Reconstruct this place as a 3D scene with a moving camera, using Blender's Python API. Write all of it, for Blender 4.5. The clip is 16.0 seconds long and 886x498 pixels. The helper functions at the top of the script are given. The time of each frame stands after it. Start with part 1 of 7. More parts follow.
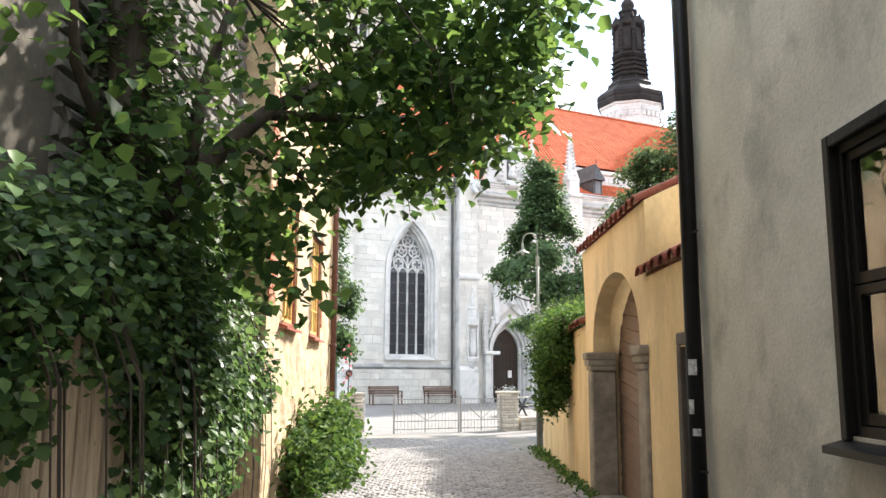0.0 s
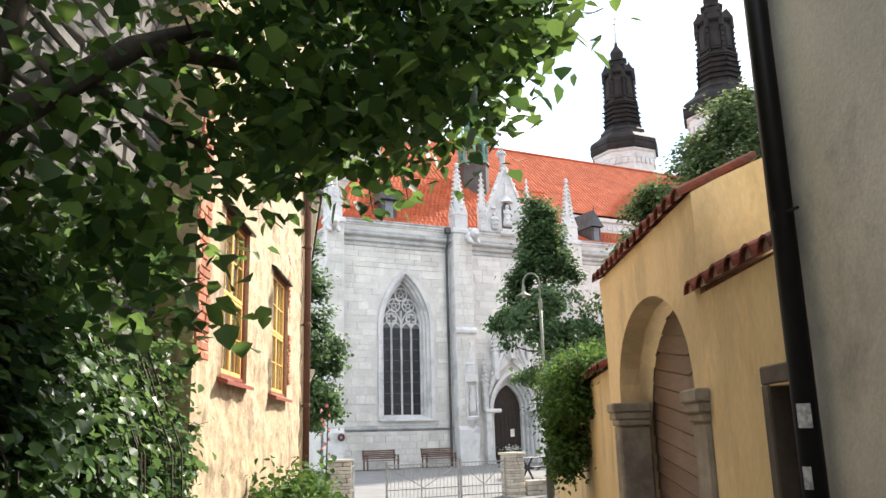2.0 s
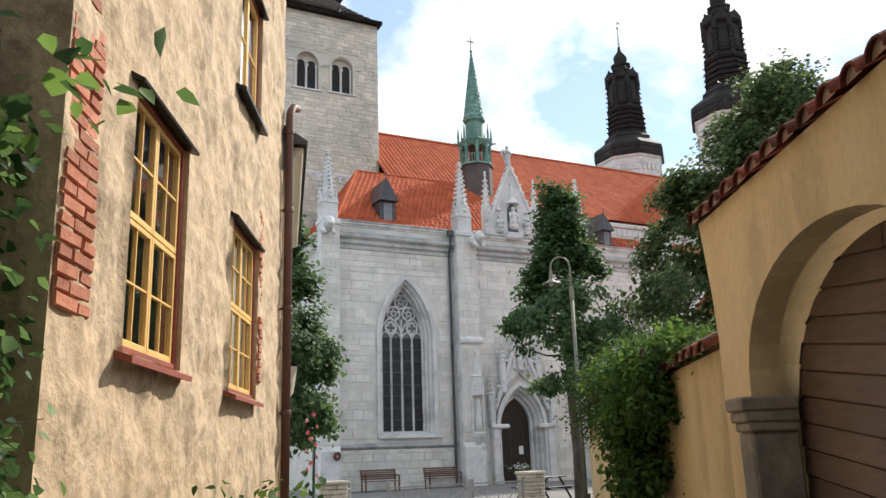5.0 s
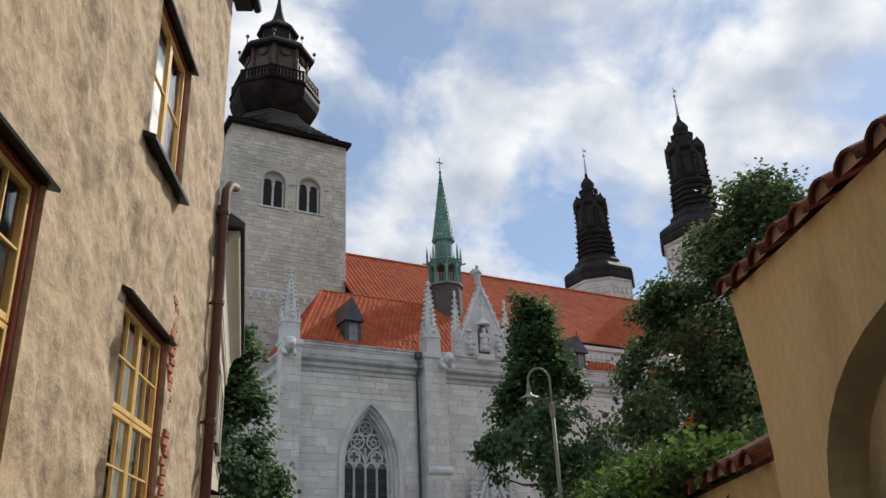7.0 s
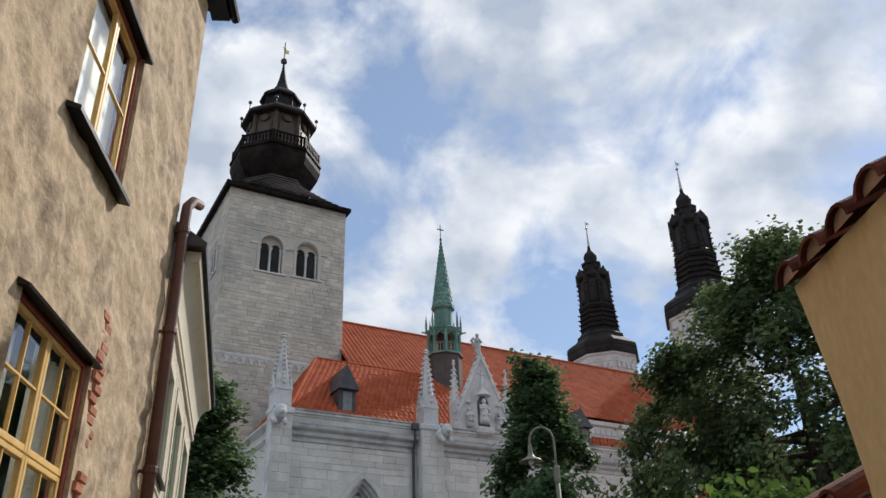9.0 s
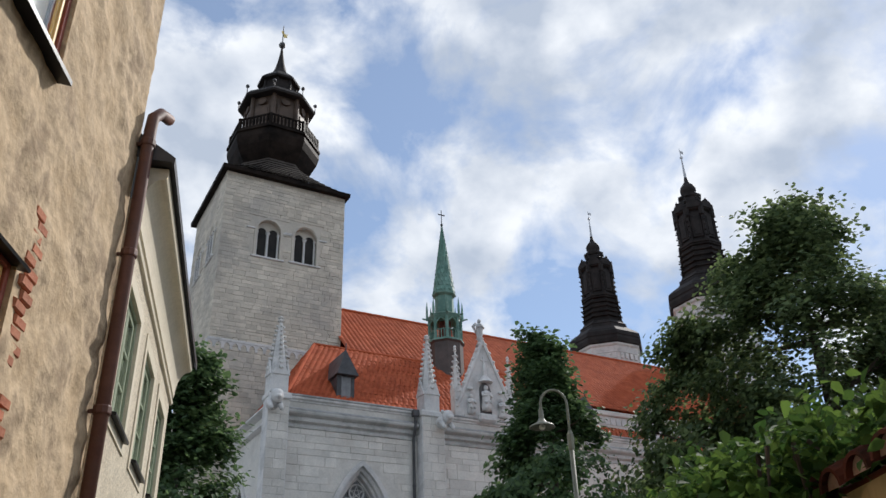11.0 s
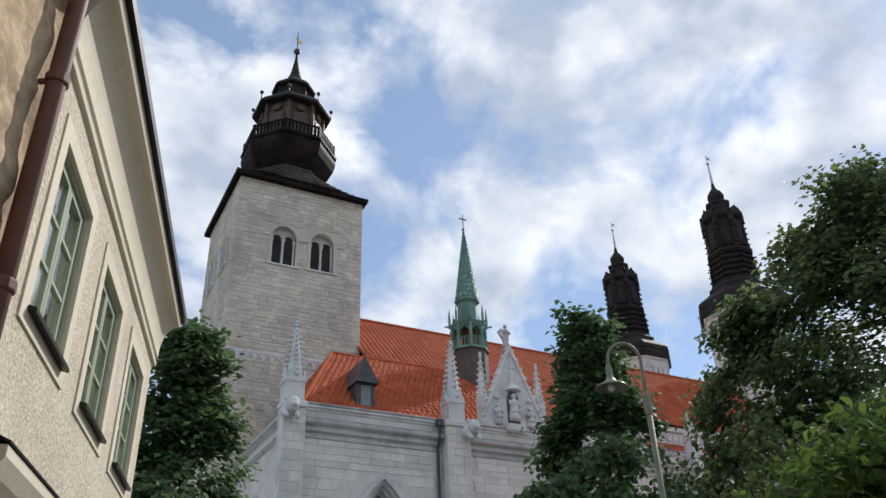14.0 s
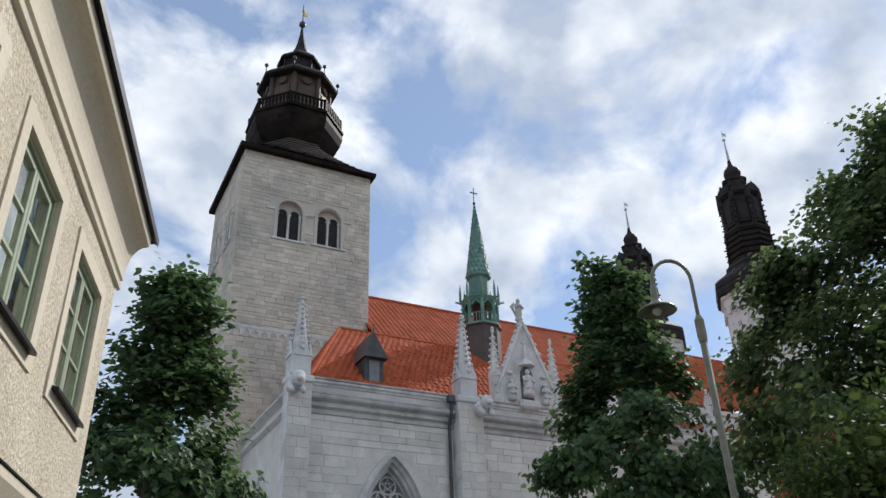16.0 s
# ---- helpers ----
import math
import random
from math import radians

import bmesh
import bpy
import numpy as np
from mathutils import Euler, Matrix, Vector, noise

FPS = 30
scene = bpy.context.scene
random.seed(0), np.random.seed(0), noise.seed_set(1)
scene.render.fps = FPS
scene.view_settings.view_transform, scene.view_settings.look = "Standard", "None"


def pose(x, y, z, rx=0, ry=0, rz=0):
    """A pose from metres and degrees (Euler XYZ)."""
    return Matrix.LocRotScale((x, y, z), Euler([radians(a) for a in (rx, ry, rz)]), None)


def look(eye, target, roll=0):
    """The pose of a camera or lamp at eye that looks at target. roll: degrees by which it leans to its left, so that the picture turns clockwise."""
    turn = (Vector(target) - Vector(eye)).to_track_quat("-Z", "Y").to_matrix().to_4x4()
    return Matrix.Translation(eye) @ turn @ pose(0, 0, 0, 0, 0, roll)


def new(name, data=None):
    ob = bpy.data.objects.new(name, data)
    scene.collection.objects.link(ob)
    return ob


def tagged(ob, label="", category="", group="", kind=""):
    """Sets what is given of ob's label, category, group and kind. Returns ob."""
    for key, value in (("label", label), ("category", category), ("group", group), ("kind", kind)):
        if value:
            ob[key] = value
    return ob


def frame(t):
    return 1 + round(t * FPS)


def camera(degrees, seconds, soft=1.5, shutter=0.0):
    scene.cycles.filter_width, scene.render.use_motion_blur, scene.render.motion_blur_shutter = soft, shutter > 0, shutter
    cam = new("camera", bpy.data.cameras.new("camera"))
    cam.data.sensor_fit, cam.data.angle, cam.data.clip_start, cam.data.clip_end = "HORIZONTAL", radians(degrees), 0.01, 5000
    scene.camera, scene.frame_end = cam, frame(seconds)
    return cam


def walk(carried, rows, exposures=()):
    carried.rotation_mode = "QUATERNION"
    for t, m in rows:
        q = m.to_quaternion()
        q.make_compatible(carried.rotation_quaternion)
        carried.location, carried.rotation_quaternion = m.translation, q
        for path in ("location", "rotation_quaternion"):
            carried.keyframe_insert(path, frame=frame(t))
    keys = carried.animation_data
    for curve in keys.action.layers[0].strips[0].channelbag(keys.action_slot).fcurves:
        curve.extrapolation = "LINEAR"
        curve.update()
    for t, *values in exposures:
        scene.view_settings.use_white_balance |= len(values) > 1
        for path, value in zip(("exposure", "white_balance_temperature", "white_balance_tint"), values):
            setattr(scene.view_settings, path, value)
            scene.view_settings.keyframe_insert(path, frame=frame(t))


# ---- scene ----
cam = camera(57.3, 16.0)
METRES, EYE, TILT, LEAN, TURN = 12.5, 1.55, 0.0, 0.0, -26.6
ROWS = [
    (0.0, 0.0, 0.0, 0.0, -0.04, 8.75, -0.27),
    (0.5, 0.0046, 0.0399, -0.0007, 0.21, 8.87, 0.09),
    (1.0, 0.0072, 0.0803, 0.0008, 0.53, 11.02, -0.09),
    (1.5, 0.008, 0.1204, 0.0027, -0.1, 12.8, 0.7),
    (2.0, 0.0089, 0.1596, 0.0011, 0.02, 12.88, 1.47),
    (2.5, 0.0045, 0.1967, -0.0017, 0.17, 12.76, 0.93),
    (3.0, 0.0022, 0.2359, -0.0025, 0.31, 12.86, 1.3),
    (5.5, -0.0108, 0.4195, -0.0004, -0.18, 15.34, 2.08),
    (6.0, -0.0072, 0.4525, 0.0019, -0.38, 17.55, 1.72),
    (6.5, -0.0057, 0.4826, 0.0029, -1.16, 19.78, 1.82),
    (7.0, -0.0029, 0.5101, 0.006, -2.08, 23.08, 2.49),
    (7.5, 0.0038, 0.539, 0.0079, -2.12, 26.15, 1.78),
    (8.0, 0.0057, 0.5631, 0.0057, -2.71, 27.7, 1.16),
    (8.5, 0.0068, 0.5873, 0.0068, -2.9, 28.57, 1.96),
    (9.0, 0.01, 0.6064, 0.0066, -2.25, 28.46, 1.81),
    (9.5, 0.0106, 0.6262, 0.0049, -2.23, 28.09, 1.42),
    (12.0, 0.0097, 0.7577, -0.0033, -1.77, 28.5, 2.25),
    (12.5, 0.0064, 0.7875, -0.0025, 0.08, 28.93, 2.18),
    (13.0, 0.0009, 0.8174, -0.003, -0.12, 28.9, 2.19),
    (13.5, -0.0002, 0.846, -0.0037, -0.09, 29.15, 2.43),
    (14.0, -0.0027, 0.8757, -0.0035, -0.78, 30.01, 1.82),
    (14.5, -0.0054, 0.9068, -0.0052, -1.54, 30.45, 2.12),
    (15.0, -0.0023, 0.9369, -0.0083, -0.43, 30.24, 2.02),
    (15.5, -0.003, 0.9659, -0.0091, 0.22, 29.64, 1.25),
    (16.0, -0.0041, 0.9945, -0.0055, -0.04, 29.23, 1.73),
]
walk(cam, [(t, pose(0, 0, EYE, TILT, LEAN, TURN) @ pose(METRES * x, METRES * y, METRES * z, 90 + pitch, roll, yaw)) for t, x, y, z, yaw, pitch, roll in ROWS],
     [(0.0, 2.35, 6500, 10), (1.0, 2.15, 6500, 10), (3.2, 1.75, 6500, 10), (5.3, 1.05, 6450, 10), (6.5, 0.5, 6350, 10), (7.5, 0.30, 6250, 10), (9.7, 0.38, 6150, 10), (16.0, 0.45, 6050, 10)])

# ---- light ----
SUN_EL, SUN_AZ = 39.0, 66.0
world = bpy.data.worlds.new("sky")
scene.world = world
world.use_nodes = True
wn, wl = world.node_tree.nodes, world.node_tree.links
wn.clear()
w_out = wn.new("ShaderNodeOutputWorld")
w_bg = wn.new("ShaderNodeBackground")
w_sky = wn.new("ShaderNodeTexSky")
w_sky.sky_type, w_sky.sun_disc = "NISHITA", False
w_sky.sun_elevation, w_sky.sun_rotation = radians(SUN_EL), radians(SUN_AZ)
w_sky.dust_density, w_sky.air_density, w_sky.ozone_density = 0.15, 1.0, 1.4
w_co = wn.new("ShaderNodeTexCoord")
w_map = wn.new("ShaderNodeMapping")
w_map.inputs["Scale"].default_value = (1.0, 1.0, 1.35)
w_map.inputs["Location"].default_value = (0.35, 0.9, 0.2)
wl.new(w_co.outputs["Generated"], w_map.inputs["Vector"])
w_n = wn.new("ShaderNodeTexNoise")
w_n.inputs["Scale"].default_value, w_n.inputs["Detail"].default_value = 5.0, 12.0
w_n.inputs["Roughness"].default_value, w_n.inputs["Distortion"].default_value = 0.56, 0.3
wl.new(w_map.outputs["Vector"], w_n.inputs["Vector"])
w_r = wn.new("ShaderNodeValToRGB")
w_r.color_ramp.elements[0].position, w_r.color_ramp.elements[1].position = 0.40, 0.54
wl.new(w_n.outputs["Fac"], w_r.inputs["Fac"])
w_n2 = wn.new("ShaderNodeTexNoise")
w_n2.inputs["Scale"].default_value, w_n2.inputs["Detail"].default_value = 7.0, 9.0
wl.new(w_map.outputs["Vector"], w_n2.inputs["Vector"])
w_c = wn.new("ShaderNodeValToRGB")
w_c.color_ramp.elements[0].position, w_c.color_ramp.elements[1].position = 0.38, 0.62
w_c.color_ramp.elements[0].color, w_c.color_ramp.elements[1].color = (3.9, 4.3, 4.95, 1), (7.5, 7.5, 7.45, 1)
wl.new(w_n2.outputs["Fac"], w_c.inputs["Fac"])
w_mix = wn.new("ShaderNodeMix")
w_mix.data_type = "RGBA"
wl.new(w_r.outputs["Color"], w_mix.inputs["Factor"])
w_haze = wn.new("ShaderNodeMix")
w_haze.data_type = "RGBA"
w_haze.inputs["Factor"].default_value = 0.40
w_haze.inputs["B"].default_value = (3.3, 3.9, 4.9, 1)
wl.new(w_sky.outputs["Color"], w_haze.inputs["A"])
wl.new(w_haze.outputs["Result"], w_mix.inputs["A"])
wl.new(w_c.outputs["Color"], w_mix.inputs["B"])
wl.new(w_mix.outputs["Result"], w_bg.inputs["Color"])
w_bg.inputs["Strength"].default_value = 0.10
wl.new(w_bg.outputs["Background"], w_out.inputs["Surface"])

sun = new("sun", bpy.data.lights.new("sun", "SUN"))
sun.data.energy, sun.data.angle, sun.data.color = 2.8, radians(1.5), (1.0, 0.92, 0.82)
_az, _el = radians(SUN_AZ), radians(SUN_EL)
_dir = Vector((math.sin(_az) * math.cos(_el), math.cos(_az) * math.cos(_el), math.sin(_el)))
sun.matrix_world = look(_dir * 60, (0, 0, 0))


# ---- materials ----
def surface(name, c1, c2, scale=3.0, rough=0.8, bump=0.2, fine=40.0, c3=None, scale3=0.6, amount3=0.5,
            vary=0.12, island=False, metal=0.0, spec=0.4, stretch=(1, 1, 1), bump_dist=0.02, speck=0.18):
    """A mottled surface: two tones of coarse noise, a third in patches, fine grain and relief, and a change from piece to piece."""
    m = bpy.data.materials.new(name)
    m.use_nodes = True
    n, l = m.node_tree.nodes, m.node_tree.links
    b = n["Principled BSDF"]
    b.inputs["Roughness"].default_value, b.inputs["Metallic"].default_value = rough, metal
    b.inputs["Specular IOR Level"].default_value = spec
    mp = n.new("ShaderNodeMapping")
    mp.inputs["Scale"].default_value = stretch
    geo = n.new("ShaderNodeNewGeometry")
    l.new(geo.outputs["Position"], mp.inputs["Vector"])

    def noise_of(sc, detail, ro=0.6):
        t = n.new("ShaderNodeTexNoise")
        t.inputs["Scale"].default_value, t.inputs["Detail"].default_value, t.inputs["Roughness"].default_value = sc, detail, ro
        l.new(mp.outputs["Vector"], t.inputs["Vector"])
        return t

    def mix(fac, a, bb, kind="MIX"):
        x = n.new("ShaderNodeMix")
        x.data_type, x.blend_type = "RGBA", kind
        for sock, val in (("Factor", fac), ("A", a), ("B", bb)):
            if isinstance(val, (int, float)):
                x.inputs[sock].default_value = val
            elif isinstance(val, tuple):
                x.inputs[sock].default_value = (*val, 1)
            else:
                l.new(val, x.inputs[sock])
        return x.outputs["Result"]

    def ramp(sock, a, bb):
        r = n.new("ShaderNodeMapRange")
        r.inputs["From Min"].default_value, r.inputs["From Max"].default_value = a, bb
        l.new(sock, r.inputs["Value"])
        return r.outputs["Result"]

    coarse, grain = noise_of(scale, 6), noise_of(fine, 3)
    col = mix(ramp(coarse.outputs["Fac"], 0.35, 0.65), c1, c2)
    if c3:
        patch = noise_of(scale3, 5, 0.65)
        f = n.new("ShaderNodeMath")
        f.operation = "MULTIPLY"
        l.new(ramp(patch.outputs["Fac"], 0.5, 0.62), f.inputs[0])
        f.inputs[1].default_value = amount3
        col = mix(f.outputs[0], col, c3)
    if vary:
        if island:
            rnd = geo.outputs["Random Per Island"]
        else:
            rnd = n.new("ShaderNodeObjectInfo").outputs["Random"]
        hsv = n.new("ShaderNodeHueSaturation")
        v = n.new("ShaderNodeMapRange")
        v.inputs["To Min"].default_value, v.inputs["To Max"].default_value = 1 - vary, 1 + vary
        l.new(rnd, v.inputs["Value"])
        l.new(v.outputs["Result"], hsv.inputs["Value"])
        l.new(col, hsv.inputs["Color"])
        col = hsv.outputs["Color"]
    g = n.new("ShaderNodeMapRange")
    g.inputs["To Min"].default_value, g.inputs["To Max"].default_value = 1 - speck, 1 + speck
    l.new(grain.outputs["Fac"], g.inputs["Value"])
    gh = n.new("ShaderNodeHueSaturation")
    l.new(g.outputs["Result"], gh.inputs["Value"])
    l.new(col, gh.inputs["Color"])
    l.new(gh.outputs["Color"], b.inputs["Base Color"])
    if bump:
        add = n.new("ShaderNodeMath")
        add.operation = "MULTIPLY_ADD"
        l.new(grain.outputs["Fac"], add.inputs[0])
        add.inputs[1].default_value = 0.35
        l.new(coarse.outputs["Fac"], add.inputs[2])
        bp = n.new("ShaderNodeBump")
        bp.inputs["Strength"].default_value, bp.inputs["Distance"].default_value = bump, bump_dist
        l.new(add.outputs[0], bp.inputs["Height"])
        l.new(bp.outputs["Normal"], b.inputs["Normal"])
    return m


def leaf_material(name, c_dark, c_light, thin=0.35, gloss=0.45):
    m = bpy.data.materials.new(name)
    m.use_nodes = True
    n, l = m.node_tree.nodes, m.node_tree.links
    b, out = n["Principled BSDF"], n["Material Output"]
    geo = n.new("ShaderNodeNewGeometry")
    r = n.new("ShaderNodeValToRGB")
    r.color_ramp.elements[0].color, r.color_ramp.elements[1].color = (*c_dark, 1), (*c_light, 1)
    r.color_ramp.elements[0].position, r.color_ramp.elements[1].position = 0.2, 0.97
    l.new(geo.outputs["Random Per Island"], r.inputs["Fac"])
    t = n.new("ShaderNodeTexNoise")
    t.inputs["Scale"].default_value = 1.3
    l.new(geo.outputs["Position"], t.inputs["Vector"])
    h = n.new("ShaderNodeHueSaturation")
    v = n.new("ShaderNodeMapRange")
    v.inputs["To Min"].default_value, v.inputs["To Max"].default_value = 0.65, 1.35
    l.new(t.outputs["Fac"], v.inputs["Value"])
    l.new(v.outputs["Result"], h.inputs["Value"])
    l.new(r.outputs["Color"], h.inputs["Color"])
    l.new(h.outputs["Color"], b.inputs["Base Color"])
    b.inputs["Roughness"].default_value, b.inputs["Specular IOR Level"].default_value = gloss, 0.22
    tr = n.new("ShaderNodeBsdfTranslucent")
    h2 = n.new("ShaderNodeHueSaturation")
    h2.inputs["Hue"].default_value, h2.inputs["Value"].default_value = 0.48, 1.7
    l.new(h.outputs["Color"], h2.inputs["Color"])
    l.new(h2.outputs["Color"], tr.inputs["Color"])
    mx = n.new("ShaderNodeMixShader")
    mx.inputs["Fac"].default_value = thin
    l.new(b.outputs["BSDF"], mx.inputs[1])
    l.new(tr.outputs["BSDF"], mx.inputs[2])
    l.new(mx.outputs["Shader"], out.inputs["Surface"])
    return m


def glass_material(name, tint, rough=0.02):
    m = bpy.data.materials.new(name)
    m.use_nodes = True
    n, l = m.node_tree.nodes, m.node_tree.links
    b, out = n["Principled BSDF"], n["Material Output"]
    b.inputs["Base Color"].default_value = (*tint, 1)
    b.inputs["Roughness"].default_value, b.inputs["Transmission Weight"].default_value = rough, 1.0
    b.inputs["IOR"].default_value = 1.5
    t = n.new("ShaderNodeTexNoise")
    t.inputs["Scale"].default_value = 2.2
    geo = n.new("ShaderNodeNewGeometry")
    l.new(geo.outputs["Position"], t.inputs["Vector"])
    bp = n.new("ShaderNodeBump")
    bp.inputs["Strength"].default_value, bp.inputs["Distance"].default_value = 0.06, 0.05
    l.new(t.outputs["Fac"], bp.inputs["Height"])
    l.new(bp.outputs["Normal"], b.inputs["Normal"])
    return m


LIME = surface("limestone", (0.57, 0.565, 0.53), (0.69, 0.67, 0.62), 1.2, 0.9, 0.25, 14, (0.50, 0.48, 0.44), 0.5, 0.6, vary=0.09)
LIME_I = surface("limestone_small", (0.57, 0.565, 0.53), (0.69, 0.67, 0.62), 1.2, 0.9, 0.25, 14, (0.50, 0.48, 0.44), 0.5, 0.6, vary=0.09, island=True)
LIME_TRIM = surface("dressed_limestone", (0.57, 0.575, 0.57), (0.67, 0.66, 0.64), 2.0, 0.85, 0.15, 20, (0.36, 0.365, 0.36), 1.1, 0.6, vary=0.05)
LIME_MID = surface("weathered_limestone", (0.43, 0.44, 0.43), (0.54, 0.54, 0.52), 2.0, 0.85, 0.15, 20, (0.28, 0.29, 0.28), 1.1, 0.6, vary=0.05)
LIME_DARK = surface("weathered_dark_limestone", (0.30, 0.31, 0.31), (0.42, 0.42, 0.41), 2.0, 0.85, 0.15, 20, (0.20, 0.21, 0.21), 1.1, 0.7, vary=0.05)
TOWER_I = surface("tower_limestone", (0.51, 0.47, 0.395), (0.63, 0.58, 0.49), 0.8, 0.9, 0.3, 10, (0.33, 0.32, 0.30), 0.25, 0.5, vary=0.14, island=True)
TOWER = surface("tower_joints", (0.51, 0.475, 0.405), (0.59, 0.55, 0.475), 0.8, 0.9, 0.3, 10, (0.34, 0.33, 0.31), 0.25, 0.5, vary=0)
TILE = surface("red_pantile", (0.36, 0.080, 0.034), (0.46, 0.115, 0.052), 1.5, 0.92, 0.15, 12, (0.29, 0.070, 0.036), 0.4, 0.35, vary=0.10, island=True, spec=0.12)
COPE = surface("old_clay_tile", (0.11, 0.036, 0.025), (0.20, 0.062, 0.040), 6, 0.92, 0.3, 50, (0.045, 0.035, 0.03), 3.0, 0.85, vary=0.3, spec=0.12)
TAR = surface("tarred_shingle", (0.012, 0.010, 0.010), (0.026, 0.022, 0.020), 1.5, 0.7, 0.4, 9, (0.045, 0.037, 0.034), 0.5, 0.4, vary=0.1, spec=0.2)
CAPWOOD = surface("weathered_tarred_wood", (0.008, 0.007, 0.006), (0.022, 0.016, 0.013), 1.5, 0.6, 0.4, 10, (0.04, 0.030, 0.024), 0.5, 0.4, vary=0.1, spec=0.04)
CAPROOF = surface("tarred_boards", (0.05, 0.042, 0.035), (0.085, 0.072, 0.06), 1.5, 0.8, 0.4, 8, (0.035, 0.03, 0.025), 0.5, 0.4, vary=0.2, island=True, spec=0.2)
COPPER = surface("green_copper", (0.10, 0.215, 0.175), (0.18, 0.32, 0.265), 2.5, 0.6, 0.2, 15, (0.07, 0.165, 0.135), 0.9, 0.6, vary=0.18, island=True)
LEAD = surface("dark_lead", (0.045, 0.045, 0.048), (0.085, 0.085, 0.088), 2, 0.5, 0.2, 15, vary=0, metal=0.3)
OCHRE = surface("ochre_lime_plaster", (0.43, 0.315, 0.19), (0.58, 0.45, 0.30), 2.4, 0.94, 0.65, 15, (0.27, 0.195, 0.12), 2.4, 0.85, vary=0, bump_dist=0.05, speck=0.4)
YELLOW = surface("yellow_plaster", (0.66, 0.49, 0.26), (0.74, 0.57, 0.33), 1.4, 0.9, 0.35, 30, (0.46, 0.35, 0.20), 1.6, 0.55, vary=0, stretch=(1, 1, 0.45))
YELLOW_S = surface("streaked_yellow_plaster", (0.60, 0.45, 0.235), (0.68, 0.52, 0.30), 1.6, 0.9, 0.4, 30, (0.32, 0.24, 0.14), 1.3, 0.5, vary=0, stretch=(1.2, 1.2, 0.4))
GREYP = surface("grey_plaster", (0.48, 0.455, 0.39), (0.60, 0.57, 0.49), 1.5, 0.92, 0.5, 40, (0.34, 0.325, 0.28), 1.3, 0.8, vary=0, speck=0.2)
# dark slate stone and its mortar, both lowered further to carry the tree's shade
RUBBLE = surface("shade_toned_rubble", (0.11, 0.103, 0.095), (0.21, 0.195, 0.175), 4, 0.95, 0.6, 22, (0.15, 0.13, 0.11), 1.5, 0.6, vary=0.2)
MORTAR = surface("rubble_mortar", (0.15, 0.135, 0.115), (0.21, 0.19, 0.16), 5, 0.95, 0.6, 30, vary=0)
CREAM = surface("cream_roughcast", (0.56, 0.49, 0.37), (0.64, 0.57, 0.44), 1.2, 0.95, 1.0, 42, (0.48, 0.42, 0.32), 0.7, 0.4, vary=0, bump_dist=0.045, speck=0.75)
CREAM_S = surface("cream_smooth_trim", (0.60, 0.54, 0.41), (0.67, 0.60, 0.47), 1.2, 0.8, 0.1, 30, vary=0)
SETT = surface("stone_sett", (0.17, 0.165, 0.165), (0.29, 0.28, 0.27), 9, 0.65, 0.3, 60, vary=0.22)
SETT_I = surface("stone_sett_joined", (0.17, 0.165, 0.165), (0.29, 0.28, 0.27), 9, 0.65, 0.3, 60, vary=0.22, island=True)
DIRT = surface("sand_joint", (0.20, 0.185, 0.165), (0.27, 0.25, 0.22), 3, 0.95, 0.3, 60, (0.13, 0.14, 0.09), 0.7, 0.5, vary=0)
PAVE = surface("pale_gravel", (0.165, 0.16, 0.153), (0.21, 0.203, 0.195), 2, 0.95, 0.3, 60, (0.14, 0.136, 0.128), 0.3, 0.5, vary=0)
BRICK = surface("red_brick", (0.34, 0.11, 0.055), (0.46, 0.185, 0.10), 8, 0.85, 0.5, 50, vary=0.22)
BROWNWOOD = surface("brown_gate_paint", (0.145, 0.098, 0.076), (0.19, 0.132, 0.103), 4, 0.6, 0.25, 40, (0.21, 0.15, 0.12), 3, 0.35, vary=0.10, stretch=(1, 1, 6))
GREYSTONE = surface("grey_gate_stone", (0.22, 0.19, 0.155), (0.33, 0.285, 0.235), 6, 0.85, 0.6, 30, (0.13, 0.118, 0.10), 1.8, 0.6, vary=0.05)
BLACK = surface("black_painted_metal", (0.006, 0.006, 0.007), (0.011, 0.011, 0.012), 6, 0.4, 0.05, 40, vary=0, spec=0.25)
BLACKWOOD = surface("black_brown_paint", (0.004, 0.0035, 0.003), (0.008, 0.007, 0.006), 8, 0.5, 0.2, 50, vary=0.05, spec=0.25)
DARKWOOD = surface("dark_brown_paint", (0.010, 0.008, 0.007), (0.018, 0.014, 0.012), 8, 0.45, 0.2, 50, vary=0.05)
PIPE_R = surface("rust_brown_pipe", (0.10, 0.040, 0.027), (0.155, 0.068, 0.045), 4, 0.62, 0.1, 30, (0.06, 0.035, 0.03), 2, 0.6, vary=0)
YWOOD = surface("yellow_window_paint", (0.70, 0.44, 0.13), (0.77, 0.51, 0.18), 8, 0.5, 0.1, 50, vary=0.04)
RWOOD = surface("red_brown_window_paint", (0.23, 0.055, 0.035), (0.30, 0.08, 0.05), 8, 0.55, 0.15, 50, vary=0.04)
GWOOD = surface("sage_green_paint", (0.28, 0.33, 0.22), (0.34, 0.39, 0.27), 8, 0.5, 0.1, 50, vary=0.03)
BENCH = surface("bench_wood", (0.10, 0.060, 0.045), (0.15, 0.09, 0.065), 6, 0.6, 0.2, 40, vary=0.1)
STEEL = surface("grey_fence_steel", (0.28, 0.27, 0.26), (0.36, 0.35, 0.33), 8, 0.6, 0.1, 40, vary=0)
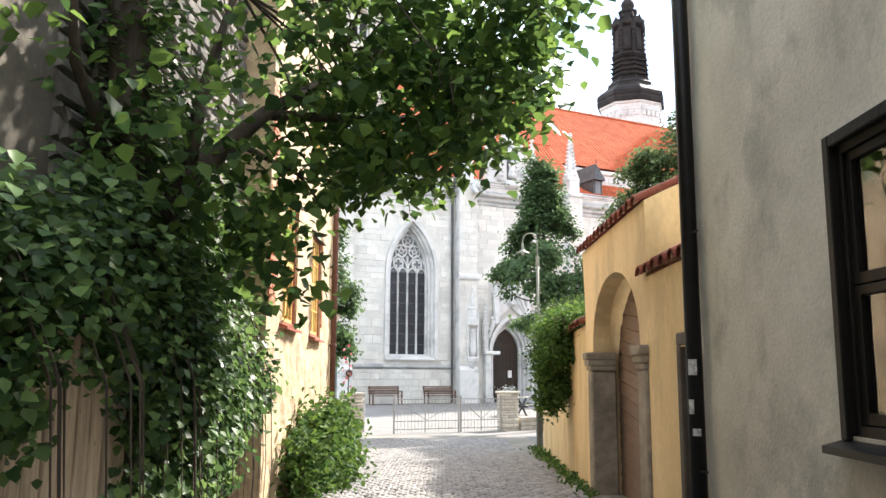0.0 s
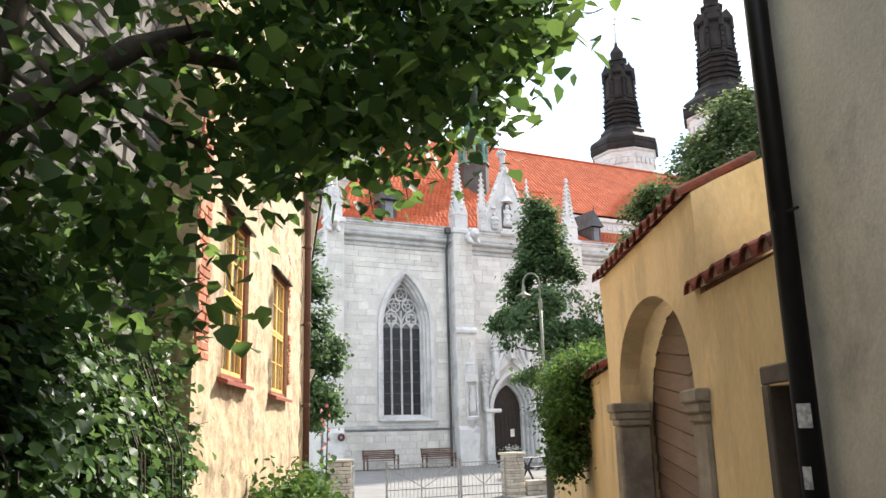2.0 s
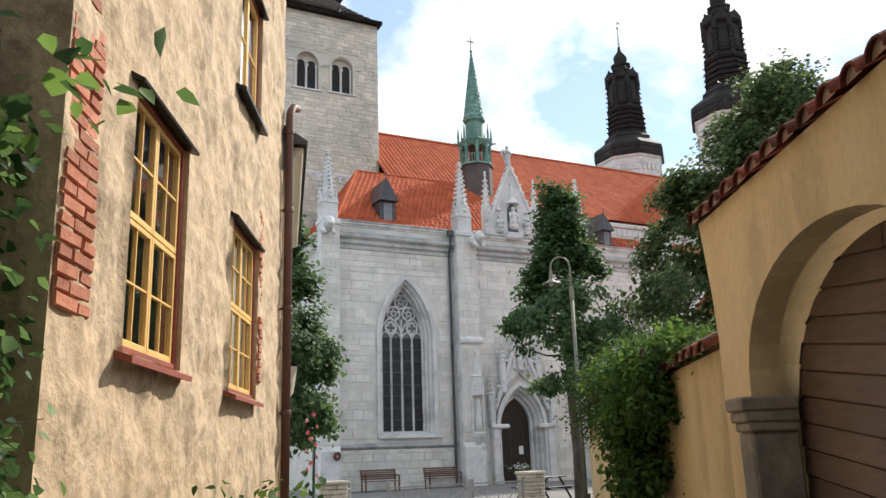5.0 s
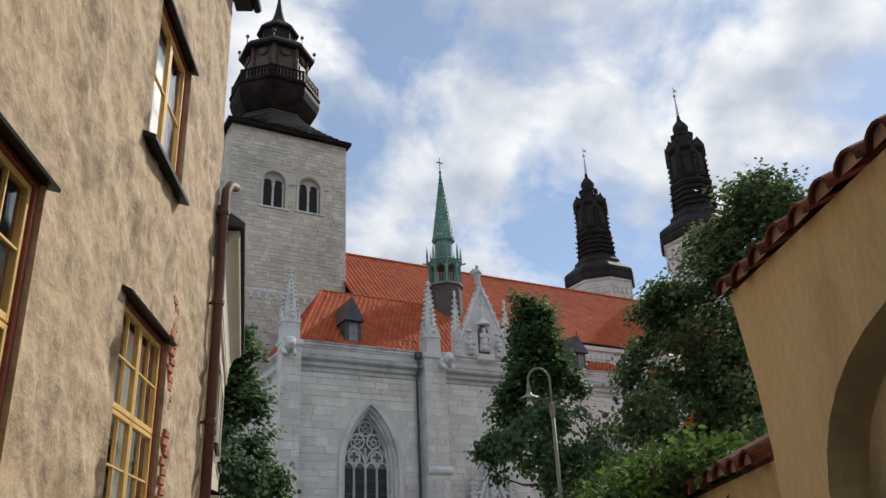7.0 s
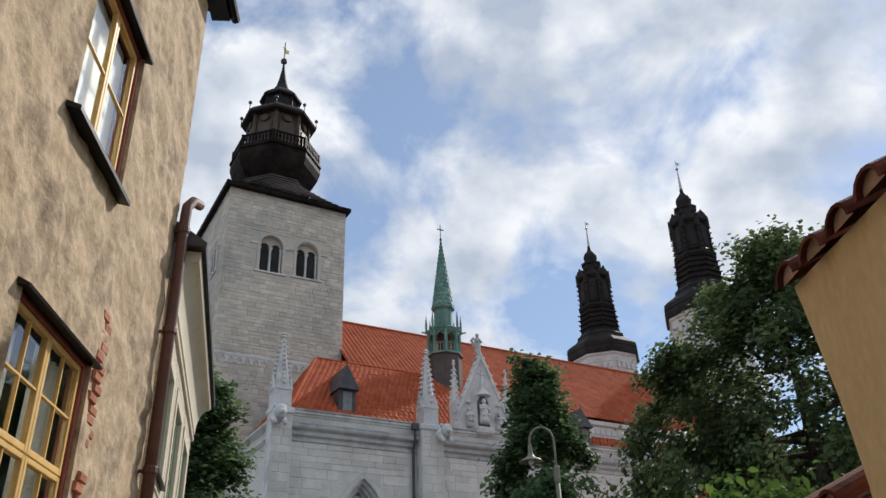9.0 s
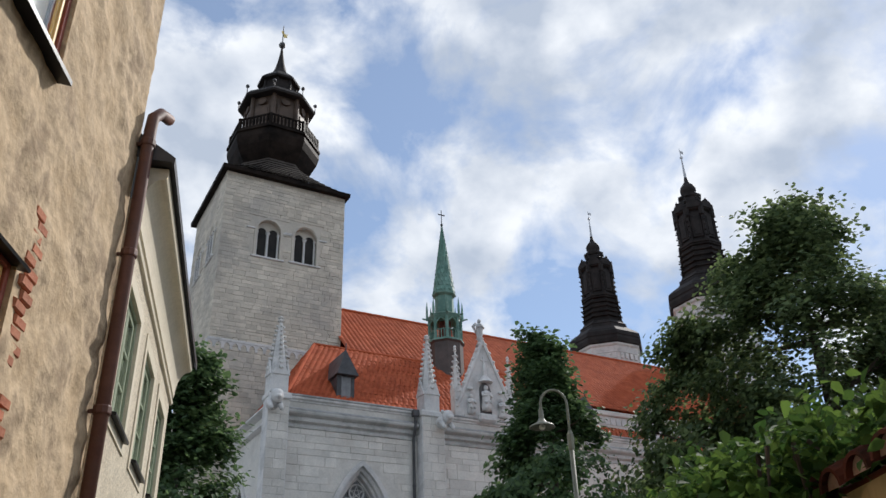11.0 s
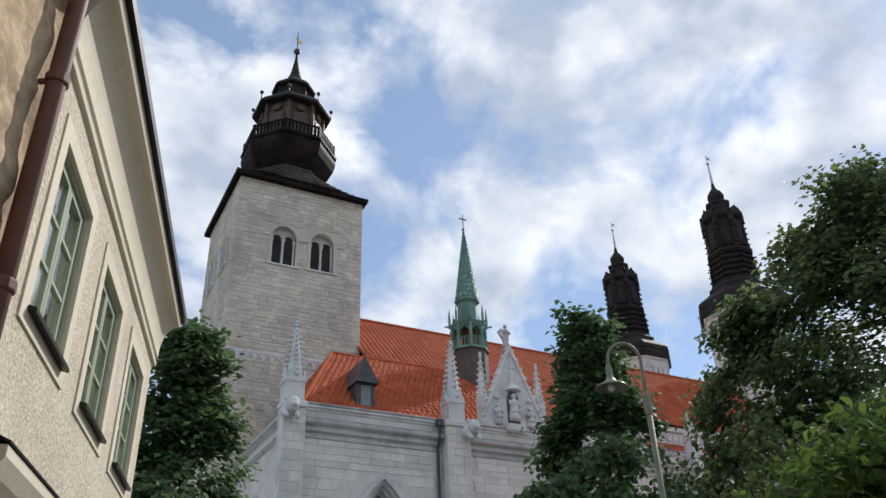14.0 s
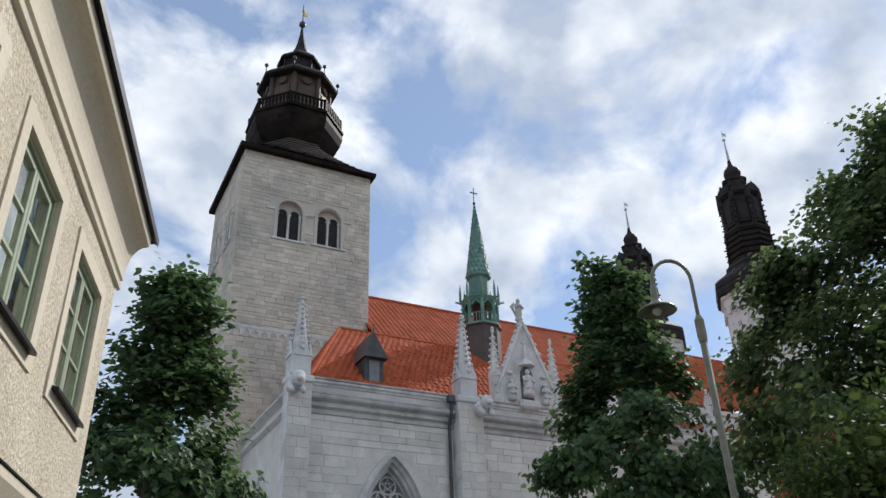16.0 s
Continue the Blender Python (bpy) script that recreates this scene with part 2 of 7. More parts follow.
LAMPGREEN = surface("grey_green_lamp_paint", (0.16, 0.165, 0.125), (0.22, 0.225, 0.175), 6, 0.45, 0.05, 40, vary=0)
LAMPGREY = surface("blue_grey_lamp_paint", (0.13, 0.17, 0.18), (0.18, 0.22, 0.23), 6, 0.45, 0.05, 40, vary=0)
BARK = surface("bark", (0.050, 0.040, 0.032), (0.10, 0.082, 0.065), 8, 0.95, 0.8, 40, vary=0, stretch=(1, 1, 0.3))
WHITE = surface("white_paper", (0.75, 0.75, 0.73), (0.8, 0.8, 0.78), 8, 0.7, 0.0, 40, vary=0)
PINK = surface("pink_petal", (0.62, 0.16, 0.20), (0.72, 0.27, 0.30), 8, 0.6, 0.0, 40, vary=0.2, island=True)
# near-black that stands in for shade inside rooms and bell openings
SHADE_BLACK = surface("painted_shade_black", (0.02, 0.02, 0.02), (0.035, 0.033, 0.03), 2, 0.95, 0.0, 20, vary=0)
CURTAIN = surface("pale_curtain", (0.62, 0.63, 0.61), (0.74, 0.75, 0.73), 3, 0.9, 0.2, 30, vary=0)
CHGLASS = surface("leaded_church_glass", (0.008, 0.009, 0.012), (0.020, 0.023, 0.029), 3, 0.25, 0.1, 20, vary=0.3, spec=0.3)
GLASS = glass_material("window_glass", (0.93, 0.97, 0.95))
GOLD = surface("gilded_metal", (0.55, 0.40, 0.14), (0.65, 0.5, 0.2), 4, 0.35, 0.0, 40, vary=0, metal=1.0)
LEAF_LIME = leaf_material("broad_leaf", (0.030, 0.070, 0.022), (0.110, 0.200, 0.045), 0.42, 0.5)
LEAF_IVY = leaf_material("ivy_leaf", (0.028, 0.066, 0.023), (0.125, 0.22, 0.066), 0.3, 0.42)
LEAF_TREE = leaf_material("tree_leaf", (0.044, 0.084, 0.038), (0.100, 0.170, 0.066), 0.38, 0.6)
LEAF_BIG = leaf_material("big_tree_leaf", (0.052, 0.084, 0.037), (0.140, 0.195, 0.078), 0.42, 0.6)
LEAF_SHRUB = leaf_material("garden_shrub_leaf", (0.026, 0.052, 0.016), (0.085, 0.135, 0.036), 0.3, 0.65)
LEAF_VINE = leaf_material("vine_leaf", (0.030, 0.075, 0.018), (0.095, 0.175, 0.036), 0.30, 0.75)


# ---- building helpers ----
ST = pose(0, 0, 0, 0, 0, TURN)          # the lane: u to the right, v ahead
RNG = random.Random(7)


def mesh_of(name, bm, mats):
    me = bpy.data.meshes.new(name)
    bm.to_mesh(me)
    bm.free()
    for m in mats if isinstance(mats, (list, tuple)) else [mats]:
        me.materials.append(m)
    return me


def part(name, bm, material, parent=None, label="", smooth=False):
    me = mesh_of(name, bm, material)
    if smooth:
        for p in me.polygons:
            p.use_smooth = True
    ob = new(name, me)
    if parent:
        ob.parent = parent
    if label:
        ob["label"] = label
    return ob


def thing(name, m, label, category, group="", kind=""):
    ob = new(name)
    ob.matrix_world = m
    ob.empty_display_size = 0.1
    return tagged(ob, label, category, group, kind)


def setting(name, bm, material, m, label, category="", smooth=False):
    ob = part(name, bm, material, None, "", smooth)
    ob.matrix_world = m
    return tagged(ob, label, category or name.split("_")[0], "", "structure")


def box(bm, x0, x1, y0, y1, z0, z1, bevel=0.0):
    r = bmesh.ops.create_cube(bm, size=1)
    for v in r["verts"]:
        v.co = Vector((x0 + (v.co.x + 0.5) * (x1 - x0), y0 + (v.co.y + 0.5) * (y1 - y0), z0 + (v.co.z + 0.5) * (z1 - z0)))
    if bevel:
        es = list({e for v in r["verts"] for e in v.link_edges})
        bmesh.ops.bevel(bm, geom=es, offset=bevel, segments=1, affect="EDGES")
    return r["verts"]


def prism(bm, pts, a, b, axis="y"):
    """Extrude a flat outline of (p, q) from a to b. axis y: (x, z) outline; axis x: (y, z); axis z: (x, y)."""
    def at(p, q, w):
        return {"y": (p, w, q), "x": (w, p, q), "z": (p, q, w)}[axis]
    lo = [bm.verts.new(at(p, q, a)) for p, q in pts]
    hi = [bm.verts.new(at(p, q, b)) for p, q in pts]
    fs = [bm.faces.new(lo), bm.faces.new(hi[::-1])]
    k = len(pts)
    for i in range(k):
        fs.append(bm.faces.new((lo[i], hi[i], hi[(i + 1) % k], lo[(i + 1) % k])))
    bmesh.ops.recalc_face_normals(bm, faces=fs)


def lathe(bm, profile, n=16, cx=0.0, cy=0.0, turn=0.0, cap=True):
    rings = []
    for r, z in profile:
        rings.append([bm.verts.new((cx + r * math.cos(2 * math.pi * i / n + turn), cy + r * math.sin(2 * math.pi * i / n + turn), z)) for i in range(n)])
    for a, b in zip(rings, rings[1:]):
        for i in range(n):
            bm.faces.new((a[i], a[(i + 1) % n], b[(i + 1) % n], b[i]))
    if cap:
        bm.faces.new(rings[0][::-1])
        bm.faces.new(rings[-1])


def tube(bm, path, radii, n=8):
    """A round tube along a line of points."""
    path = [Vector(p) for p in path]
    if isinstance(radii, (int, float)):
        radii = [radii] * len(path)
    rings, side = [], None
    for i, p in enumerate(path):
        d = (path[min(i + 1, len(path) - 1)] - path[max(i - 1, 0)]).normalized()
        if side is None:
            side = d.orthogonal().normalized()
        side = (side - d * side.dot(d)).normalized()
        up = d.cross(side)
        rings.append([bm.verts.new(p + (side * math.cos(2 * math.pi * k / n) + up * math.sin(2 * math.pi * k / n)) * radii[i]) for k in range(n)])
    for a, b in zip(rings, rings[1:]):
        for k in range(n):
            bm.faces.new((a[k], a[(k + 1) % n], b[(k + 1) % n], b[k]))
    bm.faces.new(rings[0][::-1])
    bm.faces.new(rings[-1])


def ball(bm, c, r, s=(1, 1, 1), seg=10):
    q = bmesh.ops.create_uvsphere(bm, u_segments=seg, v_segments=max(5, seg // 2 + 1), radius=r)
    for v in q["verts"]:
        v.co = Vector((c[0] + v.co.x * s[0], c[1] + v.co.y * s[1], c[2] + v.co.z * s[2]))


def arch(cx, hw, z0, zs, za, n=10):
    """A pointed opening's outline, from the left foot round to the right foot."""
    h = za - zs
    rr = (hw * hw + h * h) / (2 * hw)
    pts = [(cx - hw, z0)]
    a1 = math.atan2(h, rr - hw)
    for i in range(n + 1):
        a = a1 * i / n
        pts.append((cx - hw + rr - rr * math.cos(a), zs + rr * math.sin(a)))
    left = pts[1:]
    pts += [(2 * cx - x, z) for x, z in left[-2::-1]]
    pts.append((cx + hw, z0))
    return pts


def holed(bm, outer, holes, a, b):
    """A slab of outline (x, z) with holes through it, from y = a (front) to y = b."""
    loops = [outer] + holes
    es, rings = [], []
    for lp in loops:
        vs = [bm.verts.new((x, a, z)) for x, z in lp]
        rings.append(vs)
        es += [bm.edges.new((vs[i], vs[(i + 1) % len(vs)])) for i in range(len(vs))]
    r = bmesh.ops.triangle_fill(bm, use_beauty=True, use_dissolve=False, edges=es)
    fs = [g for g in r["geom"] if isinstance(g, bmesh.types.BMFace)]
    ex = bmesh.ops.extrude_face_region(bm, geom=fs)
    for v in [g for g in ex["geom"] if isinstance(g, bmesh.types.BMVert)]:
        v.co.y = b
    bm.normal_update()
    bmesh.ops.recalc_face_normals(bm, faces=bm.faces[:])


def inside(pts, x, z):
    r = False
    for (x0, z0), (x1, z1) in zip(pts, pts[1:] + pts[:1]):
        if (z0 > z) != (z1 > z) and x < (x1 - x0) * (z - z0) / (z1 - z0) + x0:
            r = not r
    return r


def raw(name, verts, faces, material, parent=None, smooth=False):
    me = bpy.data.meshes.new(name)
    me.from_pydata(verts, [], faces)
    me.materials.append(material)
    if smooth:
        me.polygons.foreach_set("use_smooth", [True] * len(me.polygons))
    ob = new(name, me)
    if parent:
        ob.parent = parent
    return ob


# one stone or sett: a plate with chamfered edges, unit size, front at y = -1
def plate_mesh(name, w, h, d, ch, material, rng, wob=0.0):
    def j():
        return rng.uniform(-wob, wob)
    back = [(-w / 2, 0, -h / 2), (w / 2, 0, -h / 2), (w / 2, 0, h / 2), (-w / 2, 0, h / 2)]
    mid = [(-w / 2 + j(), -d * 0.6, -h / 2 + j()), (w / 2 + j(), -d * 0.6, -h / 2 + j()), (w / 2 + j(), -d * 0.6, h / 2 + j()), (-w / 2 + j(), -d * 0.6, h / 2 + j())]
    fr = [(x * (1 - 2 * ch / w), -d + j() * 0.5, z * (1 - 2 * ch / h)) for x, _, z in mid]
    vs = back + mid + fr
    fs = [(8, 9, 10, 11)]
    for k in (0, 4):
        for i in range(4):
            fs.append((k + i, k + (i + 1) % 4, k + 4 + (i + 1) % 4, k + 4 + i))
    me = bpy.data.meshes.new(name)
    me.from_pydata(vs, [], fs)
    me.materials.append(material)
    return me


def plates_joined(items, wob, ch, rng):
    """Many plates in one mesh: items of (matrix, w, h, d)."""
    verts, faces = [], []
    for m, w, h, d in items:
        k = len(verts)
        pts = []
        for y, c in ((0.02, 0), (-d * 0.6, 0), (-d, ch)):
            for sx, sz in ((-1, -1), (1, -1), (1, 1), (-1, 1)):
                pts.append(m @ Vector((sx * (w / 2 - c) + rng.uniform(-wob, wob), y, sz * (h / 2 - c) + rng.uniform(-wob, wob))))
        verts += [tuple(p) for p in pts]
        faces.append((k + 8, k + 9, k + 10, k + 11))
        for q in (0, 4):
            for i in range(4):
                faces.append((k + q + i, k + q + (i + 1) % 4, k + q + 4 + (i + 1) % 4, k + q + 4 + i))
    return verts, faces


def courses(x0, x1, z0, z1, hmin, hmax, wmin, wmax, rng, skip=lambda x, z, w, h: False, joint=0.012):
    """Coursed masonry: yields centre x, centre z, width, height of each stone."""
    z = z0
    while z < z1 - 0.05:
        h = min(rng.uniform(hmin, hmax), z1 - z)
        if z1 - z - h < hmin * 0.5:
            h = z1 - z
        x = x0 - rng.uniform(0, wmin)
        while x < x1 - 0.02:
            w = rng.uniform(wmin, wmax)
            a, b = max(x, x0), min(x + w, x1)
            if x1 - b < wmin * 0.4:
                b = x1
            x = max(x + w, b)
            if b - a > 0.06 and not skip((a + b) / 2, z + h / 2, b - a, h):
                yield (a + b) / 2, z + h / 2, b - a - joint, h - joint
        z += h


# ---- foliage ----
NPR = np.random.RandomState(11)


def leaves(name, pos, size, material, parent, droop=0.3, broad=0.8, jitter=0.35, out_from=None):
    """Many folded, pointed leaves in one mesh."""
    n = len(pos)
    nrm = NPR.normal(size=(n, 3))
    nrm[:, 2] = np.abs(nrm[:, 2]) + 0.4
    if out_from is not None:
        o = pos - out_from
        nrm += 1.3 * o / (np.linalg.norm(o, axis=1, keepdims=True) + 1e-6)
    nrm /= np.linalg.norm(nrm, axis=1, keepdims=True)
    d = NPR.normal(size=(n, 3))
    d[:, 2] -= droop * 3
    d -= nrm * (d * nrm).sum(1, keepdims=True)
    d /= np.linalg.norm(d, axis=1, keepdims=True)
    s = np.cross(d, nrm)
    L = size * (1 + jitter * NPR.uniform(-1, 1, (n, 1)))
    W = L * broad * 0.5
    f = nrm * L * 0.10
    v = np.stack([pos, pos + d * L * 0.28 + s * W + f, pos + d * L * 0.62 + s * W * 0.75 + f, pos + d * L,
                  pos + d * L * 0.62 - s * W * 0.75 + f, pos + d * L * 0.28 - s * W + f], 1).reshape(-1, 3)
    k = np.arange(n)[:, None] * 6
    fc = np.concatenate([k + np.array([[0, 1, 2, 3]]), k + np.array([[0, 3, 4, 5]])], 0)
    me = bpy.data.meshes.new(name)
    me.vertices.add(len(v))
    me.vertices.foreach_set("co", v.ravel())
    me.loops.add(len(fc) * 4)
    me.loops.foreach_set("vertex_index", fc.ravel().astype(np.int32))
    me.polygons.add(len(fc))
    me.polygons.foreach_set("loop_start", np.arange(len(fc), dtype=np.int32) * 4)
    me.update(calc_edges=True)
    me.validate()
    me.materials.append(material)
    ob = new(name, me)
    ob.parent = parent
    return ob


def clumps(centres, per, spread, flat=0.8):
    """Leaf places scattered round each centre."""
    c = np.repeat(np.array(centres, float), per, axis=0)
    o = NPR.normal(size=c.shape) * spread
    o[:, 2] *= flat
    return c + o


def crown_points(rx, ry, z0, z1, n, shape=0.75, hollow=0.35, taper=0.35):
    """Clump centres in an egg-shaped crown, thicker towards its skin, with an uneven outline."""
    out, lobes = [], []
    while len(out) < n:
        a, t = NPR.uniform(0, 2 * math.pi), NPR.uniform(0, 1)
        if len(lobes) < 56:
            t = (len(lobes) + 0.5) / 57
        prof = (math.sin(math.pi * (0.09 + 0.89 * t ** 0.72)) ** shape) * (1 - taper * max(0.0, t - 0.4) / 0.6)
        wob = 1 + 0.40 * noise.noise((math.cos(a) * 1.7, math.sin(a) * 1.7, t * 4.0 + rx))
        r = prof * wob * (hollow + (1 - hollow) * NPR.uniform(0, 1) ** 0.5)
        if len(lobes) < 56:
            r = prof * wob * NPR.uniform(0.72, 0.98)
            lobes.append((rx * r * math.cos(a), ry * r * math.sin(a), z0 + (z1 - z0) * t))
            continue
        if NPR.uniform() < 0.82:
            c = lobes[int(NPR.uniform(0, len(lobes)))]
            g = NPR.normal(size=3) * 0.115 * rx
            out.append((c[0] + g[0], c[1] + g[1], c[2] + g[2] * 0.8))
        else:
            out.append((0.93 * rx * r * math.cos(a), 0.93 * ry * r * math.sin(a), z0 + (z1 - z0) * t))
    return out


def tree(m, label, height, z0, rx, n_clump, per, spread, leaf, mat, trunk_r=0.12, shape=0.75, limbs=14, broad=0.8, extra=(), taper=0.35):
    t = thing("tree", m, label, "tree")
    pts = crown_points(rx, rx, z0, height, n_clump, shape, 0.35, taper)
    for cx, cy, ex, ey, ez0, ez1, k in extra:
        pts += [(p[0] + cx, p[1] + cy, p[2]) for p in crown_points(ex, ey, ez0, ez1, k, shape)]
    bm = bmesh.new()
    tube(bm, [(0, 0, -0.2), (0.03, 0.02, z0 * 0.5), (-0.03, 0.02, z0), (0.02, -0.03, z0 + (height - z0) * 0.5), (0, 0, z0 + (height - z0) * 0.9)],
         [trunk_r * 1.25, trunk_r, trunk_r * 0.9, trunk_r * 0.5, trunk_r * 0.12], 10)
    part("trunk", bm, BARK, t, smooth=True)
    for i in range(limbs):
        e = Vector(pts[(i * 37) % len(pts)])
        s = Vector((0, 0, max(z0 * 0.8, min(e.z - 0.25 * math.hypot(e.x, e.y), height * 0.8))))
        bm = bmesh.new()
        mid = s.lerp(e, 0.5) + Vector((0, 0, -0.08 * (e - s).length))
        tube(bm, [s, mid, e], [trunk_r * 0.35, trunk_r * 0.2, trunk_r * 0.06], 6)
        part("limb", bm, BARK, t, smooth=True)
    p = clumps(pts, per, spread)
    leaves("crown", p, leaf, mat, t, 0.35, broad, out_from=np.array([[0, 0, z0 + (height - z0) * 0.4]]))
    return t


# ---- ground ----
def ground_z(v):
    ks = ((-60, 0.20), (4, 0.20), (11, 0.09), (18.5, -0.13), (25, -0.18), (34, -0.08), (42, 0.0), (4000, 0.0))
    for (a, za), (b, zb) in zip(ks, ks[1:]):
        if v <= b:
            return za + (zb - za) * max(0, (v - a)) / (b - a)
    return 0.0


us = [-3000, -400, -90, -30, -12] + [x * 0.8 for x in range(-10, 11)] + [12, 30, 90, 400, 3000]
vs_ = [-3000, -300, -60, -20] + [x * 1.0 for x in range(-8, 48)] + [60, 90, 200, 500, 3000]
gv = [(u, v, ground_z(v)) for v in vs_ for u in us]
gf = [(j * len(us) + i, j * len(us) + i + 1, (j + 1) * len(us) + i + 1, (j + 1) * len(us) + i) for j in range(len(vs_) - 1) for i in range(len(us) - 1)]
ground = raw("ground", gv, gf, PAVE)
ground.matrix_world = ST
tagged(ground, "pale gravel and paved ground around the church", "ground", "", "structure")
rv, rf = [], []
for v in range(-6, 24):
    for u in (-2.1, 2.3):
        rv.append((u, v, ground_z(v) + 0.006))
for i in range(len(rv) // 2 - 1):
    rf.append((2 * i, 2 * i + 1, 2 * i + 3, 2 * i + 2))
road = raw("road", rv, rf, DIRT)
road.matrix_world = ST
tagged(road, "sand-jointed lane bed under grey stone setts", "road", "", "structure")

# ---- church ----
CH = pose(0, 0, 0)
YW = 39.3
church = thing("church", pose(17.75, YW, 0), "pale grey limestone cathedral with red tiled roofs and dark tower caps", "church")
CI = Matrix.Translation((-17.75, -YW, 0))


def cpart(name, bm, material, label="", parent=None, smooth=False):
    """A part of the church from world places."""
    bmesh.ops.transform(bm, matrix=CI, verts=bm.verts[:])
    return part(name, bm, material, parent or church, label, smooth)


def craw(name, verts, faces, material, parent=None, smooth=False):
    return raw(name, [(x - 17.75, y - YW, z) for x, y, z in verts], faces, material, parent or church, smooth)


WIN = [(17.82, 1.40, 2.35, 6.9, 9.75), (31.4, 1.40, 2.35, 6.9, 9.75)]
DOOR = (23.95, 0.86, -0.2, 2.75, 4.1)
bm = bmesh.new()
holed(bm, [(13.9, -0.3), (42, -0.3), (42, 12.2), (13.9, 12.2)],
      [arch(*w) for w in WIN] + [arch(DOOR[0], DOOR[1] + 0.55, DOOR[2], DOOR[3], DOOR[4] + 0.75)], YW + 0.03, YW + 1.1)
south_wall = cpart("wall", bm, LIME, "pale grey coursed limestone wall")
for side, (xa, xb) in enumerate(((13.9, 15.0), (41, 42))):
    bm = bmesh.new()
    box(bm, xa, xb, YW + 1.1, 47, -0.3, 12.2)
    cpart("end_wall", bm, LIME)

for zz, out, nm in ((11.25, 0.2, "string_course"), (11.85, 0.3, "cornice")):
    bm = bmesh.new()
    prism(bm, [(13.95, zz - 0.1), (13.9 - out * 0.5, zz - 0.04), (13.9 - out, zz + 0.03), (13.9 - out, zz + 0.1), (13.95, zz + 0.3)], YW, 47, "y")
    cpart(nm, bm, LIME_TRIM)
hollow = [arch(c, h + 0.12, z0 - 0.2, zs, za + 0.16) for c, h, z0, zs, za in WIN] + [arch(DOOR[0], 1.75, -0.3, 2.75, 5.2)]


def no_stone(x, z, w, h):
    for px in (x - w / 2, x, x + w / 2):
        for pz in (z - h / 2, z + h / 2):
            if any(inside(o, px, pz) for o in hollow):
                return True
    return 20.35 < x < 21.6


stones = [s for s in courses(14.35, 20.35, 0.0, 1.78, 0.26, 0.36, 0.4, 0.95, RNG, no_stone)]
stones += [s for s in courses(14.35, 33.9, 2.0, 11.0, 0.24, 0.44, 0.45, 1.5, RNG, no_stone)]
stones += [s for s in courses(21.6, 33.9, 0.0, 1.78, 0.26, 0.36, 0.4, 0.95, RNG, no_stone)]
near = [s for s in stones if s[0] < 20.4]
cut = set(id(s) for s in near[:300])
pool = {}
for s in near[:300]:
    key = (round(s[2] * 12) / 12, round(s[3] * 40) / 40)
    if key not in pool:
        pool[key] = plate_mesh("stone", max(0.1, key[0] - 0.006), key[1] - 0.006, 0.025, 0.005, LIME, RNG, 0.006)
    ob = new("stone", pool[key])
    ob.parent = south_wall
    ob.matrix_basis = Matrix.Translation((s[0] - 17.75, 0.035 + RNG.uniform(-0.008, 0.004), s[1]))
vs, fs = plates_joined([(Matrix.Translation((s[0], YW + 0.035 + RNG.uniform(-0.008, 0.004), s[1])), s[2], s[3], 0.025) for s in stones if id(s) not in cut], 0.006, 0.005, RNG)
tagged(craw("stones", vs, fs, LIME_I, south_wall), kind="stuff")


def moulding(bm, x0, x1, y, prof):
    """A run along x of a profile of (out, z), closed at the wall."""
    prism(bm, [(y - o, z) for o, z in prof], x0, x1, "x")


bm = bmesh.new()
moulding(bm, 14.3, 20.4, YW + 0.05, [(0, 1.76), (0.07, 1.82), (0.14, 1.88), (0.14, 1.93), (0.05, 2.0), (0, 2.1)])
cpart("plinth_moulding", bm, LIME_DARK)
for xa, xb in ((14.3, 20.4), (21.55, 33.9)):
    bm = bmesh.new()
    moulding(bm, xa, xb, YW + 0.05, [(0, 10.98), (0.09, 11.02), (0.10, 11.10), (0.05, 11.14), (0.05, 11.20), (0.20, 11.27), (0.21, 11.36), (0.12, 11.40), (0.12, 11.46), (0.32, 11.54), (0.36, 11.60), (0.36, 11.68), (0, 11.70)])
    cpart("string_course", bm, LIME_MID)
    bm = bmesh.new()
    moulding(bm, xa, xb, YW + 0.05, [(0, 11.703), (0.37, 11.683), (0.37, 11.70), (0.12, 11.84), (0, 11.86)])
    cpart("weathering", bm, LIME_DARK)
    bm = bmesh.new()
    moulding(bm, xa, xb, YW + 0.05, [(0, 12.08), (0.07, 12.12), (0.07, 12.17), (0.16, 12.22), (0.18, 12.30), (0, 12.31)])
    cpart("cornice", bm, LIME_TRIM)
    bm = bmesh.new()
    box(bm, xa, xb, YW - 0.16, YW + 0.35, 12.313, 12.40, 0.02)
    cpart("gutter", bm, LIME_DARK)


